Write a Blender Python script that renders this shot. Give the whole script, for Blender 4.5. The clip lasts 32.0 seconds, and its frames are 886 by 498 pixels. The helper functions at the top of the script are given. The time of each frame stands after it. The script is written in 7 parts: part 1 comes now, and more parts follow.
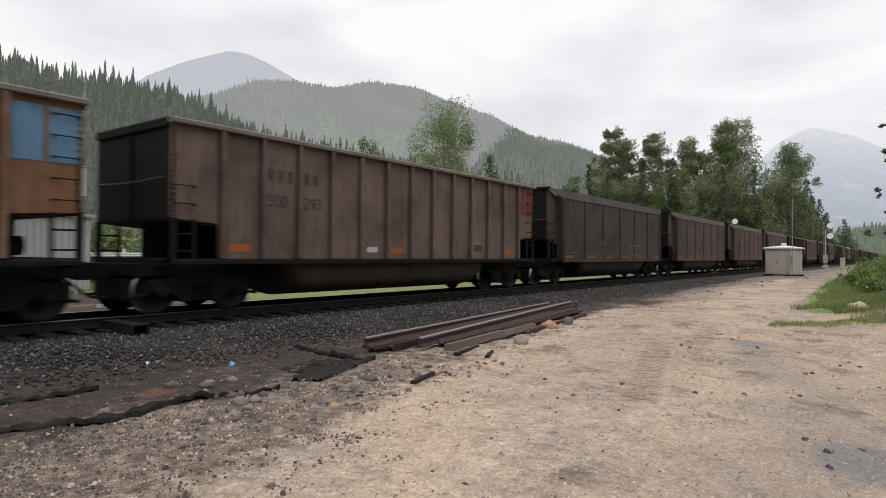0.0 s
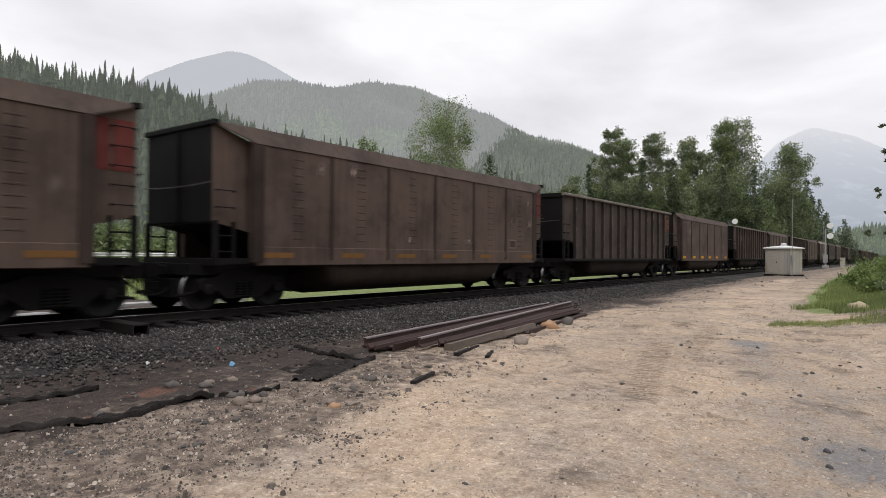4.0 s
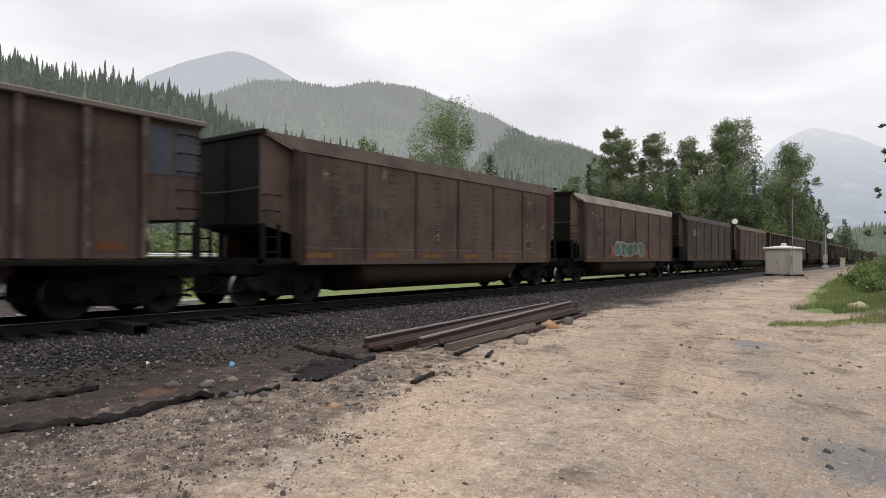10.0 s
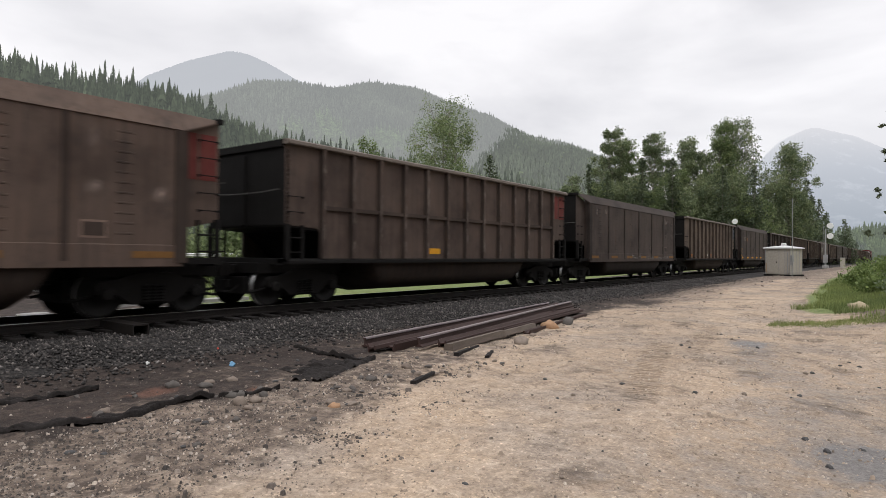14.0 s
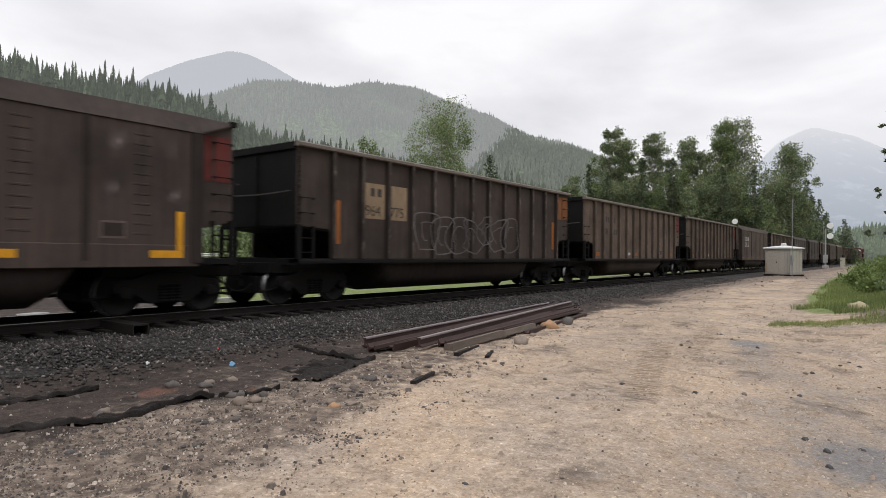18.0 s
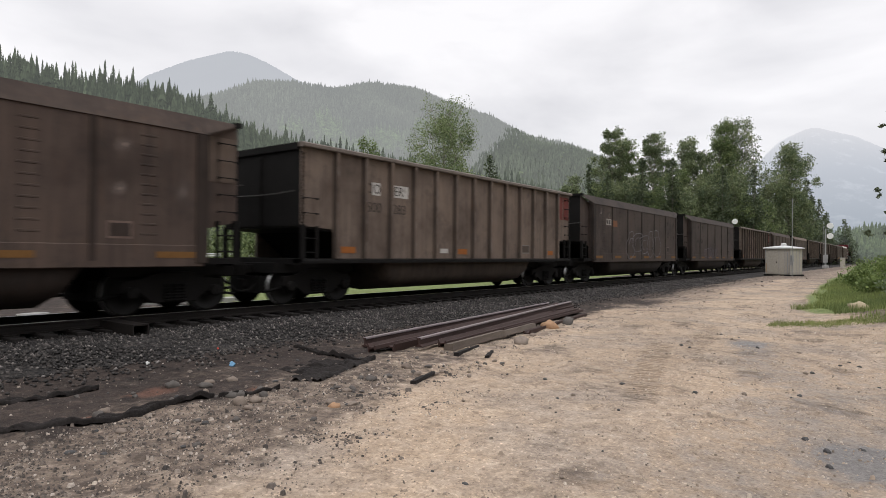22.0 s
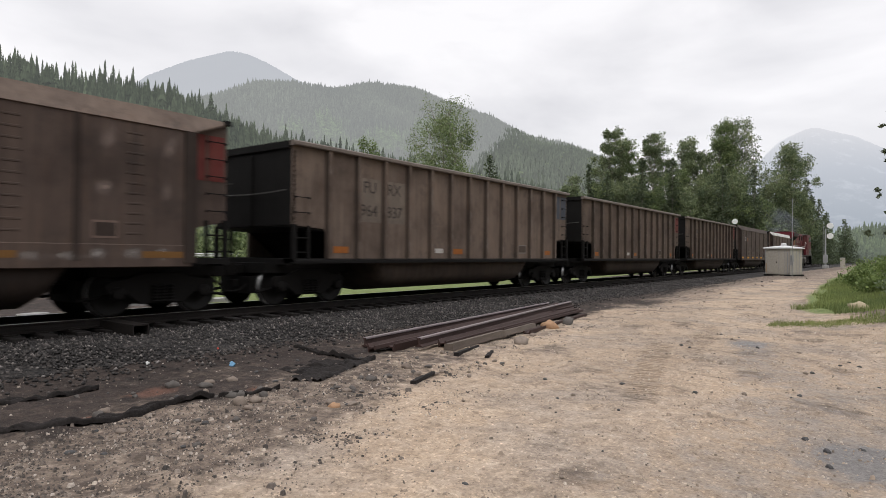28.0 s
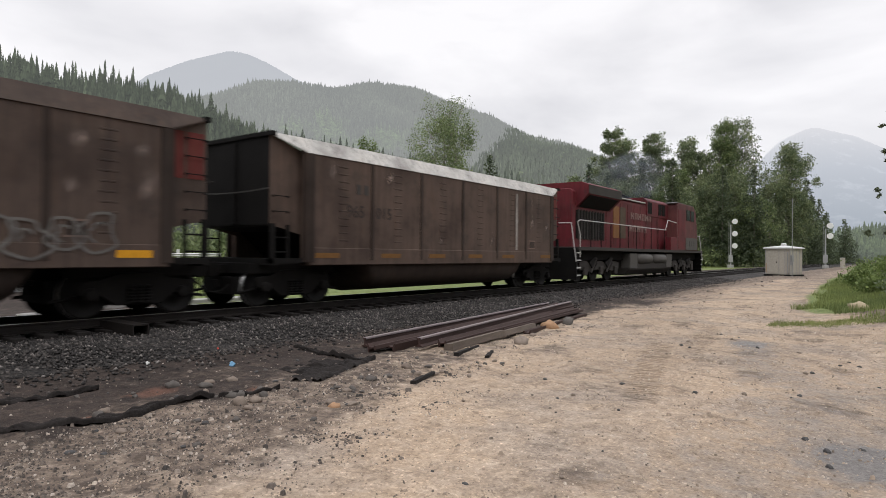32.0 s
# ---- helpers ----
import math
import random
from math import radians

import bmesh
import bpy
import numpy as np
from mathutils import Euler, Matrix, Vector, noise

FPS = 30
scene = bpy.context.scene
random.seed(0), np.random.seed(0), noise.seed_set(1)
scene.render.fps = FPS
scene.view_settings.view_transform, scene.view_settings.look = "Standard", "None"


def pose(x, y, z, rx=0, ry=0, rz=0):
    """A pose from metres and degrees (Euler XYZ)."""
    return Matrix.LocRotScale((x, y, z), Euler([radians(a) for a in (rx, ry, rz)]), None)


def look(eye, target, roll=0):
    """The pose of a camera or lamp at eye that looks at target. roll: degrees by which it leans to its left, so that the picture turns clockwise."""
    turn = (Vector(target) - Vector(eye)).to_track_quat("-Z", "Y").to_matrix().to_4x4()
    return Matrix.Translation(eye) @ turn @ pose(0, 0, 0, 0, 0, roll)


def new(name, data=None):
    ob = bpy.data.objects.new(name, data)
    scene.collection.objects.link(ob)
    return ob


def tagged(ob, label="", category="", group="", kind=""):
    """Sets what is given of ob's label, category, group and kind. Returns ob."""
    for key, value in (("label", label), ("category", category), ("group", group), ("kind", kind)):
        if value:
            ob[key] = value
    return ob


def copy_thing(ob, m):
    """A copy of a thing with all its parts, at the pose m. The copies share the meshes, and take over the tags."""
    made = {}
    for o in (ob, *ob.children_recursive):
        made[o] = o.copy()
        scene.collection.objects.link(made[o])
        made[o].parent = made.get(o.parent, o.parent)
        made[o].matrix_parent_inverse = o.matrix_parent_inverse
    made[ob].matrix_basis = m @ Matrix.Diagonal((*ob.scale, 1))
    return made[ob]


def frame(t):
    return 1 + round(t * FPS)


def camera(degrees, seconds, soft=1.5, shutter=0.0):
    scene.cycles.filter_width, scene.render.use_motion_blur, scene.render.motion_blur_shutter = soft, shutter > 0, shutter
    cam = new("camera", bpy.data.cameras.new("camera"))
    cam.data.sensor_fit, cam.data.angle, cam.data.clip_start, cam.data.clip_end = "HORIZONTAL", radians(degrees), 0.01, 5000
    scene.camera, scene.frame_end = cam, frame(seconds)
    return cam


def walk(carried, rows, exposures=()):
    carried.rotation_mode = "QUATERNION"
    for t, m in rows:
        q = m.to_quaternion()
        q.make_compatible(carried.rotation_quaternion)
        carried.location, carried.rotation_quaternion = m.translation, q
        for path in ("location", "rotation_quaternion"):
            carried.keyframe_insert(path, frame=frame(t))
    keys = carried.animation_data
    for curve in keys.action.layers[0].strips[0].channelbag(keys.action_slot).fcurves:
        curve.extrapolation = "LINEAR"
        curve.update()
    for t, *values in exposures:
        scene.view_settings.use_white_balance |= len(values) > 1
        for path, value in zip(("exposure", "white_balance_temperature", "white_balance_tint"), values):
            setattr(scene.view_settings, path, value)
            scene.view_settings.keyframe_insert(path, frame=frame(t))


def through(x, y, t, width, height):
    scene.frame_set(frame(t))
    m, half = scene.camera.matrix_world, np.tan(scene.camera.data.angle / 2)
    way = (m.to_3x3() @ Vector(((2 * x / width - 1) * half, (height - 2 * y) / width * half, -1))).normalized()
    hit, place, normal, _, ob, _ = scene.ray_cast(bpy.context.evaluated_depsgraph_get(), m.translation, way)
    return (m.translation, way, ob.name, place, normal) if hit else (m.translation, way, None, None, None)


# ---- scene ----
RAIL = 0.5            # rail head above the yard
TRACK = -12.94        # centre line of the track
PITCH = 16.18         # car length over couplers
cam = camera(71.44, 32.0, soft=0.85, shutter=0.22)
EYE = Matrix(((0.8009249, -0.0022088, 0.5987607, 0.0), (0.5986946, -0.0123566, -0.8008820, 0.0),
              (0.0091677, 0.9999212, -0.0085743, 1.766), (0, 0, 0, 1)))
walk(cam, [(0.0, EYE), (32.0, EYE)], exposures=[(0.0, 0.4), (32.0, 0.4)])

# ---------------------------------------------------------------- light
world = bpy.data.worlds.new("overcast_sky")
scene.world = world
world.use_nodes = True
wn, wl = world.node_tree.nodes, world.node_tree.links
wn.clear()
w_out = wn.new("ShaderNodeOutputWorld")
w_bg = wn.new("ShaderNodeBackground")
w_sky = wn.new("ShaderNodeTexSky")
w_sky.sky_type = "NISHITA"
w_sky.sun_disc = False
w_sky.sun_elevation, w_sky.sun_rotation = radians(55), radians(200)
w_scale = wn.new("ShaderNodeVectorMath")
w_scale.operation = "SCALE"
w_scale.inputs["Scale"].default_value = 0.09
wl.new(w_sky.outputs[0], w_scale.inputs[0])
w_tc = wn.new("ShaderNodeTexCoord")
w_map = wn.new("ShaderNodeMapping")
w_map.inputs["Scale"].default_value = (1.0, 1.0, 2.6)
wl.new(w_tc.outputs["Generated"], w_map.inputs[0])
w_noise = wn.new("ShaderNodeTexNoise")
w_noise.inputs["Scale"].default_value = 2.6
w_noise.inputs["Detail"].default_value = 5.0
w_noise.inputs["Roughness"].default_value = 0.5
w_noise.inputs["Distortion"].default_value = 0.3
wl.new(w_map.outputs[0], w_noise.inputs["Vector"])
w_ramp = wn.new("ShaderNodeValToRGB")
w_ramp.color_ramp.elements[0].position, w_ramp.color_ramp.elements[0].color = 0.32, (0.575, 0.568, 0.59, 1)
w_ramp.color_ramp.elements[1].position, w_ramp.color_ramp.elements[1].color = 0.62, (0.80, 0.785, 0.797, 1)
wl.new(w_noise.outputs["Fac"], w_ramp.inputs[0])
w_mix = wn.new("ShaderNodeMix")
w_mix.data_type = "RGBA"
w_mix.inputs[0].default_value = 0.92
wl.new(w_scale.outputs[0], w_mix.inputs[6])
wl.new(w_ramp.outputs[0], w_mix.inputs[7])
wl.new(w_mix.outputs[2], w_bg.inputs[0])
# an overcast sky is brightest overhead
w_sep = wn.new("ShaderNodeSeparateXYZ")
wl.new(w_tc.outputs["Generated"], w_sep.inputs[0])
w_rise = wn.new("ShaderNodeMapRange")
w_rise.interpolation_type = "SMOOTHSTEP"
for k, v in ((1, 0.35), (2, 1.0), (3, 1.0), (4, 1.75)):
    w_rise.inputs[k].default_value = v
wl.new(w_sep.outputs[2], w_rise.inputs[0])
wl.new(w_rise.outputs[0], w_bg.inputs[1])
wl.new(w_bg.outputs[0], w_out.inputs[0])
sun = new("sun", bpy.data.lights.new("sun", "SUN"))
sun.data.energy, sun.data.angle, sun.data.color = 0.8, radians(50), (1.0, 0.97, 0.93)
sun.matrix_world = look((0, 0, 50), (-18, 30, 0))


# ---------------------------------------------------------------- materials
def nodes_of(name):
    m = bpy.data.materials.new(name)
    m.use_nodes = True
    return m, m.node_tree.nodes, m.node_tree.links, m.node_tree.nodes["Principled BSDF"]


def noise_node(n, l, scale, detail=4, rough=0.55, vec=None, stretch=None):
    t = n.new("ShaderNodeTexNoise")
    t.inputs["Scale"].default_value, t.inputs["Detail"].default_value, t.inputs["Roughness"].default_value = scale, detail, rough
    if vec is None:
        vec = n.new("ShaderNodeTexCoord").outputs["Object"]
    if stretch:
        mp = n.new("ShaderNodeMapping")
        mp.inputs["Scale"].default_value = stretch
        l.new(vec, mp.inputs[0])
        vec = mp.outputs[0]
    l.new(vec, t.inputs["Vector"])
    return t


def ramp(n, l, src, stops):
    r = n.new("ShaderNodeValToRGB")
    el = r.color_ramp.elements
    while len(el) < len(stops):
        el.new(0.5)
    for e, (p, c) in zip(el, stops):
        e.position, e.color = p, (*c, 1) if len(c) == 3 else c
    l.new(src, r.inputs[0])
    return r.outputs[0]


def mixc(n, l, fac, a, b, mode="MIX"):
    x = n.new("ShaderNodeMix")
    x.data_type, x.blend_type = "RGBA", mode
    for s, v in ((0, fac), (6, a), (7, b)):
        if isinstance(v, (int, float)):
            x.inputs[s].default_value = v
        elif isinstance(v, tuple):
            x.inputs[s].default_value = (*v, 1)
        else:
            l.new(v, x.inputs[s])
    return x.outputs[2]


def bump(n, l, bsdf, src, strength, dist):
    b = n.new("ShaderNodeBump")
    b.inputs["Strength"].default_value, b.inputs["Distance"].default_value = strength, dist
    l.new(src, b.inputs["Height"])
    l.new(b.outputs[0], bsdf.inputs["Normal"])


def plain(name, col, rough=0.7, metal=0.0, vary=0.25, scale=6.0, relief=0.2, dist=0.01, stretch=None, spec=0.3):
    """A surface of one colour with stains at two scales and a fine relief."""
    m, n, l, b = nodes_of(name)
    big = noise_node(n, l, scale * 0.25, 4, stretch=stretch)
    fine = noise_node(n, l, scale * 4, 5)
    lo, hi = tuple(c * (1 - vary) for c in col), tuple(min(c * (1 + vary), 0.95) for c in col)
    c1 = ramp(n, l, big.outputs["Fac"], [(0.3, lo), (0.7, hi)])
    c2 = mixc(n, l, 0.5, c1, ramp(n, l, fine.outputs["Fac"], [(0.3, lo), (0.7, hi)]))
    l.new(c2, b.inputs["Base Color"])
    b.inputs["Roughness"].default_value, b.inputs["Metallic"].default_value = rough, metal
    b.inputs["Specular IOR Level"].default_value = spec
    bump(n, l, b, fine.outputs["Fac"], relief, dist)
    return m


def paint_mat(name, grime=0.55, rough=0.78, lit_scuff=0.0):
    """Weathered car paint: the colour comes from the object, with soot, streaks and dust over it."""
    m, n, l, b = nodes_of(name)
    info = n.new("ShaderNodeObjectInfo")
    tc = n.new("ShaderNodeTexCoord").outputs["Object"]
    big = noise_node(n, l, 0.8, 5, vec=tc)
    streak = noise_node(n, l, 3.0, 4, vec=tc, stretch=(2.5, 2.5, 0.18))
    fine = noise_node(n, l, 40, 4, vec=tc)
    c = mixc(n, l, 1.0, info.outputs["Color"], ramp(n, l, big.outputs["Fac"], [(0.32, (0.58, 0.56, 0.56)), (0.5, (1.0, 1.0, 1.0)), (0.7, (1.2, 1.18, 1.15))]), "MULTIPLY")
    c = mixc(n, l, 1.0, c, ramp(n, l, streak.outputs["Fac"], [(0.3, (0.8, 0.79, 0.79)), (0.62, (1.06, 1.06, 1.06))]), "MULTIPLY")
    rust = noise_node(n, l, 5.0, 5, 0.65, vec=tc, stretch=(2.0, 2.0, 0.25))
    c = mixc(n, l, ramp(n, l, rust.outputs["Fac"], [(0.56, (0, 0, 0)), (0.74, (0.45, 0.45, 0.45))]), c, (0.10, 0.055, 0.034))
    soot = noise_node(n, l, 1.7, 6, 0.7, vec=tc)
    c = mixc(n, l, ramp(n, l, soot.outputs["Fac"], [(0.55, (0, 0, 0)), (0.72, (0.55, 0.55, 0.55))]), c, (0.03, 0.026, 0.024))
    c = mixc(n, l, ramp(n, l, fine.outputs["Fac"], [(0.58, (0, 0, 0)), (0.75, (grime, grime, grime))]), c, (0.03, 0.024, 0.02))
    drip = noise_node(n, l, 6.0, 5, 0.6, vec=tc, stretch=(3.0, 3.0, 0.07))
    c = mixc(n, l, ramp(n, l, drip.outputs["Fac"], [(0.6, (0, 0, 0)), (0.72, (0.16, 0.16, 0.16))]), c, (0.15, 0.12, 0.1))
    c = mixc(n, l, ramp(n, l, drip.outputs["Fac"], [(0.3, (0.45, 0.45, 0.45)), (0.42, (0, 0, 0))]), c, (0.024, 0.02, 0.018))
    if lit_scuff:
        bare = noise_node(n, l, 7.0, 5, 0.7, vec=tc, stretch=(1.0, 1.0, 0.4))
        # lightens the whole outer face as lit; the pale bare scuffs follow
        c = mixc(n, l, 1.0, c, (1.9, 1.85, 1.8), "MULTIPLY")
        c = mixc(n, l, ramp(n, l, bare.outputs["Fac"], [(0.48, (0, 0, 0)), (0.66, (lit_scuff, lit_scuff, lit_scuff))]), c, (0.2, 0.17, 0.148))
    l.new(c, b.inputs["Base Color"])
    b.inputs["Roughness"].default_value = rough
    b.inputs["Specular IOR Level"].default_value = 0.25
    bump(n, l, b, fine.outputs["Fac"], 0.15, 0.01)
    return m


PAINT = paint_mat("weathered_car_paint")
POSTPAINT = paint_mat("lit_scuffed_post_paint", 0.4, 0.75, 0.7)
CHORD = plain("worn_steel_chord", (0.14, 0.115, 0.098), 0.6, 0.0, 0.35, 5)
SOOT = plain("sooty_steel", (0.009, 0.0083, 0.008), 0.8, 0.0, 0.4, 8, spec=0.12)
TRUCKM = plain("greasy_cast_steel", (0.008, 0.007, 0.0065), 0.75, 0.0, 0.4, 10, spec=0.15)
WHEELM = plain("rolled_wheel_steel", (0.009, 0.008, 0.0075), 0.6, 0.0, 0.3, 14, spec=0.2)
TREAD = plain("polished_tread_steel", (0.22, 0.22, 0.22), 0.4, 1.0, 0.1, 20)
GREYROD = plain("worn_grey_rod", (0.07, 0.066, 0.062), 0.6, 0.0, 0.3, 9)
COALM = plain("coal", (0.014, 0.014, 0.015), 0.6, 0.0, 0.5, 9, 0.9, 0.08)
RUSTRAIL = plain("rusty_rail_steel", (0.055, 0.033, 0.029), 0.65, 0.2, 0.3, 12)
TRACKRAIL = plain("dark_rail_steel", (0.014, 0.0115, 0.0105), 0.7, 0.1, 0.35, 12, spec=0.2)
RAILTOP = plain("polished_rail_head", (0.55, 0.54, 0.53), 0.28, 1.0, 0.15, 8)
TIEM = plain("creosoted_tie_wood", (0.015, 0.0125, 0.0115), 0.85, 0.0, 0.45, 9, 0.6, 0.02, (1, 6, 6))
BARK = plain("grey_bark", (0.22, 0.20, 0.17), 0.9, 0.0, 0.4, 3, 0.8, 0.05, (4, 4, 0.6))
CONCRETE = plain("pale_concrete", (0.34, 0.335, 0.325), 0.85, 0.0, 0.15, 2)


def leaf_mat(name, lo, hi, through=0.35):
    m, n, l, b = nodes_of(name)
    g = n.new("ShaderNodeNewGeometry")
    c = ramp(n, l, g.outputs["Random Per Island"], [(0.0, lo), (1.0, hi)])
    big = noise_node(n, l, 0.35, 3)
    c = mixc(n, l, 1.0, c, ramp(n, l, big.outputs["Fac"], [(0.35, (0.75, 0.78, 0.75)), (0.7, (1.2, 1.15, 1.0))]), "MULTIPLY")
    l.new(c, b.inputs["Base Color"])
    b.inputs["Roughness"].default_value = 0.6
    b.inputs["Specular IOR Level"].default_value = 0.25
    tr = n.new("ShaderNodeBsdfTranslucent")
    l.new(c, tr.inputs[0])
    mx = n.new("ShaderNodeMixShader")
    mx.inputs[0].default_value = through
    l.new(b.outputs[0], mx.inputs[1])
    l.new(tr.outputs[0], mx.inputs[2])
    l.new(mx.outputs[0], n["Material Output"].inputs[0])
    return m


LEAF = leaf_mat("broad_leaves", (0.1, 0.132, 0.08), (0.3, 0.35, 0.205), 0.45)
LEAF_PALE = leaf_mat("pale_leaves", (0.11, 0.15, 0.072), (0.29, 0.35, 0.18), 0.45)
NEEDLE = leaf_mat("conifer_needles", (0.07, 0.092, 0.062), (0.135, 0.165, 0.1), 0.35)
BUSHLEAF = leaf_mat("bush_leaves", (0.10, 0.145, 0.045), (0.21, 0.27, 0.10), 0.4)
GRASSM = leaf_mat("grass_blades", (0.125, 0.16, 0.055), (0.29, 0.34, 0.14))


def haze_glow_mat(name, lo, hi, air, amount, scale=0.02):
    """Land far off; haze of a kilometre and more painted as an even glow."""
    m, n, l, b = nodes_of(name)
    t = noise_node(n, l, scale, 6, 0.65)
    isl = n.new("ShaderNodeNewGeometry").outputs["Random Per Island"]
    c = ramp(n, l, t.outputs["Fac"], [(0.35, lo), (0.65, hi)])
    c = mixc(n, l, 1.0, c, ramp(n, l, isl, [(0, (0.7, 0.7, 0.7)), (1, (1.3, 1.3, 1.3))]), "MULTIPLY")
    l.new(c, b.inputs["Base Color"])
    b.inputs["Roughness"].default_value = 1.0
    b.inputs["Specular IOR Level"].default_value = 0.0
    # emission of the haze colour, blended over the lit surface
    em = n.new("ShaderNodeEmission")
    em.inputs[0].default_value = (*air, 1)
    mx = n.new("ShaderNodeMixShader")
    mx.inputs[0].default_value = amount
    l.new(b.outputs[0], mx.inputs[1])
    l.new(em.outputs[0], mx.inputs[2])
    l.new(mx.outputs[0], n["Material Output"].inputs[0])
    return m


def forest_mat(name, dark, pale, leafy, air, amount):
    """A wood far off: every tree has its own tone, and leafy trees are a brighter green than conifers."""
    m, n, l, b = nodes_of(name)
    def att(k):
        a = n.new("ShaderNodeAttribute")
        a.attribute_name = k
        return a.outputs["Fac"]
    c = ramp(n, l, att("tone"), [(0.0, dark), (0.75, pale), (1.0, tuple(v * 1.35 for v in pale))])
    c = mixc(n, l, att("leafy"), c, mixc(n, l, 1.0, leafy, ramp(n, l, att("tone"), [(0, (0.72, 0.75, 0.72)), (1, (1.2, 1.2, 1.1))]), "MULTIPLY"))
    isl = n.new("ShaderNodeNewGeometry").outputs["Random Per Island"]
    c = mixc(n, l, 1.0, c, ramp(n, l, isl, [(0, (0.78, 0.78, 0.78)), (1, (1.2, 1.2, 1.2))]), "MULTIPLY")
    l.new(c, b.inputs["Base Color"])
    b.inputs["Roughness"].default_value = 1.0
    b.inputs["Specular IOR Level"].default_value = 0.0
    # haze painted as glow: one fixed share of emission on every tree
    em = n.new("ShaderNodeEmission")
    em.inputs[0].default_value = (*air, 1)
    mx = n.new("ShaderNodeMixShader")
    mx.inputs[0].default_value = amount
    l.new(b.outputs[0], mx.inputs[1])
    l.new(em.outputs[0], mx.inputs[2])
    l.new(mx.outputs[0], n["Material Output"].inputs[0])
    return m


HILL_NEAR = haze_glow_mat("near_hill_forest_floor", (0.018, 0.024, 0.016), (0.04, 0.05, 0.03), (0.39, 0.405, 0.395), 0.1)
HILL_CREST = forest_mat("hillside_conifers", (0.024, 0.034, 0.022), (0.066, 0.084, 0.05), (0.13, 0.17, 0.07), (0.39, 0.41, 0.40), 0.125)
HILL_MID = haze_glow_mat("forested_hill", (0.04, 0.054, 0.034), (0.075, 0.098, 0.052), (0.44, 0.45, 0.46), 0.44, 0.006)
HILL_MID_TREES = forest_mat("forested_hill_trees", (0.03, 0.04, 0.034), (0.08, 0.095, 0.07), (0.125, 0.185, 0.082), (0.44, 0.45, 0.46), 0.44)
HILL_SPUR = haze_glow_mat("dark_spur_forest", (0.03, 0.042, 0.025), (0.06, 0.08, 0.04), (0.42, 0.43, 0.43), 0.18, 0.006)
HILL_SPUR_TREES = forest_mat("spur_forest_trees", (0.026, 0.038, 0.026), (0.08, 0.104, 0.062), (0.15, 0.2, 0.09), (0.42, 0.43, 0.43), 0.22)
MOUNT = haze_glow_mat("mountain_haze_glow", (0.04, 0.06, 0.05), (0.10, 0.12, 0.10), (0.455, 0.47, 0.51), 0.86, 0.003)
def mountain_haze_mat():
    """A mountain far off, haze and cloud painted as glow: grey-blue below, bright on top."""
    m, n, l, b = nodes_of("snow_streaks_and_haze_glow")
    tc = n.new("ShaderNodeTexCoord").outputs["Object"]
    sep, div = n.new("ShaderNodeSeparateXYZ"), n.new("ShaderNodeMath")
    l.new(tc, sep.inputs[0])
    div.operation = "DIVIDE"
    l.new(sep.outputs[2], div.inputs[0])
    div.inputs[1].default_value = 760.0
    # glow colour by height stands for haze below and cloud above
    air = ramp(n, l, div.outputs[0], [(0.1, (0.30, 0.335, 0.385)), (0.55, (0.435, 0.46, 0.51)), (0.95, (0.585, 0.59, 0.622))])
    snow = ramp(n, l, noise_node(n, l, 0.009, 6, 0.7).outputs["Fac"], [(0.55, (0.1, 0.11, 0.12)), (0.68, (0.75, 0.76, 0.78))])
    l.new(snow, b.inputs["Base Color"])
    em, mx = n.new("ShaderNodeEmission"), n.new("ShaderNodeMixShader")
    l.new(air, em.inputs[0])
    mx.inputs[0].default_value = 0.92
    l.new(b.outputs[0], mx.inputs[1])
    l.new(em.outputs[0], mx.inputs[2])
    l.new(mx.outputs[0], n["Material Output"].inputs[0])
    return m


MOUNT_PALE = mountain_haze_mat()
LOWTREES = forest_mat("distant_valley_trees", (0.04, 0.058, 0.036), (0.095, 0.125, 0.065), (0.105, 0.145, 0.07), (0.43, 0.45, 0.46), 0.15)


# ---------------------------------------------------------------- mesh helpers
def box(bm, x0, x1, y0, y1, z0, z1):
    v = [bm.verts.new((x, y, z)) for x in (x0, x1) for y in (y0, y1) for z in (z0, z1)]
    for f in ((0, 1, 3, 2), (4, 6, 7, 5), (0, 4, 5, 1), (2, 3, 7, 6), (0, 2, 6, 4), (1, 5, 7, 3)):
        bm.faces.new([v[i] for i in f])
    return bm


def prism(bm, pts, a, b, axis="x"):
    """A polygon pushed from a to b along an axis; pts are the other two coordinates in x, y, z order."""
    def at(p, w):
        return (w, p[0], p[1]) if axis == "x" else (p[0], w, p[1]) if axis == "y" else (p[0], p[1], w)
    va, vb = [bm.verts.new(at(p, a)) for p in pts], [bm.verts.new(at(p, b)) for p in pts]
    bm.faces.new(va)
    bm.faces.new(vb[::-1])
    for i in range(len(pts)):
        j = (i + 1) % len(pts)
        bm.faces.new((va[j], va[i], vb[i], vb[j]))
    return bm


def tube(bm, p, q, r, seg=8, r2=None):
    p, q = Vector(p), Vector(q)
    m = (q - p).to_track_quat("Z", "Y").to_matrix().to_4x4()
    r2 = r if r2 is None else r2
    c = [(math.cos(2 * math.pi * i / seg), math.sin(2 * math.pi * i / seg)) for i in range(seg)]
    va = [bm.verts.new(p + m @ Vector((x * r, y * r, 0))) for x, y in c]
    vb = [bm.verts.new(q + m @ Vector((x * r2, y * r2, 0))) for x, y in c]
    bm.faces.new(va[::-1])
    bm.faces.new(vb)
    for i in range(seg):
        j = (i + 1) % seg
        bm.faces.new((va[i], va[j], vb[j], vb[i]))
    return bm


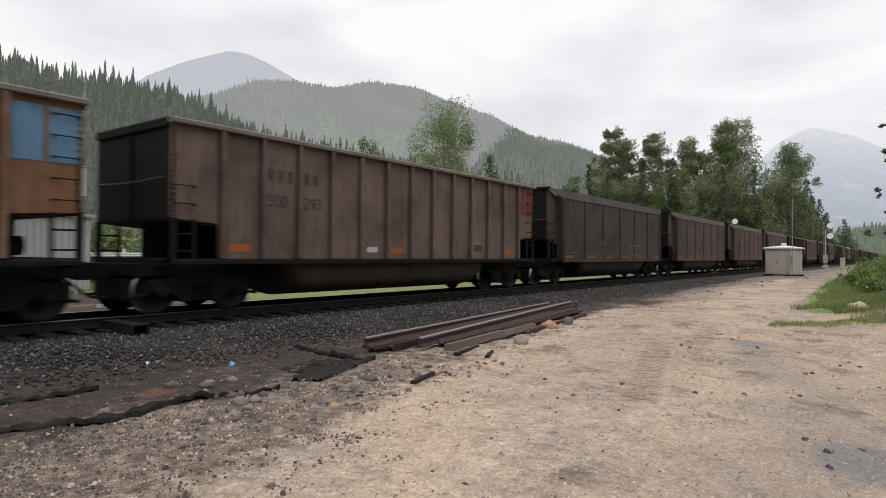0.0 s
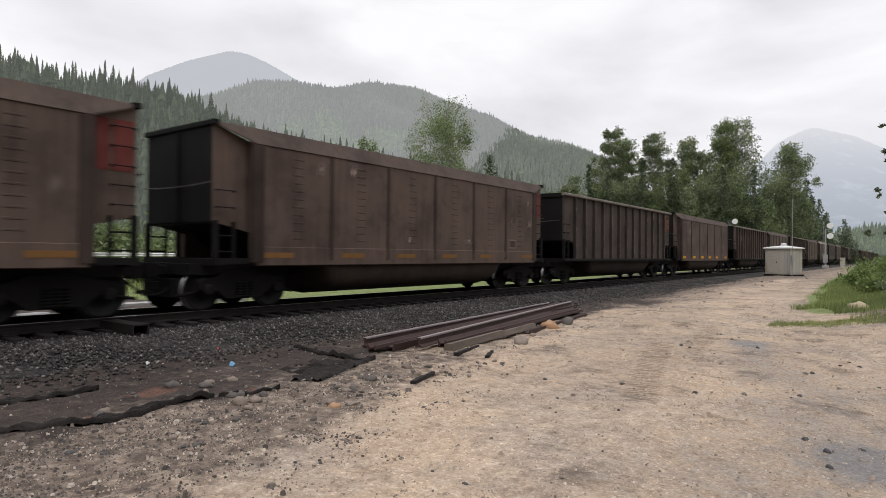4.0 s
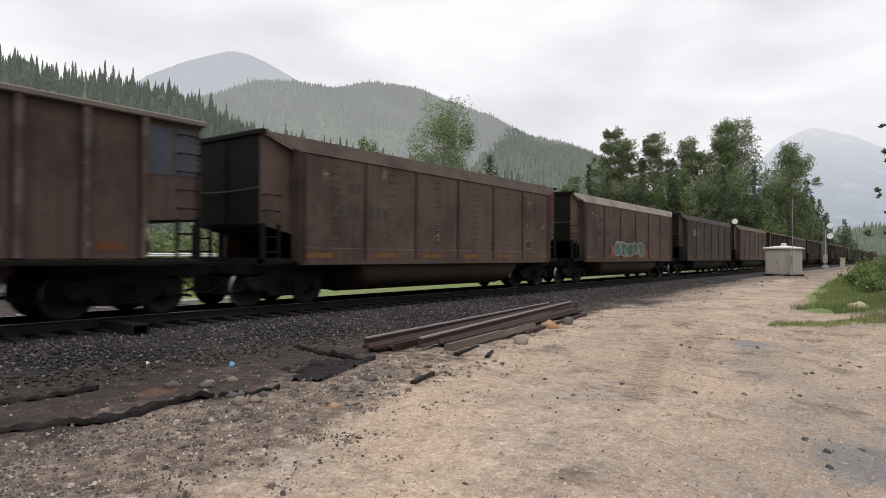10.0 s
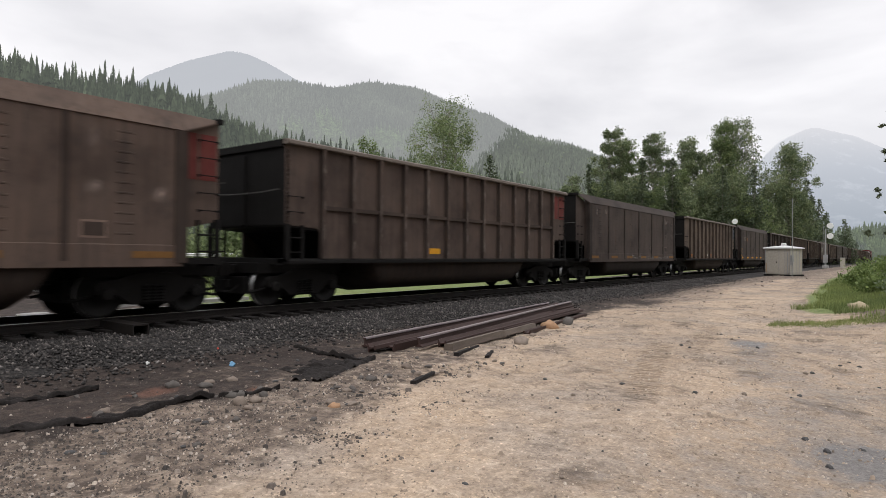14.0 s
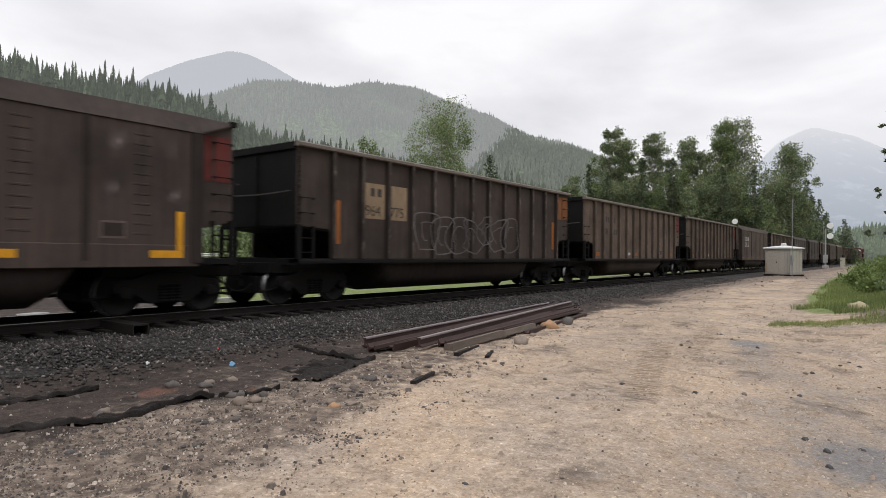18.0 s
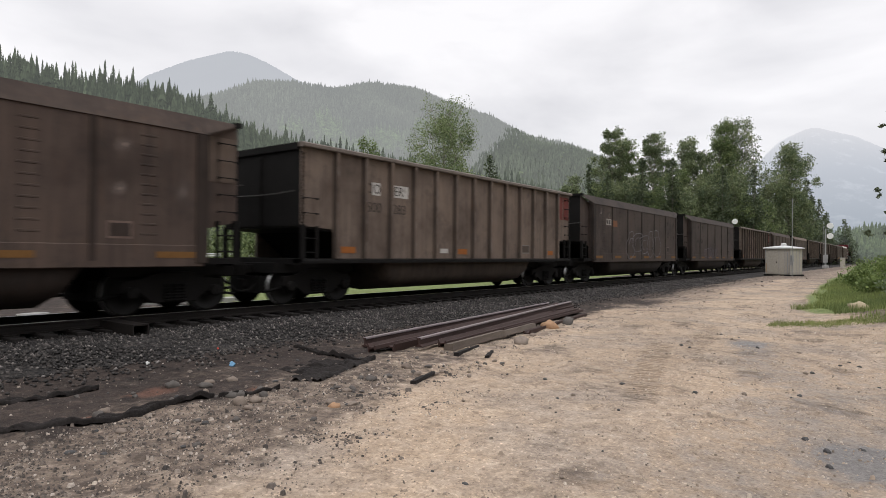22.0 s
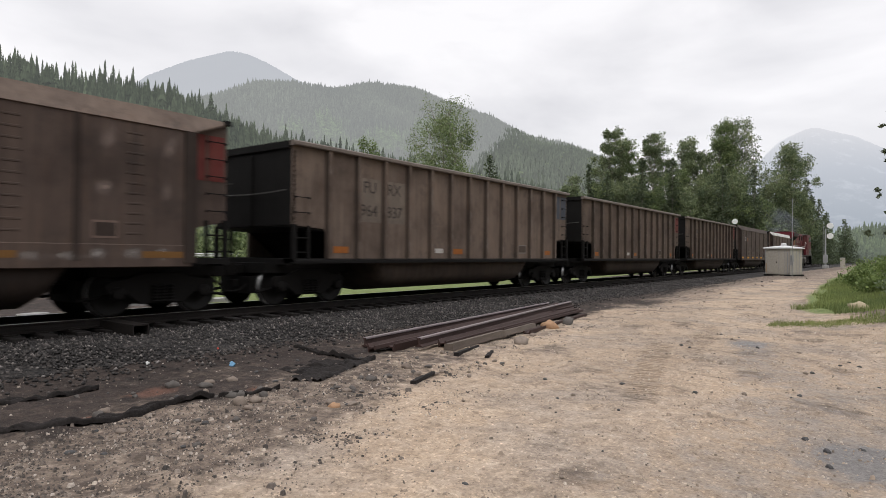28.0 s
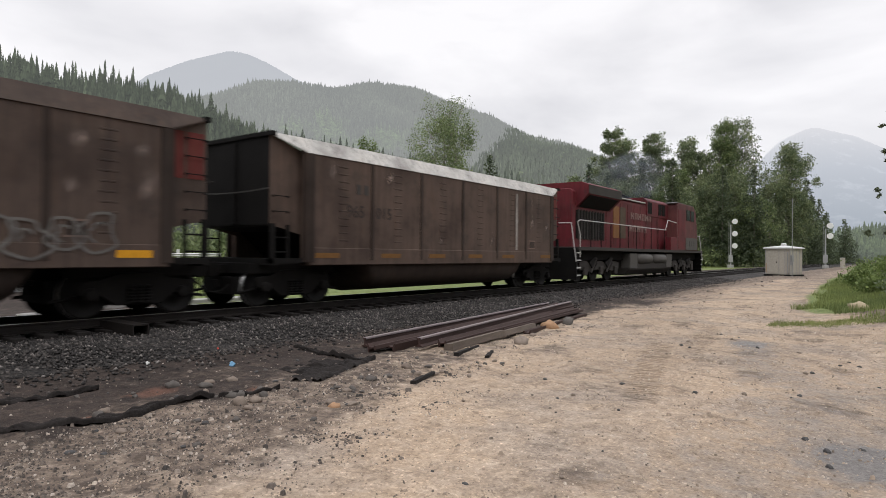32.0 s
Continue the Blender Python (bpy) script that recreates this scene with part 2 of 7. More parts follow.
def lathe(bm, prof, seg=20, axis="x", centre=(0, 0, 0)):
    """prof: (along, radius) pairs turned round an axis."""
    rings = []
    for a, r in prof:
        ring = []
        for i in range(seg):
            c, s = math.cos(2 * math.pi * i / seg) * r, math.sin(2 * math.pi * i / seg) * r
            v = (a, c, s) if axis == "x" else (s, a, c) if axis == "y" else (c, s, a)
            ring.append(bm.verts.new(Vector(v) + Vector(centre)))
        rings.append(ring)
    for r0, r1 in zip(rings, rings[1:]):
        for i in range(seg):
            j = (i + 1) % seg
            bm.faces.new((r0[i], r0[j], r1[j], r1[i]))
    bm.faces.new(rings[0][::-1])
    bm.faces.new(rings[-1])
    return bm


def mesh_of(name, bm, mat, smooth=False, bevel=0.0):
    if bevel:
        bmesh.ops.bevel(bm, geom=bm.edges[:], offset=bevel, segments=1, affect="EDGES")
    bmesh.ops.recalc_face_normals(bm, faces=bm.faces[:])
    me = bpy.data.meshes.new(name)
    bm.to_mesh(me)
    bm.free()
    me.materials.append(mat)
    if smooth:
        for f in me.polygons:
            f.use_smooth = True
    return me


def part(name, bm, mat, parent, label="", colour=None, smooth=False, bevel=0.0):
    ob = new(name, mesh_of(name, bm, mat, smooth, bevel) if isinstance(bm, bmesh.types.BMesh) else bm)
    ob.parent = parent
    if colour:
        ob.color = (*colour, 1)
    return tagged(ob, label)


def thing(name, label, category, group="", m=None, bm=None, mat=None, kind=""):
    ob = new(name, mesh_of(name, bm, mat) if bm else None)
    if m is not None:
        ob.matrix_basis = m
    return tagged(ob, label, category, group, kind)


def raw_mesh(name, verts, faces, mat, smooth=False):
    """verts (n, 3) and faces (m, k) arrays into a mesh."""
    me = bpy.data.meshes.new(name)
    verts, faces = np.asarray(verts, np.float32), np.asarray(faces, np.int32)
    k = faces.shape[1]
    me.vertices.add(len(verts))
    me.vertices.foreach_set("co", verts.ravel())
    me.loops.add(faces.size)
    me.loops.foreach_set("vertex_index", faces.ravel())
    me.polygons.add(len(faces))
    me.polygons.foreach_set("loop_start", np.arange(len(faces), dtype=np.int32) * k)
    me.update(calc_edges=True)
    me.validate()
    me.materials.append(mat)
    if smooth:
        me.polygons.foreach_set("use_smooth", np.ones(len(faces), bool))
    return me


def scatter(tv, tf, places):
    """Copies of one small template (verts, faces), each with its own place, scale (3) and turn, as arrays."""
    tv, tf = np.asarray(tv, float), np.asarray(tf, int)
    P, S, A = (np.asarray(a, float) for a in places)
    v = tv[None] * S[:, None, :]
    c, s = np.cos(A)[:, None], np.sin(A)[:, None]
    v = np.stack([v[..., 0] * c - v[..., 1] * s, v[..., 0] * s + v[..., 1] * c, v[..., 2]], -1) + P[:, None, :]
    f = tf[None] + (np.arange(len(P)) * len(tv))[:, None, None]
    return v.reshape(-1, 3), f.reshape(-1, tf.shape[1])


def smooth01(a, b, x):
    t = np.clip((x - a) / (b - a), 0, 1)
    return t * t * (3 - 2 * t)


# smooth random field on arrays, made of a few turned waves
WAVES = np.random.RandomState(5).uniform(-1, 1, (4, 24))


def field(x, y, size, k=0):
    s = 0
    for i in range(10):
        a, b, ph = WAVES[0, (i + k) % 24] * 6.3, 0.6 + abs(WAVES[1, (i + k) % 24]) * 1.6, WAVES[2, (i + k) % 24] * 6.3
        s = s + np.sin((x * np.cos(a) + y * np.sin(a)) * b * 6.28 / size + ph)
    return s / 4.5


# ---------------------------------------------------------------- the ground
def ground_z(x, y):
    x, y = np.asarray(x, float), np.asarray(y, float)
    z = 0.23 * smooth01(25, 58, y) + 0.05 * field(x, y, 9.0) * smooth01(0, 6, np.abs(x - TRACK))
    near = 1 - smooth01(16, 26, np.hypot(x, y))
    z = z + 0.018 * field(x, y, 2.1, 3) + 0.008 * field(x, y, 0.7, 7) + near * (0.008 * field(x, y, 0.31, 13) + 0.006 * np.abs(field(x, y, 0.17, 17)))
    off = np.abs(x - TRACK)
    z = z + (0.06 - z) * (1 - smooth01(2.6, 4.5, off))
    z = z + 0.35 * smooth01(-2.6, 0.5, x) * smooth01(16, 26, y)          # bank under the bushes
    z = z - 0.25 * smooth01(4, 9, TRACK - x) * smooth01(0, 60, y)
    far = np.hypot(x, y)
    return z * (1 - smooth01(250, 500, far)) - 0.5 * smooth01(250, 600, far)


def steps(lo, hi, fine_lo, fine_hi, d, grow=1.16):
    s = list(np.arange(fine_lo, fine_hi + d, d))
    e = d
    while s[-1] < hi:
        e *= grow
        s.append(s[-1] + e)
    e = d
    while s[0] > lo:
        e *= grow
        s.insert(0, s[0] - e)
    return np.array(s)


def road_left(y):
    return np.interp(y, [0, 4, 6, 10, 17, 42, 60, 90], [-3.5, -4.6, -5.6, -7.0, -7.6, -8.6, -7.4, -8.0])


def road_right(y):
    return np.interp(y, [0, 10, 18, 24, 45, 60, 90], [3.5, 2.0, -1.2, -3.2, -4.3, -4.6, -5.5])


gx, gy = steps(-4500, 4500, -9.4, 2.4, 0.055), steps(-4500, 4500, 1.6, 15.0, 0.06)
GX, GY = np.meshgrid(gx, gy, indexing="ij")
gverts = np.stack([GX, GY, ground_z(GX, GY)], -1).reshape(-1, 3)
ni, nj = len(gx), len(gy)
ii, jj = np.meshgrid(np.arange(ni - 1), np.arange(nj - 1), indexing="ij")
gfaces = np.stack([ii * nj + jj, (ii + 1) * nj + jj, (ii + 1) * nj + jj + 1, ii * nj + jj + 1], -1).reshape(-1, 4)


def ground_mat():
    """Yard ground: tan sandy road, dark cindery dirt beside the ballast, grass, damp patches."""
    m, n, l, b = nodes_of("yard_ground")
    tc = n.new("ShaderNodeTexCoord").outputs["Object"]
    def att(k):
        a = n.new("ShaderNodeAttribute")
        a.attribute_name = k
        return a.outputs["Fac"]
    fine, mid, big = noise_node(n, l, 38, 6, 0.7, tc), noise_node(n, l, 4.5, 6, 0.65, tc), noise_node(n, l, 0.5, 5, 0.6, tc)
    grit = n.new("ShaderNodeTexVoronoi")
    grit.inputs["Scale"].default_value = 26
    l.new(tc, grit.inputs["Vector"])
    tan = ramp(n, l, mid.outputs["Fac"], [(0.25, (0.28, 0.214, 0.156)), (0.48, (0.38, 0.295, 0.219)), (0.72, (0.455, 0.367, 0.286))])
    grey = ramp(n, l, mid.outputs["Fac"], [(0.3, (0.17, 0.142, 0.12)), (0.7, (0.36, 0.305, 0.258))])
    tan = mixc(n, l, ramp(n, l, big.outputs["Fac"], [(0.44, (0, 0, 0)), (0.62, (0.8, 0.8, 0.8))]), tan, grey)
    gravel = ramp(n, l, mid.outputs["Fac"], [(0.3, (0.055, 0.043, 0.036)), (0.5, (0.15, 0.118, 0.096)), (0.7, (0.33, 0.274, 0.223))])
    dark = ramp(n, l, mid.outputs["Fac"], [(0.3, (0.02, 0.016, 0.0145)), (0.6, (0.05, 0.038, 0.033)), (0.8, (0.11, 0.083, 0.068))])
    green = ramp(n, l, mid.outputs["Fac"], [(0.3, (0.085, 0.10, 0.035)), (0.5, (0.14, 0.185, 0.06)), (0.7, (0.24, 0.24, 0.115))])
    rough_mid = noise_node(n, l, 13, 5, 0.7, tc)
    speck = n.new("ShaderNodeTexVoronoi")
    speck.inputs["Scale"].default_value = 55
    l.new(tc, speck.inputs["Vector"])
    wave = n.new("ShaderNodeTexWave")
    wave.bands_direction = "Y"
    wave.inputs["Scale"].default_value, wave.inputs["Distortion"].default_value = 2.6, 1.2
    l.new(tc, wave.inputs["Vector"])
    def masked(k, lo, hi, spread):
        s = n.new("ShaderNodeMath")
        s.operation = "MULTIPLY_ADD"
        l.new(mid.outputs["Fac"], s.inputs[0])
        s.inputs[1].default_value = spread
        l.new(att(k), s.inputs[2])
        return ramp(n, l, s.outputs[0], [(lo, (0, 0, 0)), (hi, (1, 1, 1))])
    c = mixc(n, l, masked("gravel", 0.55, 1.05, 0.6), dark, gravel)
    c = mixc(n, l, masked("road", 0.6, 1.02, 0.7), c, tan)
    blotch = noise_node(n, l, 0.8, 7, 0.68, tc)
    c = mixc(n, l, ramp(n, l, blotch.outputs["Fac"], [(0.53, (0, 0, 0)), (0.66, (0.8, 0.8, 0.8))]), c, mixc(n, l, 0.35, gravel, dark))
    pale = noise_node(n, l, 0.33, 5, 0.6, tc, (1.0, 0.4, 1.0))
    c = mixc(n, l, 1.0, c, ramp(n, l, pale.outputs["Fac"], [(0.36, (0.88, 0.87, 0.86)), (0.6, (1.12, 1.11, 1.09))]), "MULTIPLY")
    c = mixc(n, l, masked("red", 0.75, 1.1, 0.6), c, (0.12, 0.062, 0.045))
    c = mixc(n, l, masked("damp", 0.6, 1.4, 0.75), c, (0.16, 0.148, 0.14))
    tread = n.new("ShaderNodeMath")
    tread.operation = "MULTIPLY"
    l.new(wave.outputs["Fac"], tread.inputs[0])
    l.new(masked("tread", 0.5, 0.95, 0.4), tread.inputs[1])
    c = mixc(n, l, tread.outputs[0], c, mixc(n, l, 1.0, c, (0.62, 0.6, 0.58), "MULTIPLY"))
    c = mixc(n, l, 1.0, c, ramp(n, l, rough_mid.outputs["Fac"], [(0.32, (0.8, 0.79, 0.78)), (0.5, (1, 1, 1)), (0.7, (1.1, 1.1, 1.1))]), "MULTIPLY")
    c = mixc(n, l, ramp(n, l, speck.outputs["Color"], [(0.8, (0, 0, 0)), (0.86, (0.6, 0.6, 0.6))]), c, mixc(n, l, 1.0, c, (1.6, 1.58, 1.55), "MULTIPLY"))
    c = mixc(n, l, ramp(n, l, speck.outputs["Color"], [(0.12, (0.6, 0.6, 0.6)), (0.17, (0, 0, 0))]), c, mixc(n, l, 1.0, c, (0.55, 0.53, 0.52), "MULTIPLY"))
    c = mixc(n, l, masked("grass", 0.7, 0.9, 0.6), c, green)
    c = mixc(n, l, 1.0, c, ramp(n, l, fine.outputs["Fac"], [(0.3, (0.74, 0.73, 0.72)), (0.5, (1, 1, 1)), (0.68, (1.22, 1.22, 1.21))]), "MULTIPLY")
    c = mixc(n, l, 1.0, c, ramp(n, l, grit.outputs["Color"], [(0.0, (0.86, 0.85, 0.85)), (0.6, (1, 1, 1)), (1.0, (1.16, 1.15, 1.13))]), "MULTIPLY")
    l.new(c, b.inputs["Base Color"])
    r = ramp(n, l, masked("damp", 0.6, 1.4, 0.75), [(0, (0.95, 0.95, 0.95)), (1, (0.5, 0.5, 0.5))])
    l.new(r, b.inputs["Roughness"])
    b.inputs["Specular IOR Level"].default_value = 0.3
    h = n.new("ShaderNodeMath")
    h.operation = "MULTIPLY_ADD"
    l.new(fine.outputs["Fac"], h.inputs[0])
    h.inputs[1].default_value = 0.4
    l.new(rough_mid.outputs["Fac"], h.inputs[2])
    bump(n, l, b, h.outputs[0], 0.6, 0.035)
    return m


gme = raw_mesh("ground", gverts, gfaces, ground_mat(), True)
ground = tagged(new("ground", gme), "tan sandy yard ground with dark cinders beside the track", "ground", kind="structure")
X, Y = gverts[:, 0], gverts[:, 1]
wob = 0.45 * field(X, Y, 3.5, 2)
road = np.clip(0.5 + (X - road_left(Y) - 0.3 + 1.5 * wob) / 2.4, 0, 1) * np.clip(0.5 + (road_right(Y) - X + 1.2 + wob) / 2.5, 0, 1)
gravel = np.clip(0.5 + (X + 6.5 + 0.06 * np.minimum(Y, 14) + 0.1 * np.clip(Y - 18, 0, 25) + 1.3 * wob) / 1.6, 0, 1)
road *= (1 - 0.6 * smooth01(90, 160, np.hypot(X, Y))) * (1 - 0.34 * smooth01(17, 30, Y + 5 * wob) - 0.24 * smooth01(34, 52, Y + 2 * wob))
lane = np.exp(-((X + 4.9 + 0.05 * (Y - 17) + 0.5 * wob) / 1.0) ** 2) * smooth01(12, 20, Y) * (1 - smooth01(44, 54, Y))
road = np.maximum(road, 0.85 * lane)
grass = np.clip(0.5 + (X - road_right(Y) - 0.3 + wob * 0.5) / 1.0, 0, 1) * smooth01(13.5, 16.5, Y)
strip = np.exp(-((Y - 19.6 - 0.6 * (X + 2.0)) / 0.7) ** 2) * smooth01(-3.6, -2.8, X)
grass *= smooth01(21.0, 22.6, Y - 0.5 * (X + 2) + wob)
grass = np.maximum(grass * (1 - 0.9 * np.exp(-((Y - 21.3 - 0.5 * (X + 2)) / 1.0) ** 2)), strip * 0.45)
grass = np.maximum(grass, smooth01(4.6, 6.4, TRACK - X) * smooth01(10.5, 13.0, Y))
grass = np.maximum(grass, smooth01(70, 120, np.hypot(X, Y)) * smooth01(3.5, 8, np.abs(X - TRACK)))
damp = np.exp(-(((X + 0.15 + 0.3 * wob) / 0.5) ** 2 + ((Y - 6.5 - 0.3 * wob) / 0.42) ** 2)) + 0.8 * np.exp(-(((X + 2.5) / 0.5) ** 2 + ((Y - 13.6) / 0.7) ** 2))
damp *= 0.62
tread = np.exp(-((X + 4.0 - 0.265 * (12.8 - Y)) / 0.26) ** 4) * smooth01(6.8, 7.6, Y) * (1 - smooth01(12.2, 13.2, Y)) + 0.9 * np.exp(-((X + 3.9 - 0.16 * (16.8 - Y)) / 0.26) ** 4) * smooth01(11.3, 12.2, Y) * (1 - smooth01(16, 17.5, Y))
damp += 0.3 * np.exp(-(((X + 2.3 - 0.2 * (13 - Y)) / 0.5) ** 2 + ((Y - 12.6) / 2.2) ** 2)) + 0.34 * smooth01(-3.6, -0.6, X) * (1 - smooth01(10, 15, Y))
damp += 0.3 * np.exp(-(((X + 3.6) / 0.25) ** 2 + ((Y - 10.0) / 2.2) ** 2))
red = 0.7 * np.exp(-(((X + 7.5) / 0.4) ** 2 + ((Y - 4.0) / 0.6) ** 2)) + 0.75 * np.exp(-(((X + 6.95) / 0.16) ** 2 + ((Y - 2.95) / 0.3) ** 2)) + 0.7 * np.exp(-(((X + 6.65) / 0.2) ** 2 + ((Y - 4.9) / 0.3) ** 2))
for key, val in (("road", road), ("gravel", gravel), ("grass", grass), ("damp", damp), ("tread", tread), ("red", red)):
    gme.attributes.new(key, "FLOAT", "POINT").data.foreach_set("value", val.astype(np.float32))


# ---------------------------------------------------------------- ballast and track
def ballast_mat():
    m, n, l, b = nodes_of("crushed_rock_ballast")
    tc = n.new("ShaderNodeTexCoord").outputs["Object"]
    v = n.new("ShaderNodeTexVoronoi")
    v.inputs["Scale"].default_value = 19
    l.new(tc, v.inputs["Vector"])
    big = noise_node(n, l, 1.2, 5, 0.6, tc)
    c = ramp(n, l, v.outputs["Color"], [(0.2, (0.011, 0.0098, 0.0094)), (0.6, (0.028, 0.0245, 0.023)), (0.9, (0.08, 0.07, 0.064))])
    c = mixc(n, l, 1.0, c, ramp(n, l, big.outputs["Fac"], [(0.3, (0.7, 0.68, 0.66)), (0.7, (1.15, 1.12, 1.1))]), "MULTIPLY")
    l.new(c, b.inputs["Base Color"])
    b.inputs["Roughness"].default_value = 0.85
    bump(n, l, b, v.outputs["Distance"], 1.0, 0.05)
    return m


def stone_mat(name, stops):
    m, n, l, b = nodes_of(name)
    isl = n.new("ShaderNodeNewGeometry").outputs["Random Per Island"]
    c = ramp(n, l, isl, stops)
    t = noise_node(n, l, 30, 4)
    c = mixc(n, l, 1.0, c, ramp(n, l, t.outputs["Fac"], [(0.3, (0.75, 0.75, 0.75)), (0.7, (1.2, 1.2, 1.2))]), "MULTIPLY")
    l.new(c, b.inputs["Base Color"])
    b.inputs["Roughness"].default_value = 0.85
    return m


BALLAST = ballast_mat()
BSTONE = stone_mat("ballast_stones", [(0, (0.011, 0.0098, 0.0094)), (0.6, (0.03, 0.0265, 0.025)), (0.88, (0.08, 0.07, 0.065)), (1, (0.2, 0.18, 0.168))])
PEBBLE = stone_mat("road_pebbles", [(0, (0.035, 0.03, 0.027)), (0.45, (0.09, 0.073, 0.062)), (0.75, (0.18, 0.147, 0.122)), (0.93, (0.32, 0.268, 0.222)), (1, (0.5, 0.44, 0.385))])
prof = [(-3.9, -0.12), (-3.3, 0.06), (-2.5, 0.2), (-1.85, 0.25), (-1.3, 0.24), (0, 0.25), (1.3, 0.24), (1.85, 0.25), (2.5, 0.2), (3.3, 0.06), (3.9, -0.12)]
bys = np.concatenate([np.arange(-60, 45, 0.5), np.arange(45, 420, 5.0)])
bo, by = np.meshgrid([o for o, _ in prof], bys, indexing="ij")
bz = np.repeat(np.array([z for _, z in prof])[:, None], len(bys), 1) + 0.03 * field(bo, by, 1.6) * (np.abs(bo) > 1.3)
ni, nj = bo.shape
ii, jj = np.meshgrid(np.arange(ni - 1), np.arange(nj - 1), indexing="ij")
bf = np.stack([ii * nj + jj, (ii + 1) * nj + jj, (ii + 1) * nj + jj + 1, ii * nj + jj + 1], -1).reshape(-1, 4)
tagged(new("ballast", raw_mesh("ballast", np.stack([bo + TRACK, by, bz], -1).reshape(-1, 3), bf, BALLAST, True)),
       "dark grey crushed rock ballast under the railway track", "ballast", kind="structure")

OCT_V = np.array([(1, 0, 0.1), (-0.9, 0.1, 0), (0.1, 0.8, -0.1), (-0.1, -0.9, 0.1), (0.1, 0.1, 0.8), (0, 0, -0.6)])
OCT_F = [(0, 2, 4), (2, 1, 4), (1, 3, 4), (3, 0, 4), (2, 0, 5), (1, 2, 5), (3, 1, 5), (0, 3, 5)]
rs = np.random.RandomState(11)
nst = 32000
sy = np.concatenate([rs.uniform(-6, 16, nst * 2 // 3), rs.uniform(16, 48, nst // 3)])
so = np.abs(rs.normal(2.4, 0.75, len(sy)))
so = np.where(so > 4.6, rs.uniform(1.4, 3.3, len(sy)), so)
sz = np.maximum(np.interp(so, [o for o, _ in prof[5:]], [z for _, z in prof[5:]]), ground_z(TRACK + so, sy)) + 0.012
ss = rs.uniform(0.02, 0.05, (len(sy), 1)) * rs.uniform(0.6, 1.1, (len(sy), 3))
v, f = scatter(OCT_V, OCT_F, (np.stack([TRACK + so, sy, sz], -1), ss, rs.uniform(0, 6.28, len(sy))))
tagged(new("ballast_stones", raw_mesh("ballast_stones", v, f, BSTONE)), "loose dark crushed stones on the ballast shoulder", "gravel", kind="stuff")
GRIT = stone_mat("road_grit", [(0, (0.11, 0.09, 0.073)), (0.25, (0.27, 0.21, 0.16)), (0.85, (0.42, 0.335, 0.258)), (1, (0.54, 0.465, 0.39))])


CHUNK_V = np.array([(1, 0.1, -0.3), (0.1, 0.95, -0.3), (-0.9, 0.05, -0.3), (0.0, -1, -0.3), (0.55, 0.3, 0.5), (-0.2, 0.55, 0.62), (-0.5, -0.2, 0.5), (0.25, -0.5, 0.56)])
CHUNK_F = [(4, 5, 6), (4, 6, 7)] + [t for i in range(4) for t in ((i, (i + 1) % 4, 4 + (i + 1) % 4), (i, 4 + (i + 1) % 4, 4 + i))]


def strewn(name, px, py, keep, gamma, least, mat, label, shape):
    px, py = px[keep], py[keep]
    k = len(px)
    ps = (rs.gamma(1.2, gamma, k) + least)[:, None] * rs.uniform(0.6, 1.25, (k, 3)) * np.array([1, 1, 1.25]) * (1 + py / 30)[:, None]
    v, f = scatter(*shape, (np.stack([px, py, ground_z(px, py) + 0.1 * ps[:, 2]], -1), ps, rs.uniform(0, 6.28, k)))
    tagged(new(name, raw_mesh(name, v, f, mat)), label, "gravel", kind="stuff")


npb = 100000
py, px = 1.2 + 24 * rs.uniform(0, 1, npb) ** 1.8, rs.uniform(-9.6, -3.4, npb)
strewn("pebbles", px, py, rs.uniform(0, 1, npb) < np.clip(0.35 - 0.55 * (px - road_left(py)) / 1.5 + 0.5 * field(px, py, 1.3, 5), 0.0, 1) * (0.06 + 0.94 * smooth01(-6.9, -6.3, px)),
       0.0042, 0.0032, PEBBLE, "small dark and pale pebbles strewn over the dirt", (CHUNK_V, CHUNK_F))
npb = 95000
py, px = 1.2 + 26 * rs.uniform(0, 1, npb) ** 2.0, rs.uniform(-7.5, 2.4, npb)
strewn("road_grit", px, py, (px > road_left(py) - 0.8) & (px < road_right(py) + 0.8) & (rs.uniform(0, 1, npb) < 0.4 + 0.6 * field(px, py, 1.1, 8)), 0.0032, 0.003, GRIT, "fine tan grit on the sandy road", (CHUNK_V, CHUNK_F))

track = thing("railway_track", "railway track of steel rails on dark wooden ties", "track", m=pose(TRACK, 0, RAIL), kind="structure")
RAILSEC = [(-0.075, -0.17), (0.075, -0.17), (0.075, -0.155), (0.012, -0.125), (0.01, -0.045), (0.036, -0.03), (0.036, -0.004), (-0.036, -0.004), (-0.036, -0.03), (-0.01, -0.045), (-0.012, -0.125), (-0.075, -0.155)]
for sgn in (-1, 1):
    r = part("rail", prism(bmesh.new(), [(x + sgn * 0.754, z) for x, z in RAILSEC], -60, 420, "y"), TRACKRAIL, track)
    part("rail_head", box(bmesh.new(), sgn * 0.754 - 0.034, sgn * 0.754 + 0.034, -60, 420, -0.004, 0.0), RAILTOP, r, "polished running surface")
TIE = mesh_of("tie", box(bmesh.new(), -1.3, 1.3, -0.115, 0.115, -0.36, -0.178), TIEM, bevel=0.012)
PLATE = mesh_of("tie_plate", box(bmesh.new(), -0.18, 0.18, -0.1, 0.1, -0.178, -0.158), TRACKRAIL)
rnd = random.Random(4)
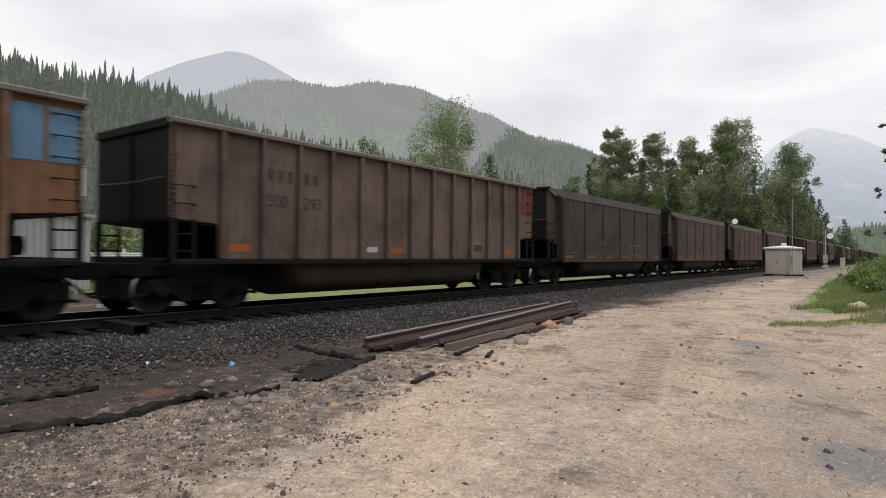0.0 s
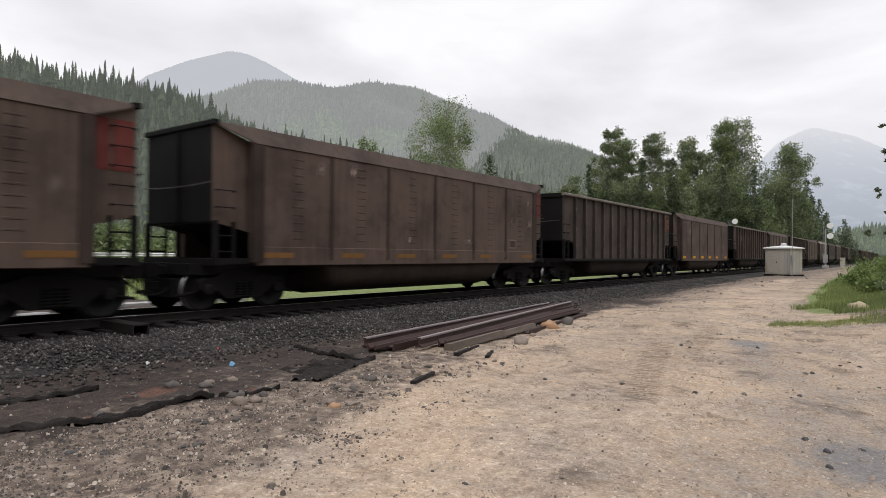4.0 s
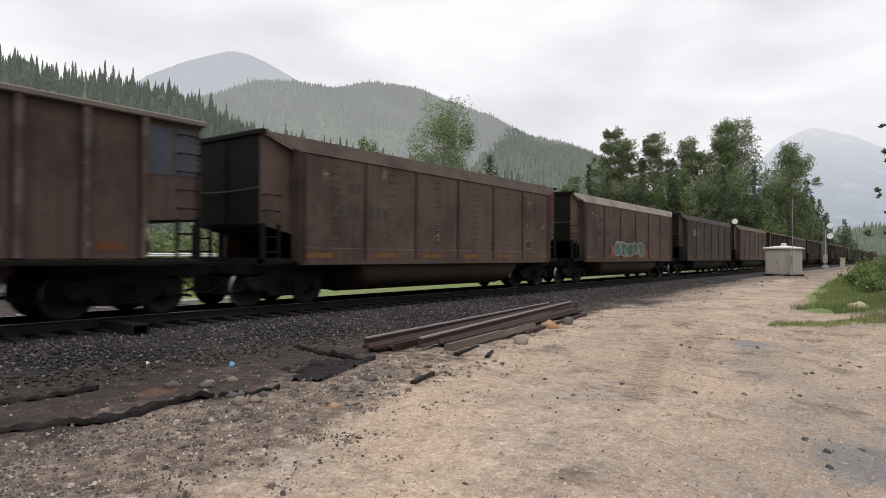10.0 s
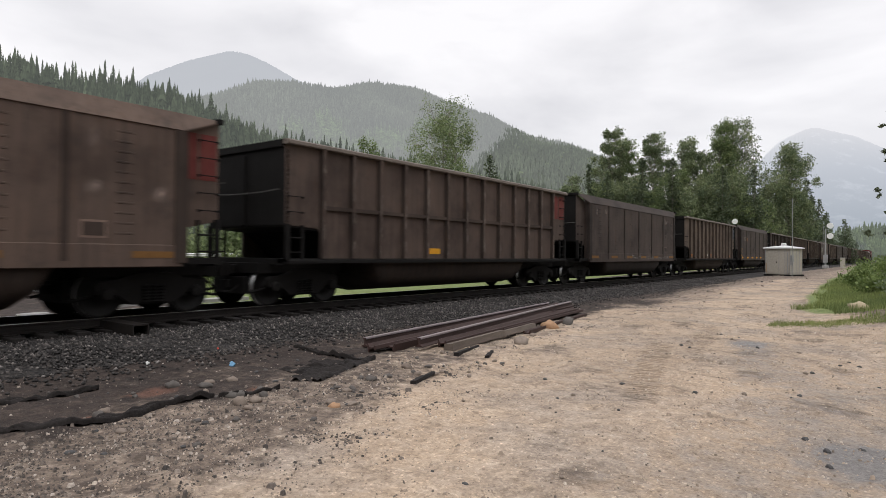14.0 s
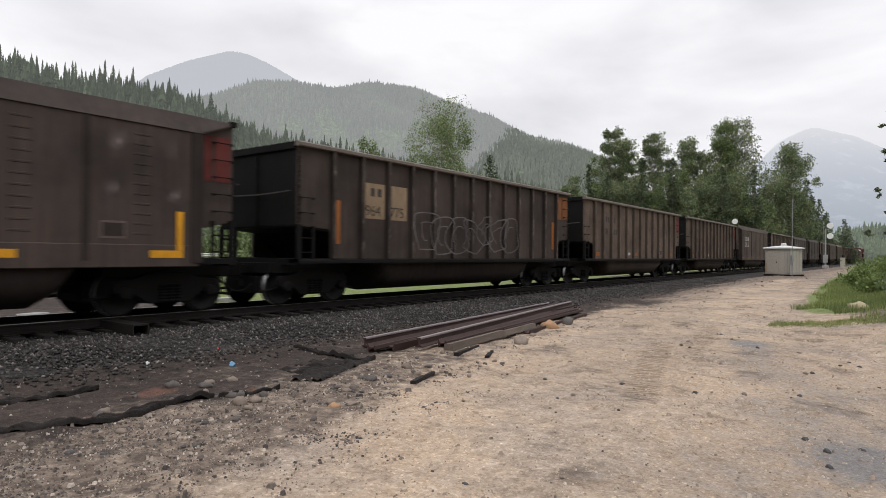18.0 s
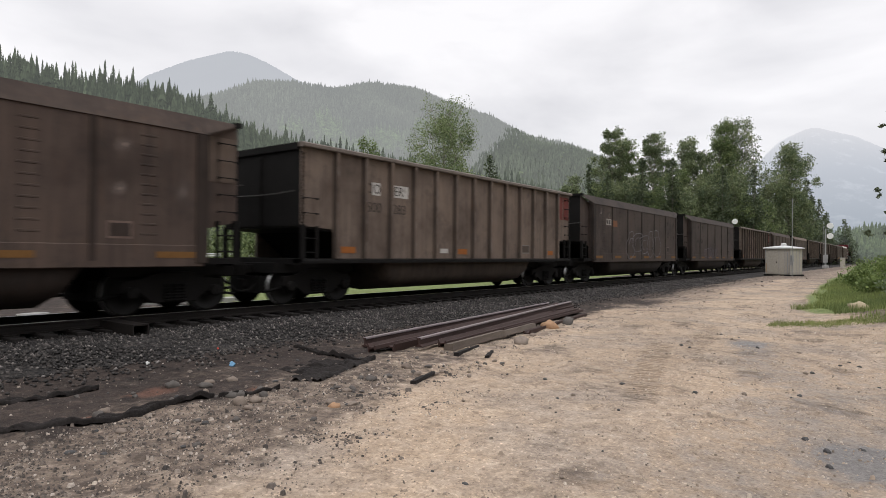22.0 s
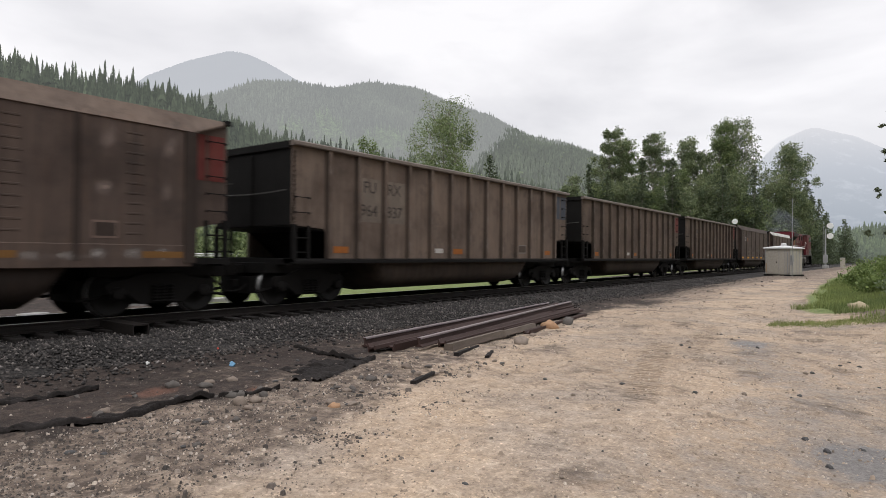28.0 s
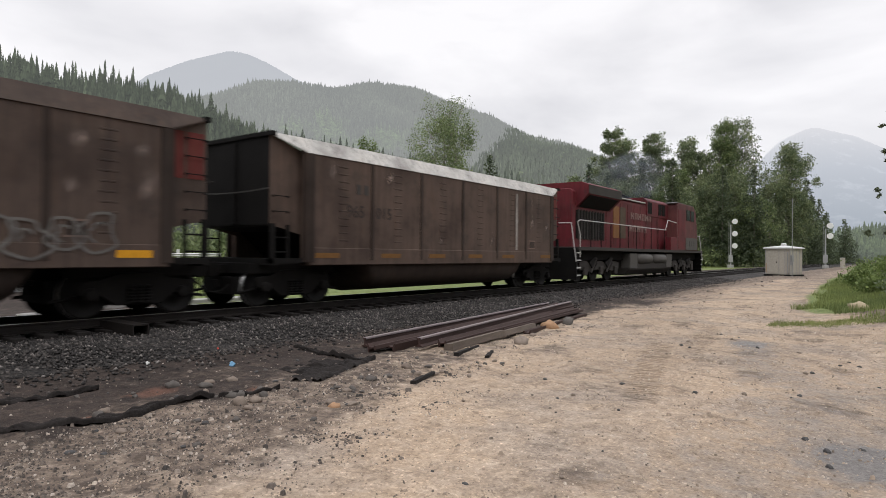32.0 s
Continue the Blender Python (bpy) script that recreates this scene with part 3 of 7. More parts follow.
for i in range(110):
    t = part("tie", TIE, None, track)
    t.matrix_basis = pose(rnd.uniform(-0.06, 0.06), -8 + i * 0.52 + rnd.uniform(-0.03, 0.03), rnd.uniform(-0.012, 0.004), 0, 0, rnd.uniform(-1.2, 1.2))
    for sgn in (-1, 1):
        q = part("tie_plate", PLATE, None, t)
        q.matrix_basis = pose(sgn * 0.754, 0, 0)
fb = bmesh.new()
for i in range(150):
    box(fb, -1.3, 1.3, 49.2 + i * 0.6, 49.42 + i * 0.6, -0.3, -0.178)
tagged(part("far_ties", fb, TIEM, track), kind="stuff")
# the long switch tie whose end stands out of the ballast
st = thing("switch_tie", "hollow dark steel tie end standing out of the ballast", "tie", m=pose(TRACK + 1.45, 5.62, RAIL - 0.13))
tb = bmesh.new()
box(tb, -1.2, 0.55, -0.15, -0.125, -0.14, 0.09)
box(tb, -1.2, 0.55, 0.125, 0.15, -0.14, 0.09)
box(tb, -1.2, 0.55, -0.125, 0.125, 0.065, 0.09)
box(tb, -1.2, 0.55, -0.125, 0.125, -0.14, -0.115)
part("steel_case", tb, TRACKRAIL, st)
part("inner_wall", box(bmesh.new(), -0.3, -0.28, -0.12, 0.12, -0.11, 0.06), SOOT, st)


# ---------------------------------------------------------------- hills and mountains
def at_angle(az, el, d):
    a = radians(az)
    return np.array([math.sin(a) * d, math.cos(a) * d, 1.766 + math.tan(radians(el)) * d])


def ridge(name, prof, d, foot, mat, label, rough=0.03, rows=26, cols=160, seed=0, round_=1.6, sink=0.0, jag=0.0, ease=0.7):
    """A wooded slope that climbs from a foot in the valley to a crest d metres off, and falls away behind. prof: (azimuth, height angle) of the crest."""
    az = np.linspace(prof[0][0], prof[-1][0], cols)
    el = np.interp(az, [p[0] for p in prof], [p[1] for p in prof])
    step = az[1] - az[0]
    soft = np.exp(-0.5 * (np.arange(-40, 41) * step / ease) ** 2)
    el = np.convolve(np.pad(el, 40, mode="edge"), soft / soft.sum(), mode="valid") + jag * np.random.RandomState(seed + 60).normal(0, 1, cols)
    crest = np.tan(np.radians(el)) * d + 1.766 - sink
    u = np.concatenate([np.linspace(0, 1, rows), [1.25, 1.6]])
    A, U = np.meshgrid(np.radians(az), u, indexing="ij")
    R = foot + (d - foot) * U
    climb = np.where(U <= 1, np.sin(np.clip(U, 0, 1) * math.pi / 2) ** round_, 1 - (U - 1) * 0.8)
    Z = crest[:, None] * climb
    Xr, Yr = np.sin(A) * R, np.cos(A) * R
    Z = Z + rough * crest[:, None] * field(Xr, Yr, d * 0.5, seed) * np.clip(U * (1 - U) * 4, 0, 1) - 2
    ni, nj = A.shape
    ii, jj = np.meshgrid(np.arange(ni - 1), np.arange(nj - 1), indexing="ij")
    f = np.stack([ii * nj + jj, (ii + 1) * nj + jj, (ii + 1) * nj + jj + 1, ii * nj + jj + 1], -1).reshape(-1, 4)
    ob = tagged(new(name, raw_mesh(name, np.stack([Xr, Yr, Z], -1).reshape(-1, 3), f, mat, True)), label, "hill", kind="structure")
    return ob, az, u, np.stack([Xr, Yr, Z], -1)


def spruce_template(tiers, seg, seed, droop=0.05):
    """A spruce one unit high: rings of drooping boughs, long and short in turn."""
    r = np.random.RandomState(seed)
    v, f = [], []
    for k in range(tiers):
        low = 0.04 + 0.90 * k / tiers
        top = min(1.0, low + 1.75 / tiers)
        rad = 0.5 * (1 - k / tiers) ** 0.58 * r.uniform(0.7, 1.15)
        b = len(v)
        v.append((r.uniform(-0.012, 0.012), r.uniform(-0.012, 0.012), top))
        for i in range(2 * seg):
            a = 3.1416 * i / seg + k * 0.7 + r.uniform(-0.12, 0.12)
            rr = rad * (r.uniform(0.8, 1.15) if i % 2 else r.uniform(0.4, 0.6))
            v.append((rr * math.cos(a), rr * math.sin(a), low + (0 if i % 2 else droop) + r.uniform(-0.012, 0.012)))
        f += [(b, b + 1 + i, b + 1 + (i + 1) % (2 * seg)) for i in range(2 * seg)]
    return np.array(v), np.array(f)


def leafy_template(seed, n=16):
    """A round leafy crown far off, one unit high, of tilted facets."""
    r = np.random.RandomState(seed)
    d = r.normal(0, 1, (n, 3))
    d /= np.linalg.norm(d, axis=1)[:, None]
    c = d * [0.5, 0.5, 0.46] * r.uniform(0.75, 1.0, (n, 1)) + [0, 0, 0.52]
    t1 = np.cross(d, r.normal(0, 1, (n, 3)))
    t1 /= np.linalg.norm(t1, axis=1)[:, None]
    t2 = np.cross(d, t1)
    v = np.stack([c + 0.34 * t1, c - 0.2 * t1 + 0.3 * t2, c - 0.2 * t1 - 0.3 * t2], 1).reshape(-1, 3)
    return v, np.arange(3 * n).reshape(-1, 3)


def forest(name, grid, az, u, count, height, mat, label, ulo, uhi, seed, tmpl, power=1.0, wide=1.0, leafy=None, spread=1.0):
    """Trees strewn over a ridge. leafy(azimuth, height angle) gives the share of leafy trees at a spot; there they are low and round."""
    r = np.random.RandomState(seed)
    i = r.uniform(0, len(az) - 1.001, count)
    uu = ulo + (uhi - ulo) * r.uniform(0, 1, count) ** power
    j = np.interp(uu, u, np.arange(len(u)))
    i0, j0 = i.astype(int), np.minimum(j.astype(int), len(u) - 2)
    fi, fj = (i - i0)[:, None], (j - j0)[:, None]
    P = (grid[i0, j0] * (1 - fi) + grid[i0 + 1, j0] * fi) * (1 - fj) + (grid[i0, j0 + 1] * (1 - fi) + grid[i0 + 1, j0 + 1] * fi) * fj
    n = len(P)
    far = np.hypot(P[:, 0], P[:, 1])
    share = np.full(n, 0.04) if leafy is None else leafy(np.degrees(np.arctan2(P[:, 0], P[:, 1])), np.degrees(np.arctan2(P[:, 2], far)))
    green = r.uniform(0, 1, n) < share
    h = height * (0.5 + 0.5 * r.uniform(0, 1, n) ** 0.9 + 0.4 * spread * r.uniform(0, 1, n) ** 14)
    h = np.where(green, h * 0.5, h)
    w = h * wide * np.where(green, r.uniform(0.8, 1.2, n), r.uniform(0.24, 0.36, n))
    stand = 0.5 + 0.35 * field(P[:, 0], P[:, 1], far.mean() * 0.3, seed % 20)
    tone = np.clip(0.8 * stand + 0.42 * r.uniform(0, 1, n) ** 1.3 - 0.05, 0, 1)
    turn, lot, vs, fs, tv, gv, base = r.uniform(0, 6.28, n), r.randint(0, len(tmpl), n), [], [], [], [], 0
    for k, tm in enumerate(tmpl + [leafy_template(3)]):
        sel = np.where(green if k == len(tmpl) else (lot == k) & ~green)[0]
        if not len(sel):
            continue
        v, f = scatter(*tm, (P[sel] - [0, 0, 1.0], np.stack([w[sel], w[sel], h[sel]], -1), turn[sel]))
        vs.append(v)
        fs.append(f + base)
        tv.append(np.repeat(tone[sel], len(tm[0])))
        gv.append(np.repeat(share[sel] if leafy else green[sel] * 0.7, len(tm[0])))
        base += len(v)
    me = raw_mesh(name, np.concatenate(vs), np.concatenate(fs), mat)
    for key, val in (("tone", tv), ("leafy", gv)):
        me.attributes.new(key, "FLOAT", "POINT").data.foreach_set("value", np.concatenate(val).astype(np.float32))
    return tagged(new(name, me), label, "forest", kind="stuff")


def clearings(az, el):
    """Young leafy growth in hollows of the middle hill."""
    s = 0.05 + 0.0 * az
    for a, e, wa, we in ((-47.2, 11.0, 1.7, 1.25), (-48.0, 12.1, 0.9, 0.6), (-50.6, 11.0, 1.6, 0.7), (-42.2, 10.4, 2.6, 0.95), (-45.0, 9.6, 6.0, 0.8), (-38.8, 11.2, 1.0, 0.9)):
        s = np.maximum(s, 1.05 - ((az - a) / wa) ** 2 - ((el - e) / we) ** 2 + 0.3 * np.sin(az * 5 + el * 3))
    return np.clip(s, 0.04, 1)


T_FINE = [spruce_template(15, 5, k) for k in (1, 2, 4, 8, 9)]
T_LOW = [spruce_template(7, 4, k) for k in (3, 5, 10)]
T_TINY = [spruce_template(2, 3, k) for k in (6, 7)]
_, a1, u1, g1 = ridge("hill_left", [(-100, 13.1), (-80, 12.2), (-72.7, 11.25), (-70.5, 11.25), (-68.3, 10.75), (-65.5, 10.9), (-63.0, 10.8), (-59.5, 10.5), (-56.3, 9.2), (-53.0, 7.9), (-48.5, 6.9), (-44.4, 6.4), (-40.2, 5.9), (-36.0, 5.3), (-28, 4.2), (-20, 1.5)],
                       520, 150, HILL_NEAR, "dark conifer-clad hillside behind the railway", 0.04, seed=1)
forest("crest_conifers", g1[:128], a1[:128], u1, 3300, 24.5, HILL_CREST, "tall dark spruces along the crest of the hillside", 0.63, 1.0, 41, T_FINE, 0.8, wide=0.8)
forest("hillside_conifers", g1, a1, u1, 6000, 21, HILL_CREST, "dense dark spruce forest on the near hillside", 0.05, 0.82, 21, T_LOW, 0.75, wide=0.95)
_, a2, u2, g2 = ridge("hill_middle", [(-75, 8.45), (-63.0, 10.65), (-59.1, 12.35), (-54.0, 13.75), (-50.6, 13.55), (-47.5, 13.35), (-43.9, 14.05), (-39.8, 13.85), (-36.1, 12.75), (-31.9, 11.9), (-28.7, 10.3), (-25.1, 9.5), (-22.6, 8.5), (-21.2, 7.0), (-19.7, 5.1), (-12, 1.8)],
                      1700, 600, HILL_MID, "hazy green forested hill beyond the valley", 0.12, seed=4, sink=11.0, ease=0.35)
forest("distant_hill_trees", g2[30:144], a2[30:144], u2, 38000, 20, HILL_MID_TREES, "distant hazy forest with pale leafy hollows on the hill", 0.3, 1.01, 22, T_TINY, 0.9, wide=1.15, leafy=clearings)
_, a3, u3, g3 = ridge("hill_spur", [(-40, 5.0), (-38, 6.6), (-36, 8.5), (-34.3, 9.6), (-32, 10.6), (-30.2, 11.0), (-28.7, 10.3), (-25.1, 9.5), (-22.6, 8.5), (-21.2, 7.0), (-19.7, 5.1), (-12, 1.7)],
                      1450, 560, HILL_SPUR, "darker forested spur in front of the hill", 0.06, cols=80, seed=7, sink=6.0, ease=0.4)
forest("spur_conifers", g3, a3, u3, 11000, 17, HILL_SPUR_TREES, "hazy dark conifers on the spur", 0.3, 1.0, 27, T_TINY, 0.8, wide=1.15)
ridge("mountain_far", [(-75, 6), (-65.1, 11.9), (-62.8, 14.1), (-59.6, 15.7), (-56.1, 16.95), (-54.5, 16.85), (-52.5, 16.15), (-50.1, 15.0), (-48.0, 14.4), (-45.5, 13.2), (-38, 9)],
      3600, 2200, MOUNT, "pale blue mountain dome with painted-in haze in the distance", 0.01, cols=520, seed=2, jag=0.02, ease=0.35)
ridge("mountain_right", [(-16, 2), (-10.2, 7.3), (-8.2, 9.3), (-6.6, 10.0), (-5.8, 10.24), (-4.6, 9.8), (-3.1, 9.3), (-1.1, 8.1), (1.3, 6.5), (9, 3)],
      4200, 2600, MOUNT_PALE, "pale mountain with painted-in haze and thin snow streaks", 0.02, cols=360, seed=6, jag=0.015, ease=0.25)
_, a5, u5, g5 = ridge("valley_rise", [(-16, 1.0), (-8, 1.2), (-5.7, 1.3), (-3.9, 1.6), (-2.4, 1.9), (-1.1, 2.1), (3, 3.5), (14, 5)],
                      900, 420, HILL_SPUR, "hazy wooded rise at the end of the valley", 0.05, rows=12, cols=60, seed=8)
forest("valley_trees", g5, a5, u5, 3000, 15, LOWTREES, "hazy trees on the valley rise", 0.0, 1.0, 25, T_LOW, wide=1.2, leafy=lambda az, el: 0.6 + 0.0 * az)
# the rest of the valley, round behind the camera
ridge("hill_behind", [(10, 4), (40, 9), (90, 12), (140, 11), (200, 12), (262, 13.5)], 900, 350, HILL_NEAR, "dark wooded hills closing the valley", 0.1, seed=3)


# ---------------------------------------------------------------- trees
def crown_mesh(name, centres, per, spread, size, mat, seed, slim=0.55):
    """Sprays of small turned leaf blades round each centre."""
    r = np.random.RandomState(seed)
    C = np.repeat(np.asarray(centres), per, 0)
    P = C + r.normal(0, 1, C.shape) * spread * np.array([1, 1, 0.7])
    n = len(P)
    a = r.normal(0, 1, (n, 3))
    a /= np.linalg.norm(a, axis=1)[:, None]
    b = np.cross(a, r.normal(0, 1, (n, 3)))
    b /= np.linalg.norm(b, axis=1)[:, None]
    s = (size * r.uniform(0.6, 1.3, n))[:, None]
    v = np.stack([P - a * s, P - b * s * slim, P + a * s, P + b * s * slim], 1).reshape(-1, 3)
    f = np.arange(4 * n).reshape(-1, 4)
    return raw_mesh(name, v, f, mat)


def broadleaf(x, y, h, width, seed, label, leaf=None, leaves=9000, size=0.2, bare=0.2, group="broadleaf trees", lobes=26, z=None):
    """Trunk, limbs to a couple of dozen leaf masses, and a crown of small blades round them."""
    rnd, r = random.Random(seed), np.random.RandomState(seed)
    z0 = float(ground_z(x, y)) if z is None else z
    t = thing("tree", label, "tree", group, pose(x, y, z0 - 0.1))
    bm = bmesh.new()
    r0, n = h * 0.014, 10
    spine = [Vector((0, 0, 0))]
    for i in range(n):
        p = spine[-1]
        q = p + Vector((rnd.uniform(-0.013, 0.013) * h, rnd.uniform(-0.013, 0.013) * h, h * 0.95 / n))
        tube(bm, p, q, r0 * (1 - i / (n + 0.5)), 8, r0 * (1 - (i + 1) / (n + 0.5)))
        spine.append(q)
    P = []
    for k in range(lobes):
        fr = bare + (1 - bare) * ((k + rnd.uniform(0.1, 0.9)) / lobes) ** 0.9
        wide = width * 0.5 * (0.35 + 0.75 * math.sin(math.pi * (0.12 + 0.83 * (fr - bare) / (1 - bare))))
        a, e = k * 2.4 + rnd.uniform(-0.6, 0.6), rnd.uniform(0.15, 0.88)
        lr = width * rnd.uniform(0.085, 0.18) * (28 / lobes) ** 0.2 * (1.15 - 0.3 * fr)
        base = spine[max(0, min(n - 1, int((fr - 0.1) * n)))]
        c = spine[min(n, int(fr * n + 0.5))] + Vector((math.cos(a) * wide * e, math.sin(a) * wide * e, rnd.uniform(-0.02, 0.02) * h))
        c.z = min(c.z, h - lr * 0.6)
        mid = base.lerp(c, 0.5) + Vector((0, 0, -0.03 * h))
        tube(bm, base, mid, r0 * 0.35 * (1.1 - fr), 5, r0 * 0.22 * (1.1 - fr))
        tube(bm, mid, c, r0 * 0.22 * (1.1 - fr), 5, 0.02)
        m = max(30, int(leaves / 5 / lobes * rnd.uniform(0.6, 1.4)))
        d = r.normal(0, 1, (m, 3))
        d /= np.linalg.norm(d, axis=1)[:, None]
        rad = lr * (0.45 + 0.75 * r.uniform(0, 1, m) ** 0.6) * (1 + 0.35 * np.sin(d[:, 0] * 5 + k) * np.cos(d[:, 1] * 4 + k))
        P.append(np.array(c) + d * rad[:, None] * np.array([1.0, 1.0, 1.25]))
        for q in range(5):
            tip = P[-1][q * 7 % m]
            tube(bm, c, tip, r0 * 0.1, 4, 0.012)
    part("trunk", bm, BARK, t)
    part("crown", crown_mesh("crown", np.concatenate(P), 5, 0.018 * width + 0.07, size, leaf or LEAF, seed), None, t)
    return t


def conifer(x, y, h, width, seed, label, group="conifers", mat=None, z=None, low=0.08, needle=0.2, per=4):
    """A spruce: trunk, whorls of drooping boughs made of many small needle blades."""
    r = np.random.RandomState(seed)
    z0 = float(ground_z(x, y)) if z is None else z
    t = thing("conifer", label, "tree", group, pose(x, y, z0 - 0.1))
    part("trunk", tube(bmesh.new(), (0, 0, 0), (0, 0, h), h * 0.012, 8, 0.02), BARK, t)
    c = []
    tiers = int(h * 2.2)
    for k in range(tiers):
        fr = k / tiers
        zz = h * (low + (1 - low) * fr)
        w = width * 0.5 * (1 - fr) ** 0.75 + 0.15
        for i in range(max(4, int(9 * (1 - fr)) + 3)):
            a = r.uniform(0, 6.28)
            ww = w * r.uniform(0.65, 1.15)
            for s in np.linspace(0.15, 1, max(3, int(ww * 3))):
                c.append((math.cos(a) * ww * s, math.sin(a) * ww * s, zz - 0.25 * ww * s + r.uniform(-0.35, 0.35)))
    part("crown", crown_mesh("crown", c, per, needle * 0.6, needle, mat or NEEDLE, seed), None, t)
    return t


def place(az, d):
    return math.sin(radians(az)) * d, math.cos(radians(az)) * d


def height_at(el, d):
    return math.tan(radians(el)) * d + 1.9


tx, ty = place(-36.7, 85)
lone_tree = broadleaf(tx, ty, height_at(13.7, 85), 12.0, 3, "slender cottonwood with thin pale-green foliage", LEAF_PALE, 26000, 0.12, bare=0.2, lobes=64)
tx, ty = place(-44.1, 95)
broadleaf(tx, ty, height_at(10.5, 95), 5.5, 5, "young bright-green tree top behind the train", BUSHLEAF, 9000, 0.12)
for az, el, d, w, s in ((-21.6, 11.3, 128, 8, 11), (-20.0, 10.4, 134, 8, 12), (-17.7, 10.8, 130, 8.5, 13), (-14.9, 10.2, 128, 9, 14), (-13.1, 11.0, 132, 10, 15),
                        (-11.1, 11.4, 135, 12, 16), (-7.5, 9.1, 138, 10, 17), (-16.2, 7.4, 122, 9, 18), (-24.6, 7.1, 120, 7, 19), (-9.0, 7.0, 130, 10, 20),
                        (-19.0, 7.0, 124, 9, 31), (-13.6, 7.2, 122, 9, 32), (-22.9, 6.6, 126, 8, 33), (-11.6, 6.8, 124, 10, 34), (-7.6, 5.6, 132, 8, 35), (-18.0, 5.6, 118, 8, 36), (-20.8, 6.2, 120, 8, 37), (-15.0, 5.6, 118, 9, 38), (-9.9, 5.0, 120, 9, 39), (-26.5, 5.6, 116, 7, 40)):
    tx, ty = place(az, d)
    big = el > 8.5
    broadleaf(tx, ty, height_at(el, d), w, s, "tall leafy cottonwood in the grove beside the track" if big else "leafy green tree in the grove beside the track", LEAF if s % 3 else LEAF_PALE, 30000 if big else 15000, 0.16, bare=0.12 if big else 0.05, lobes=84 if big else 44)
for az, el, d, w, s in ((-32.5, 9.3, 110, 10, 41), (-23.5, 8.3, 118, 6, 42), (-16.4, 8.6, 118, 8, 43), (-18.9, 8.6, 117, 8, 44), (-6.3, 6.3, 150, 8, 45), (-5.4, 4.6, 165, 8, 46),
                        (-4.9, 3.6, 175, 6, 47), (-3.7, 3.0, 200, 8, 48), (-5.9, 5.0, 155, 8, 49), (-10.0, 7.4, 118, 7, 52), (-12.4, 7.6, 117, 7, 53), (-21.9, 7.4, 117, 7, 54)):
    tx, ty = place(az, d)
    conifer(tx, ty, height_at(el, d), w, s, "dark green spruce beside the railway grove")


# ---------------------------------------------------------------- coal cars
def sheet_poly(bm, pts, x, th):
    prism(bm, pts, x, x + th, "x")


def wheelset_mesh():
    bm = bmesh.new()
    for s in (-1, 1):
        prof = [(s * 0.66, 0.10), (s * 0.66, 0.40), (s * 0.685, 0.492), (s * 0.70, 0.492), (s * 0.705, 0.457), (s * 0.80, 0.452), (s * 0.80, 0.40), (s * 0.765, 0.37), (s * 0.755, 0.17), (s * 0.81, 0.14), (s * 0.81, 0.10)]
        lathe(bm, prof if s > 0 else prof[::-1], 24)
    tube(bm, (-1.0, 0, 0), (1.0, 0, 0), 0.08, 10)
    return bm


SPRING = mesh_of("spring", lathe(bmesh.new(), [(0.29 + k * 0.03, 0.05 if k % 2 else 0.075) for k in range(12)], 8, "z"), SOOT)


def truck(parent, y):
    b = bmesh.new()
    box(b, -1.05, 1.05, -0.22, 0.22, 0.42, 0.72)
    box(b, -0.35, 0.35, -0.35, 0.35, 0.66, 0.80)
    t = part("truck", b, TRUCKM, parent, bevel=0.02)
    t.matrix_basis = pose(0, y, 0)
    for s in (-1, 1):
        f = bmesh.new()
        prism(f, [(-1.12, 0.62), (-1.05, 0.70), (-0.72, 0.71), (-0.35, 0.86), (0.35, 0.86), (0.72, 0.71), (1.05, 0.70), (1.12, 0.62), (1.1, 0.46), (0.7, 0.46), (0.45, 0.24), (-0.45, 0.24), (-0.7, 0.46), (-1.1, 0.46)],
              s * 0.94, s * 1.06, "x")
        part("side_frame", f, TRUCKM, t, bevel=0.015)
        for yy in (-0.16, 0, 0.16):
            g = part("spring", SPRING, None, t)
            g.matrix_basis = pose(s * 1.08, yy, 0)
        for w in (-0.89, 0.89):
            c = bmesh.new()
            lathe(c, [(s * 1.0, 0.13), (s * 1.12, 0.13), (s * 1.15, 0.09), (s * 1.155, 0.02)], 12, "x", (0, w, 0.457))
            part("bearing_cap", c, TRUCKM, t)
    g = bmesh.new()
    box(g, -0.6, 0.6, -1.45, -1.3, 0.3, 0.7)
    box(g, -0.6, 0.6, 1.3, 1.45, 0.3, 0.7)
    box(g, -0.62, 0.62, -0.4, 0.4, 0.22, 0.6)
    box(g, -0.12, 0.12, -1.6, 1.6, 0.45, 0.62)
    box(g, -0.95, 0.95, -1.3, 1.3, 0.78, 1.02)
    for q in (-0.45, 0.45):
        box(g, -0.9, 0.9, q - 0.05, q + 0.05, 0.34, 0.62)
    for x in (-0.85, 0.85):
        tube(g, (x, -1.5, 0.34), (x, -0.5, 0.5), 0.035, 6)
        tube(g, (x, 1.5, 0.34), (x, 0.5, 0.5), 0.035, 6)
    part("brake_rigging", g, SOOT, t)
    for w in (-0.89, 0.89):
        ws = part("wheelset", WHEELSET, None, t)
        ws.matrix_parent_inverse = Matrix.Translation((0, w, 0.457))
        WHEELS.append(ws)


WHEELS = []
WHEELSET = mesh_of("wheelset", wheelset_mesh(), WHEELM)
WHEELSET.materials.append(TREAD)
for f in WHEELSET.polygons:
    f.use_smooth = True
    if all(0.445 < math.hypot(WHEELSET.vertices[i].co.y, WHEELSET.vertices[i].co.z) < 0.465 for i in f.vertices):
        f.material_index, f.use_smooth = 1, True


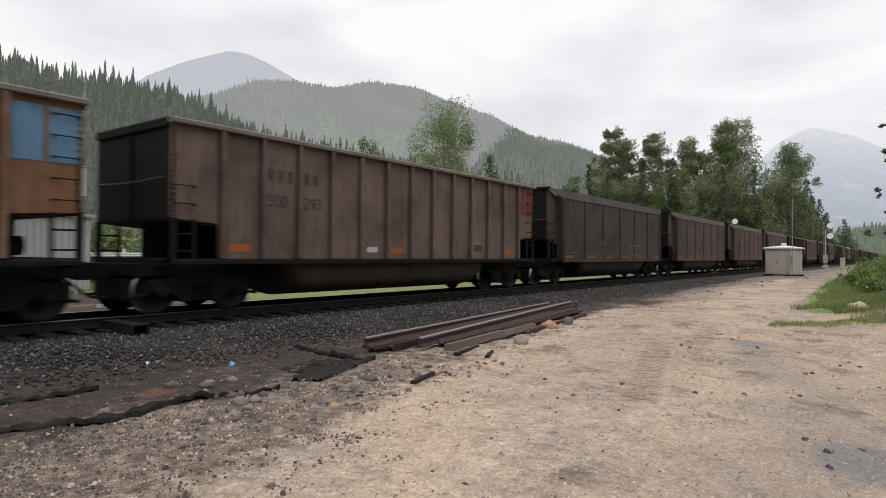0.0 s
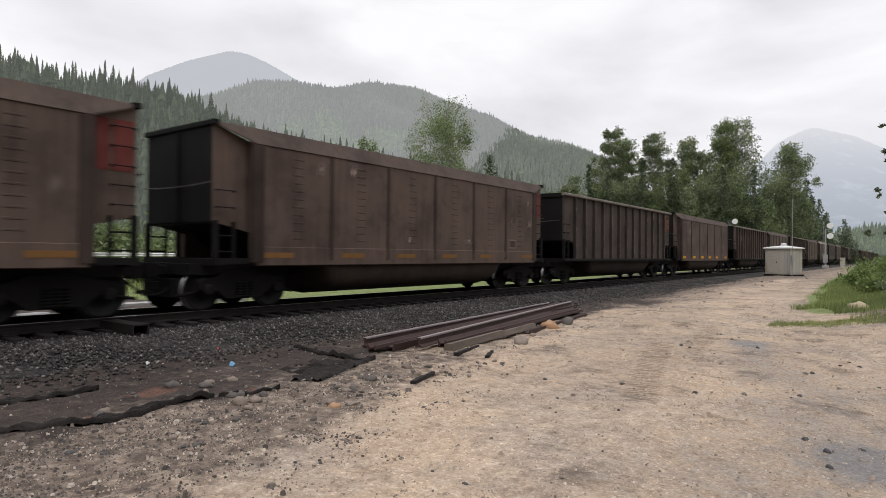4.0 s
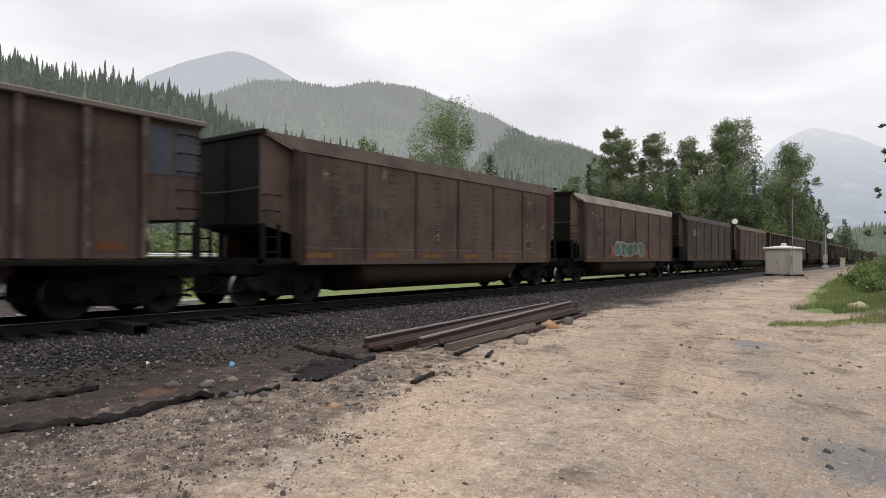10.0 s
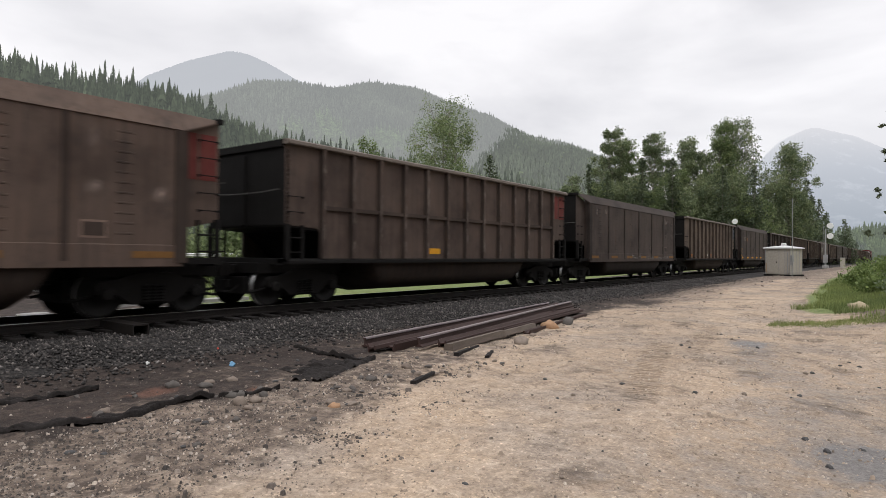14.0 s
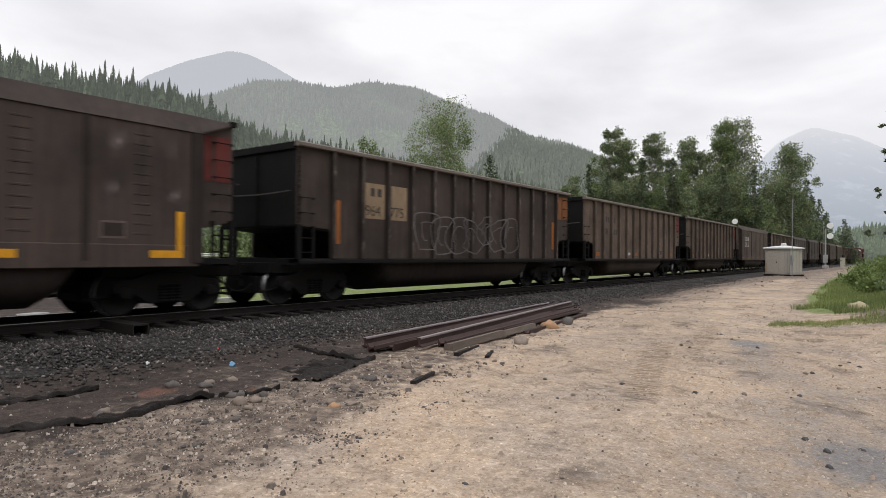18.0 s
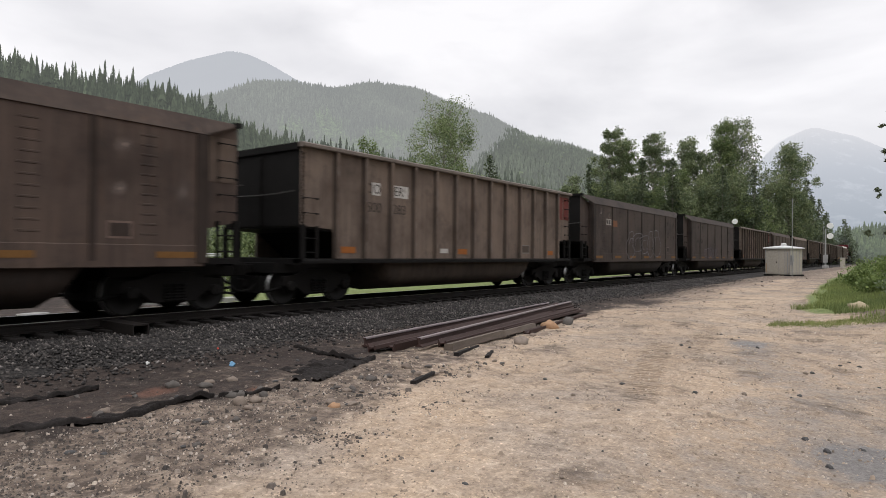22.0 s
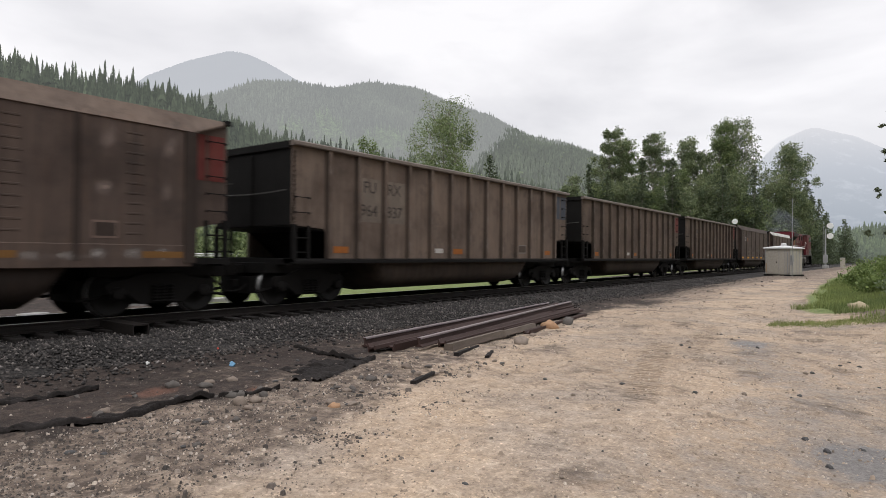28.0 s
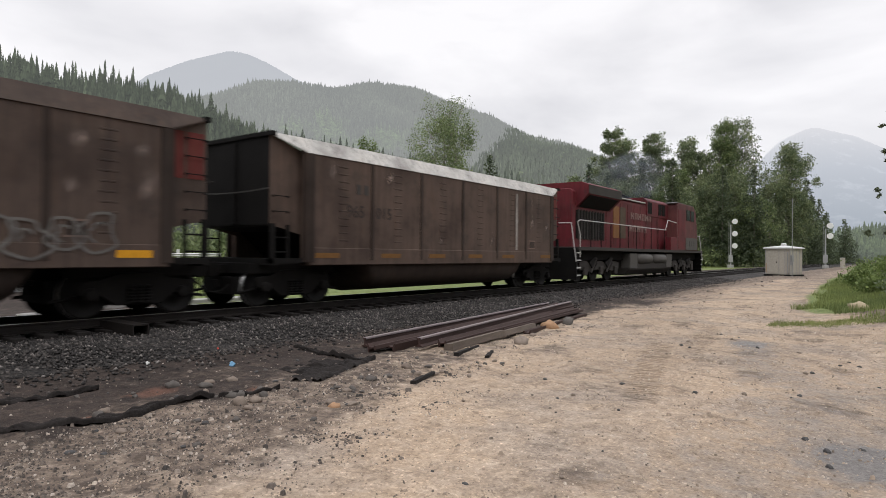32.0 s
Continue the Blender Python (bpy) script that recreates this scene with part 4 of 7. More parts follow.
def running_gear(car):
    """Centre sill, couplers, air hoses and brake rigging, the same under both kinds of car."""
    b = bmesh.new()
    box(b, -0.2, 0.2, -0.25, 14.83, 0.72, 1.02)
    part("centre_sill", b, SOOT, car)
    for y0, s in ((0.0, -1), (14.58, 1)):
        b = bmesh.new()
        box(b, -0.11, 0.11, min(y0, y0 + s * 0.55), max(y0, y0 + s * 0.55), 0.76, 0.98)
        box(b, -0.2, 0.14, min(y0 + s * 0.5, y0 + s * 0.79), max(y0 + s * 0.5, y0 + s * 0.79), 0.70, 1.04)
        part("coupler", b, TRUCKM, car, bevel=0.02)
        h = bmesh.new()
        pts = [Vector((0.45, y0 + s * 0.1, 0.80)), Vector((0.45, y0 + s * 0.4, 0.55)), Vector((0.42, y0 + s * 0.62, 0.38)), Vector((0.40, y0 + s * 0.79, 0.36))]
        for p, q in zip(pts, pts[1:]):
            tube(h, p, q, 0.025, 6)
        part("air_hose", h, SOOT, car)
        truck(car, 1.0 if s < 0 else 13.34)
    b = bmesh.new()
    lathe(b, [(0, 0.02), (0.01, 0.17), (0.4, 0.17), (0.41, 0.02)], 12, "y", (0.55, 13.6, 1.35))
    part("brake_cylinder", b, SOOT, car)


def end_frames(car, xs, z_low, z_high):
    """Ladder posts and cross bars in the open bay over each truck, and the corner ladders."""
    for y0, s in ((0.0, 1), (14.58, -1)):
        for xx in (-xs, xs):
            b = bmesh.new()
            box(b, xx - 0.05, xx + 0.05, y0 + min(0, s * 0.1), y0 + max(0, s * 0.1), 1.05, z_low + 0.02)
            part("corner_post", b, SOOT, car)
            b = bmesh.new()
            box(b, xx - 0.03, xx + 0.03, y0 + min(s * 0.46, s * 0.52), y0 + max(s * 0.46, s * 0.52), 1.05, z_low)
            part("bay_post", b, SOOT, car)
            for zz in (1.28, 1.62):
                part("step_bar", tube(bmesh.new(), (xx, y0, zz), (xx, y0 + s * 0.52, zz), 0.02, 6), SOOT, car)
            for k in range(2 if s > 0 else 5):
                zz = z_low + (0.3 if s > 0 else 0.2) + k * 0.36
                if zz < z_high - 0.1:
                    o = 0.06 if xx > 0 else -0.06
                    g = bmesh.new()
                    tube(g, (xx + o, y0 + s * 0.06, zz), (xx + o, y0 + s * 0.48, zz), 0.012, 6)
                    tube(g, (xx, y0 + s * 0.06, zz), (xx + o, y0 + s * 0.06, zz), 0.016, 5)
                    tube(g, (xx, y0 + s * 0.48, zz), (xx + o, y0 + s * 0.48, zz), 0.016, 5)
                    for yy in (0.06, 0.48):
                        box(g, xx + o * 0.2 - 0.02, xx + o * 0.2 + 0.02, y0 + s * yy - 0.02, y0 + s * yy + 0.02, zz - 0.03, zz + 0.02)
                    part("grab_iron", g, SOOT, car)
        b = bmesh.new()
        box(b, -1.5, 1.5, y0 + min(0, s * 0.18), y0 + max(0, s * 0.18), 0.98, 1.14)
        part("end_sill", b, SOOT, car, bevel=0.01)
        b = bmesh.new()
        box(b, -0.06, 0.06, y0 + min(-s * 0.06, 0), y0 + max(-s * 0.06, 0), 1.95, z_high - 0.1)
        part("end_stiffener", b, SOOT, car)
        b = bmesh.new()
        pts = [(x, y0 - s * 0.09, 2.74 - 0.05 * (1 - (x / 1.4) ** 2)) for x in (-1.4, -0.7, 0, 0.7, 1.4)]
        for p, q in zip(pts, pts[1:]):
            tube(b, p, q, 0.014, 5)
        part("end_rail", b, GREYROD, car, "thin grey end handrail")


def tub(car, y0, y1, zt, zb, half, mat, colour):
    """The rounded trough that hangs between the trucks."""
    b = bmesh.new()
    prof = [(-half, zt), (-half, zt - 0.18)]
    for k in range(7):
        a = math.pi * (1 + k / 6)
        prof.append((half * math.cos(a) * 0.98, zb + 0.42 + 0.42 * math.sin(a)))
    prof += [(half, zt - 0.18), (half, zt)]
    ends = [(y0 + 0.35, 0.0), (y0 + 0.55, 0.7), (y0 + 0.8, 1.0), (y1 - 0.8, 1.0), (y1 - 0.55, 0.7), (y1 - 0.35, 0.0)]
    rings = [[b.verts.new((x, y, zt - (zt - z) * (0.25 + 0.75 * k))) for x, z in prof] for y, k in ends]
    for r0, r1 in zip(rings, rings[1:]):
        for i in range(len(prof) - 1):
            b.faces.new((r0[i], r0[i + 1], r1[i + 1], r1[i]))
    b.faces.new(rings[0])
    b.faces.new(rings[-1][::-1])
    p = part("tub", b, mat, car, "rounded trough between the trucks", colour)
    for f in p.data.polygons:
        f.use_smooth = True


def coal_load(car, half, top, seed):
    nx, ny = 9, 60
    r = np.random.RandomState(seed)
    xs, ys = np.linspace(-half, half, nx), np.linspace(0.15, 14.43, ny)
    Xc, Yc = np.meshgrid(xs, ys, indexing="ij")
    Z = top - 0.22 + 0.3 * (1 - (Xc / half) ** 2) * (1 - np.abs(Yc / 7.29 - 1) ** 4) + 0.09 * field(Xc + seed * 7, Yc, 3.0) * (1 - (Xc / half) ** 4) + r.uniform(-0.03, 0.03, Xc.shape)
    ii, jj = np.meshgrid(np.arange(nx - 1), np.arange(ny - 1), indexing="ij")
    f = np.stack([ii * ny + jj, (ii + 1) * ny + jj, (ii + 1) * ny + jj + 1, ii * ny + jj + 1], -1).reshape(-1, 4)
    part("coal", raw_mesh("coal", np.stack([Xc, Yc, Z], -1).reshape(-1, 3), f, COALM), None, car, "heap of black coal filling the car")


def ribbed_car():
    """Gondola with thirteen outside posts a side."""
    car = thing("ribbed_coal_car", "", "coal car", "coal train cars")
    pt = (0.2, 0.16, 0.13)
    side = [(0.0, 1.92), (0.0, 3.79), (14.58, 3.79), (14.58, 1.92), (13.50, 1.86), (13.42, 1.72), (13.42, 1.12), (1.08, 1.12), (1.08, 1.72), (1.0, 1.86)]
    for s in (-1, 1):
        b = bmesh.new()
        prism(b, side, s * 1.50, s * 1.52, "x")
        part("side_sheet", b, PAINT, car, "", pt)
        for k in range(13):
            yy = 1.11 + k * 1.0235
            b = bmesh.new()
            x0, x1 = (1.52, 1.64) if s > 0 else (-1.64, -1.52)
            prism(b, [(x0, yy - 0.075), (x1, yy - 0.05), (x1, yy + 0.05), (x0, yy + 0.075)] if s > 0 else [(x1, yy - 0.075), (x0, yy - 0.05), (x0, yy + 0.05), (x1, yy + 0.075)], 1.14, 3.78, "z")
            post = part("side_post", b, PAINT, car, "", pt)
            # outer face in lightened paint, flanks left dark: shading by colour
            post.data.materials.append(POSTPAINT)
            for q in post.data.polygons:
                q.material_index = int(q.normal.x * s > 0.9)
        b = bmesh.new()
        prism(b, [(s * 1.48, 3.78), (s * 1.64, 3.78), (s * 1.66, 3.80), (s * 1.66, 3.87), (s * 1.63, 3.90), (s * 1.48, 3.90)], -0.04, 14.62, "y")
        part("top_chord", b, CHORD, car, "worn top rail")
        b = bmesh.new()
        prism(b, [(s * 1.25, 1.02), (s * 1.65, 1.02), (s * 1.65, 1.09), (s * 1.53, 1.135), (s * 1.25, 1.135)], 0.0, 14.58, "y")
        part("side_sill", b, SOOT, car)
    for y0, s in ((0.0, 1), (14.58, -1)):
        b = bmesh.new()
        box(b, -1.50, 1.50, y0 + min(0, s * 0.03), y0 + max(0, s * 0.03), 1.92, 3.74)
        prism(b, [(y0 + s * 0.02, 1.93), (y0 + s * 1.05, 1.86), (y0 + s * 1.95, 1.1), (y0 + s * 1.95, 1.06), (y0 + s * 1.05, 1.80), (y0 + s * 0.02, 1.88)], -1.49, 1.49, "x")
        part("end_wall", b, SOOT, car, "coal-blackened end wall")
        b = bmesh.new()
        box(b, -1.48, 1.48, y0 + min(-s * 0.06, s * 0.12), y0 + max(-s * 0.06, s * 0.12), 3.73, 3.895)
        part("end_chord", b, SOOT, car)
    for s in (-1, 1):
        for yy in (0.05, 14.5):
            b = bmesh.new()
            teeth = [(s * x, 1.98 + k * 0.11 + dz) for k in range(16) for x, dz in ((1.52, -0.02), (1.52, 0.0), (1.534, 0.01), (1.534, 0.04), (1.52, 0.05))]
            prism(b, [(s * 1.515, 1.95)] + teeth + [(s * 1.515, 3.72)], yy - 0.02, yy + 0.05, "y")
            part("rivet_strip", b, PAINT, car, "", pt)
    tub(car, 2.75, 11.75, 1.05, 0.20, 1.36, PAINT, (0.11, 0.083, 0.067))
    end_frames(car, 1.55, 1.92, 3.74)
    coal_load(car, 1.48, 3.9, 1)
    running_gear(car)
    return car


def smooth_car():
    """Gondola with flush panels, inset end bays and a top that leans inward."""
    car = thing("panel_coal_car", "", "coal car", "coal train cars")
    pt = (0.1, 0.08, 0.07)
    for s in (-1, 1):
        b = bmesh.new()
        prism(b, [(s * 1.55, 0.97), (s * 1.57, 1.0), (s * 1.57, 3.66), (s * 1.34, 4.03), (s * 1.30, 4.03), (s * 1.30, 0.97)], 0.93, 13.65, "y")
        part("side_sheet", b, PAINT, car, "", pt)
        for yy in (3.14, 5.24, 7.36, 9.45, 11.5):
            b = bmesh.new()
            prism(b, [(s * 1.57, 1.1), (s * 1.60, 1.1), (s * 1.60, 3.64), (s * 1.57, 3.66)], yy - 0.05, yy + 0.05, "y")
            part("side_post", b, PAINT, car, "", tuple(c * 0.7 for c in pt))
        b = bmesh.new()
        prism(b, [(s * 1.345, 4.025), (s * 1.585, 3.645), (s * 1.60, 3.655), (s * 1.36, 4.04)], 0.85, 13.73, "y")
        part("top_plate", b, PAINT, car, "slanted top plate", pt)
        for yy in (2.1, 4.2, 6.3, 8.4, 10.5, 12.5):
            b = bmesh.new()
            comb = [(s * x, 1.58 + k * 0.185 + dz) for k in range(11) for x, dz in ((1.567, -0.01), (1.577, 0.0), (1.577, 0.028), (1.567, 0.038))]
            prism(b, [(s * 1.56, 1.55)] + comb + [(s * 1.56, 3.52)], yy - 0.15, yy + 0.15, "y")
            part("pressed_strip", b, PAINT, car, "", tuple(c * 0.4 for c in pt))
        b = bmesh.new()
        prism(b, [(s * 1.57, 0.975), (s * 1.586, 0.985), (s * 1.586, 1.385), (s * 1.57, 1.40)], 0.95, 13.63, "y")
        part("sill_plate", b, PAINT, car, "", pt)
        for yy in (0.98, 13.6):
            b = bmesh.new()
            prism(b, [(s * 1.5, yy - 0.15), (s * 1.612, yy - 0.12), (s * 1.612, yy + 0.12), (s * 1.5, yy + 0.15)] if s > 0 else [(s * 1.612, yy - 0.12), (s * 1.5, yy - 0.15), (s * 1.5, yy + 0.15), (s * 1.612, yy + 0.12)], 1.05, 3.64, "z")
            part("bolster_post", b, PAINT, car, "", tuple(c * 0.5 for c in pt))
        for y0, q in ((0.0, 1), (14.58, -1)):
            b = bmesh.new()
            ys = sorted((y0, y0 + q * 0.95))
            lo = [(ys[0], 1.92), (ys[0], 4.0), (ys[1], 3.7), (ys[1], 1.7)] if q > 0 else [(ys[0], 1.7), (ys[0], 3.7), (ys[1], 4.0), (ys[1], 1.92)]
            prism(b, lo, s * 1.30, s * 1.32, "x")
            part("end_bay", b, PAINT, car, "", pt)
            b = bmesh.new()
            tri = [(s * 1.36, y0, 4.01), (s * 1.6, y0 + q * 0.93, 3.665), (s * 1.36, y0 + q * 0.93, 4.04), (s * 1.33, y0, 4.04)]
            up, dn = [b.verts.new(p) for p in tri], [b.verts.new((p[0], p[1], p[2] - 0.03)) for p in tri]
            b.faces.new(up)
            b.faces.new(dn[::-1])
            for i in range(4):
                b.faces.new((up[i], dn[i], dn[(i + 1) % 4], up[(i + 1) % 4]))
            part("top_plate", b, PAINT, car, "slanted top plate", pt)
            b = bmesh.new()
            prism(b, [(s * 1.25, 1.02), (s * 1.5, 1.02), (s * 1.5, 1.14), (s * 1.25, 1.14)], *sorted((y0, y0 + q * 1.0)), "y")
            part("side_sill", b, SOOT, car)
    for y0, s in ((0.0, 1), (14.58, -1)):
        b = bmesh.new()
        box(b, -1.31, 1.31, y0 + min(0, s * 0.03), y0 + max(0, s * 0.03), 1.92, 4.0)
        prism(b, [(y0 + s * 0.02, 1.93), (y0 + s * 1.05, 1.86), (y0 + s * 1.95, 1.1), (y0 + s * 1.95, 1.06), (y0 + s * 1.05, 1.80), (y0 + s * 0.02, 1.88)], -1.29, 1.29, "x")
        part("end_wall", b, SOOT, car, "coal-blackened end wall")
        b = bmesh.new()
        box(b, -1.42, 1.42, y0 + min(-s * 0.05, s * 0.1), y0 + max(-s * 0.05, s * 0.1), 3.96, 4.06)
        part("end_chord", b, SOOT, car)
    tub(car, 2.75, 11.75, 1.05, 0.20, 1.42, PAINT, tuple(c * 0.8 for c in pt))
    end_frames(car, 1.37, 1.92, 4.0)
    coal_load(car, 1.32, 3.93, 2)
    running_gear(car)
    return car


ribbed, panelled = ribbed_car(), smooth_car()
TAN, BROWN, UMBER, DUSK, BLACKISH = (0.134, 0.1, 0.079), (0.096, 0.067, 0.054), (0.08, 0.057, 0.047), (0.062, 0.047, 0.041), (0.05, 0.041, 0.038)
DULLRED, RED, ORANGE, BLUE, GREYBLUE, YELLOW, WHITE = (0.10, 0.036, 0.03), (0.15, 0.034, 0.029), (0.35, 0.12, 0.027), (0.12, 0.24, 0.36), (0.07, 0.08, 0.10), (0.75, 0.36, 0.02), (0.55, 0.53, 0.50)
# number in the train, kind (r: ribbed, p: panelled), body colour, end patch colour, reflector colour
CARS = [(-2, "p", BROWN, RED, YELLOW), (-1, "r", (0.19, 0.10, 0.055), BLUE, ORANGE), (0, "r", TAN, RED, ORANGE), (1, "p", (0.056, 0.044, 0.038), DULLRED, ORANGE), (2, "p", UMBER, RED, ORANGE), (3, "p", BROWN, RED, ORANGE), (4, "p", BROWN, RED, ORANGE),
        (5, "r", DUSK, (0.16, 0.07, 0.034), ORANGE), (6, "p", BROWN, RED, YELLOW), (7, "r", UMBER, GREYBLUE, ORANGE), (8, "p", BROWN, RED, YELLOW), (9, "r", UMBER, GREYBLUE, ORANGE),
        (10, "p", BROWN, RED, ORANGE), (11, "p", BROWN, RED, ORANGE), (12, "p", DUSK, DULLRED, ORANGE), (13, "p", BROWN, RED, ORANGE), (14, "r", UMBER, RED, YELLOW), (15, "p", DUSK, RED, ORANGE),
        (16, "r", (0.118, 0.088, 0.07), GREYBLUE, ORANGE), (17, "p", DUSK, RED, YELLOW), (18, "r", (0.056, 0.043, 0.037), (0.24, 0.09, 0.03), ORANGE), (19, "r", TAN, RED, ORANGE), (20, "r", (0.114, 0.084, 0.066), RED, ORANGE), (21, "p", UMBER, TAN, ORANGE),
        (22, "r", (0.158, 0.121, 0.098), RED, ORANGE), (23, "p", DUSK, DULLRED, ORANGE), (24, "p", DUSK, DULLRED, ORANGE), (25, "r", (0.11, 0.082, 0.065), RED, ORANGE), (26, "p", UMBER, RED, ORANGE), (27, "p", UMBER, RED, ORANGE),
        (28, "r", (0.15, 0.113, 0.09), GREYBLUE, ORANGE), (29, "r", (0.112, 0.083, 0.065), RED, ORANGE), (30, "r", (0.108, 0.08, 0.063), RED, ORANGE), (31, "p", UMBER, RED, YELLOW), (32, "p", BROWN, RED, ORANGE)]
SHADE = {TAN: "dusty tan-brown", BROWN: "dull brown", UMBER: "dark brown", DUSK: "dark sooty brown", BLACKISH: "blackish brown"}
PALE = plain("sun_bleached_top", (0.5, 0.49, 0.47), 0.7, 0.0, 0.15, 3)
FLAKE = paint_mat("chalky_marking_paint", 0.35)
PATCH = {}


def smear_mat():
    """Chalky paint worn to a cloudy smear that thins out towards its rim."""
    m, n, l, b = nodes_of("chalky_smear")
    l.new(n.new("ShaderNodeObjectInfo").outputs["Color"], b.inputs["Base Color"])
    b.inputs["Roughness"].default_value = 0.9
    tc = n.new("ShaderNodeTexCoord").outputs["Generated"]
    mp, sep = n.new("ShaderNodeMapping"), n.new("ShaderNodeVectorMath")
    mp.inputs["Location"].default_value, mp.inputs["Scale"].default_value = (0, -1, -1), (0, 2, 2)
    l.new(tc, mp.inputs[0])
    sep.operation = "LENGTH"
    l.new(mp.outputs[0], sep.inputs[0])
    rim = ramp(n, l, sep.outputs["Value"], [(0.15, (1, 1, 1)), (0.95, (0, 0, 0))])
    cloud = ramp(n, l, noise_node(n, l, 5.0, 4, 0.6, stretch=(1, 1, 0.6)).outputs["Fac"], [(0.4, (0, 0, 0)), (0.68, (0.75, 0.75, 0.75))])
    fac = mixc(n, l, 1.0, rim, cloud, "MULTIPLY")
    tr, mx = n.new("ShaderNodeBsdfTransparent"), n.new("ShaderNodeMixShader")
    l.new(fac, mx.inputs[0])
    l.new(tr.outputs[0], mx.inputs[1])
    l.new(b.outputs[0], mx.inputs[2])
    l.new(mx.outputs[0], n["Material Output"].inputs[0])
    return m


SMEAR = smear_mat()


def plate(car, name, x, y0, y1, z0, z1, colour, label="", mat=None):
    key = (round(y1 - y0, 3), round(z1 - z0, 3), mat is None)
    if key not in PATCH:
        PATCH[key] = mesh_of("marking", box(bmesh.new(), -0.003, 0.004, 0, key[0], 0, key[1]), mat or FLAKE)
    p = part(name, PATCH[key], None, car, label, colour)
    p.matrix_basis = pose(x, y0, z0)
    return p


TRAIN = {}
for num, kind, col, patch, refl in CARS:
    src = ribbed if kind == "r" else panelled
    car = copy_thing(src, pose(0, 0, 0))
    tagged(car, f"{SHADE.get(col, 'rusty orange-brown' if num == -1 else 'faded brown' if col[0] > 0.1 else 'sooty brown')} {'ribbed' if kind == 'r' else 'panel-sided'} steel gondola heaped with coal")
    for o in car.children:
        n = o.name.split(".")[0]
        if n in ("side_sheet", "end_bay", "sill_plate"):
            o.color = (*col, 1)
        elif n == "top_plate":
            o.color = (*(c * 0.72 for c in col), 1)
        elif n == "pressed_strip":
            o.color = (*(c * 0.78 for c in col), 1)
        elif n in ("bolster_post", "rivet_strip"):
            o.color = (*(c * 0.42 for c in col), 1)
        # on ribbed posts this dark tone paints the shade of the flanks
        elif n == "side_post":
            o.color = (*(c * 0.45 for c in col), 1)
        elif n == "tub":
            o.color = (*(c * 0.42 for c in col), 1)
    if kind == "r":
        if patch:
            plate(car, "end_patch", 1.523, 13.5, 13.96, 2.75, 3.68, patch, "painted end panel")
            plate(car, "end_patch", 1.523, 14.04, 14.54, 2.75, 3.68, patch, "painted end panel")
        for k in {18: (), 14: (4,), 5: ()}.get(num, (0, 5, 11)):
            plate(car, "reflector", 1.523, 1.32 + k * 1.0235, 1.84 + k * 1.0235, 1.27, 1.44, refl if col[0] > 0.085 or refl == YELLOW else (0.15, 0.06, 0.025))
        if num == 14:
            for s in (-1, 1):
                b = bmesh.new()
                box(b, *sorted((s * 1.52, s * 1.605)), 1.1, 13.4, 2.32, 2.42)
                part("mid_rail", b, PAINT, car, "", tuple(c * 0.7 for c in col))
        if num in (5, 7, 14, 18):
            TRAIN[num] = car
            continue
        plate(car, "data_plate", 1.523, 1.11 + 1.0235 * 4 + 0.3, 1.11 + 1.0235 * 4 + 0.7, 1.3, 1.44, WHITE)
        plate(car, "data_plate", 1.523, 10.55, 11.13, 1.32, 1.64, (0.22, 0.2, 0.18))
        plate(car, "data_panel", 1.528, 10.59, 11.09, 1.36, 1.60, tuple(c * 0.6 for c in col))
        plate(car, "data_plate", 1.523, 12.3, 12.48, 1.34, 1.42, WHITE)
    else:
        if patch:
            low = 2.1 if patch == DULLRED else 2.75
            plate(car, "end_patch", 1.323, 13.77, 14.08, low, 3.7, patch, "painted end panel")
            plate(car, "end_patch", 1.323, 14.15, 14.52, low, 3.7, patch, "painted end panel")
        for yy in (1.15, 3.5, 5.6, 7.7, 9.8, 12.65):
            plate(car, "reflector", 1.589, yy, yy + (0.66 if refl == YELLOW else 0.8), 1.15, 1.29 if refl == YELLOW else 1.27, refl if refl == YELLOW else (0.2, 0.1, 0.03))
        plate(car, "data_plate", 1.574, 11.75, 12.2, 1.5, 1.82, tuple(c * 2.4 for c in col))
        plate(car, "data_panel", 1.579, 11.79, 12.16, 1.54, 1.78, tuple(c * 0.6 for c in col))
        rc = random.Random(num + 50)
        for yy, zz in ((1.45, 3.0), (2.5, 3.05), (11.75, 3.0), (12.85, 2.95), (11.7, 2.2), (12.9, 2.15), (3.6, 3.1), (6.0, 1.5), (8.9, 1.45)):
            if rc.random() < 0.72:
                ww, hh, tone = rc.choice((0.35, 0.5, 0.65)), rc.choice((0.4, 0.55, 0.75)), rc.uniform(1.6, 2.8)
                plate(car, "chalky_smear", 1.5725, yy, yy + ww, zz, zz + hh, tuple(0.05 + c * tone for c in col), "faded chalky paint smear", SMEAR)
    TRAIN[num] = car
for src in (ribbed, panelled):
    for o in (*src.children_recursive, src):
        bpy.data.objects.remove(o)
WHEELS = [o for o in scene.objects if o.name.split(".")[0] == "wheelset"]


# ---------------------------------------------------------------- markings on the cars
def lettering(car, text, x, y, z, size, colour, name="lettering"):
    cu = bpy.data.curves.new("lettering", "FONT")
    cu.body, cu.size, cu.extrude = text, size, 0.003
    tmp = bpy.data.objects.new("lettering", cu)
    me = bpy.data.meshes.new_from_object(tmp)
    bpy.data.objects.remove(tmp)
    me.materials.clear()
    me.materials.append(FLAKE)
    p = part(name, me, None, car, "", colour)
    p.matrix_basis = Matrix(((0, 0, 1, x), (1, 0, 0, y), (0, 1, 0, z), (0, 0, 0, 1)))
    return p


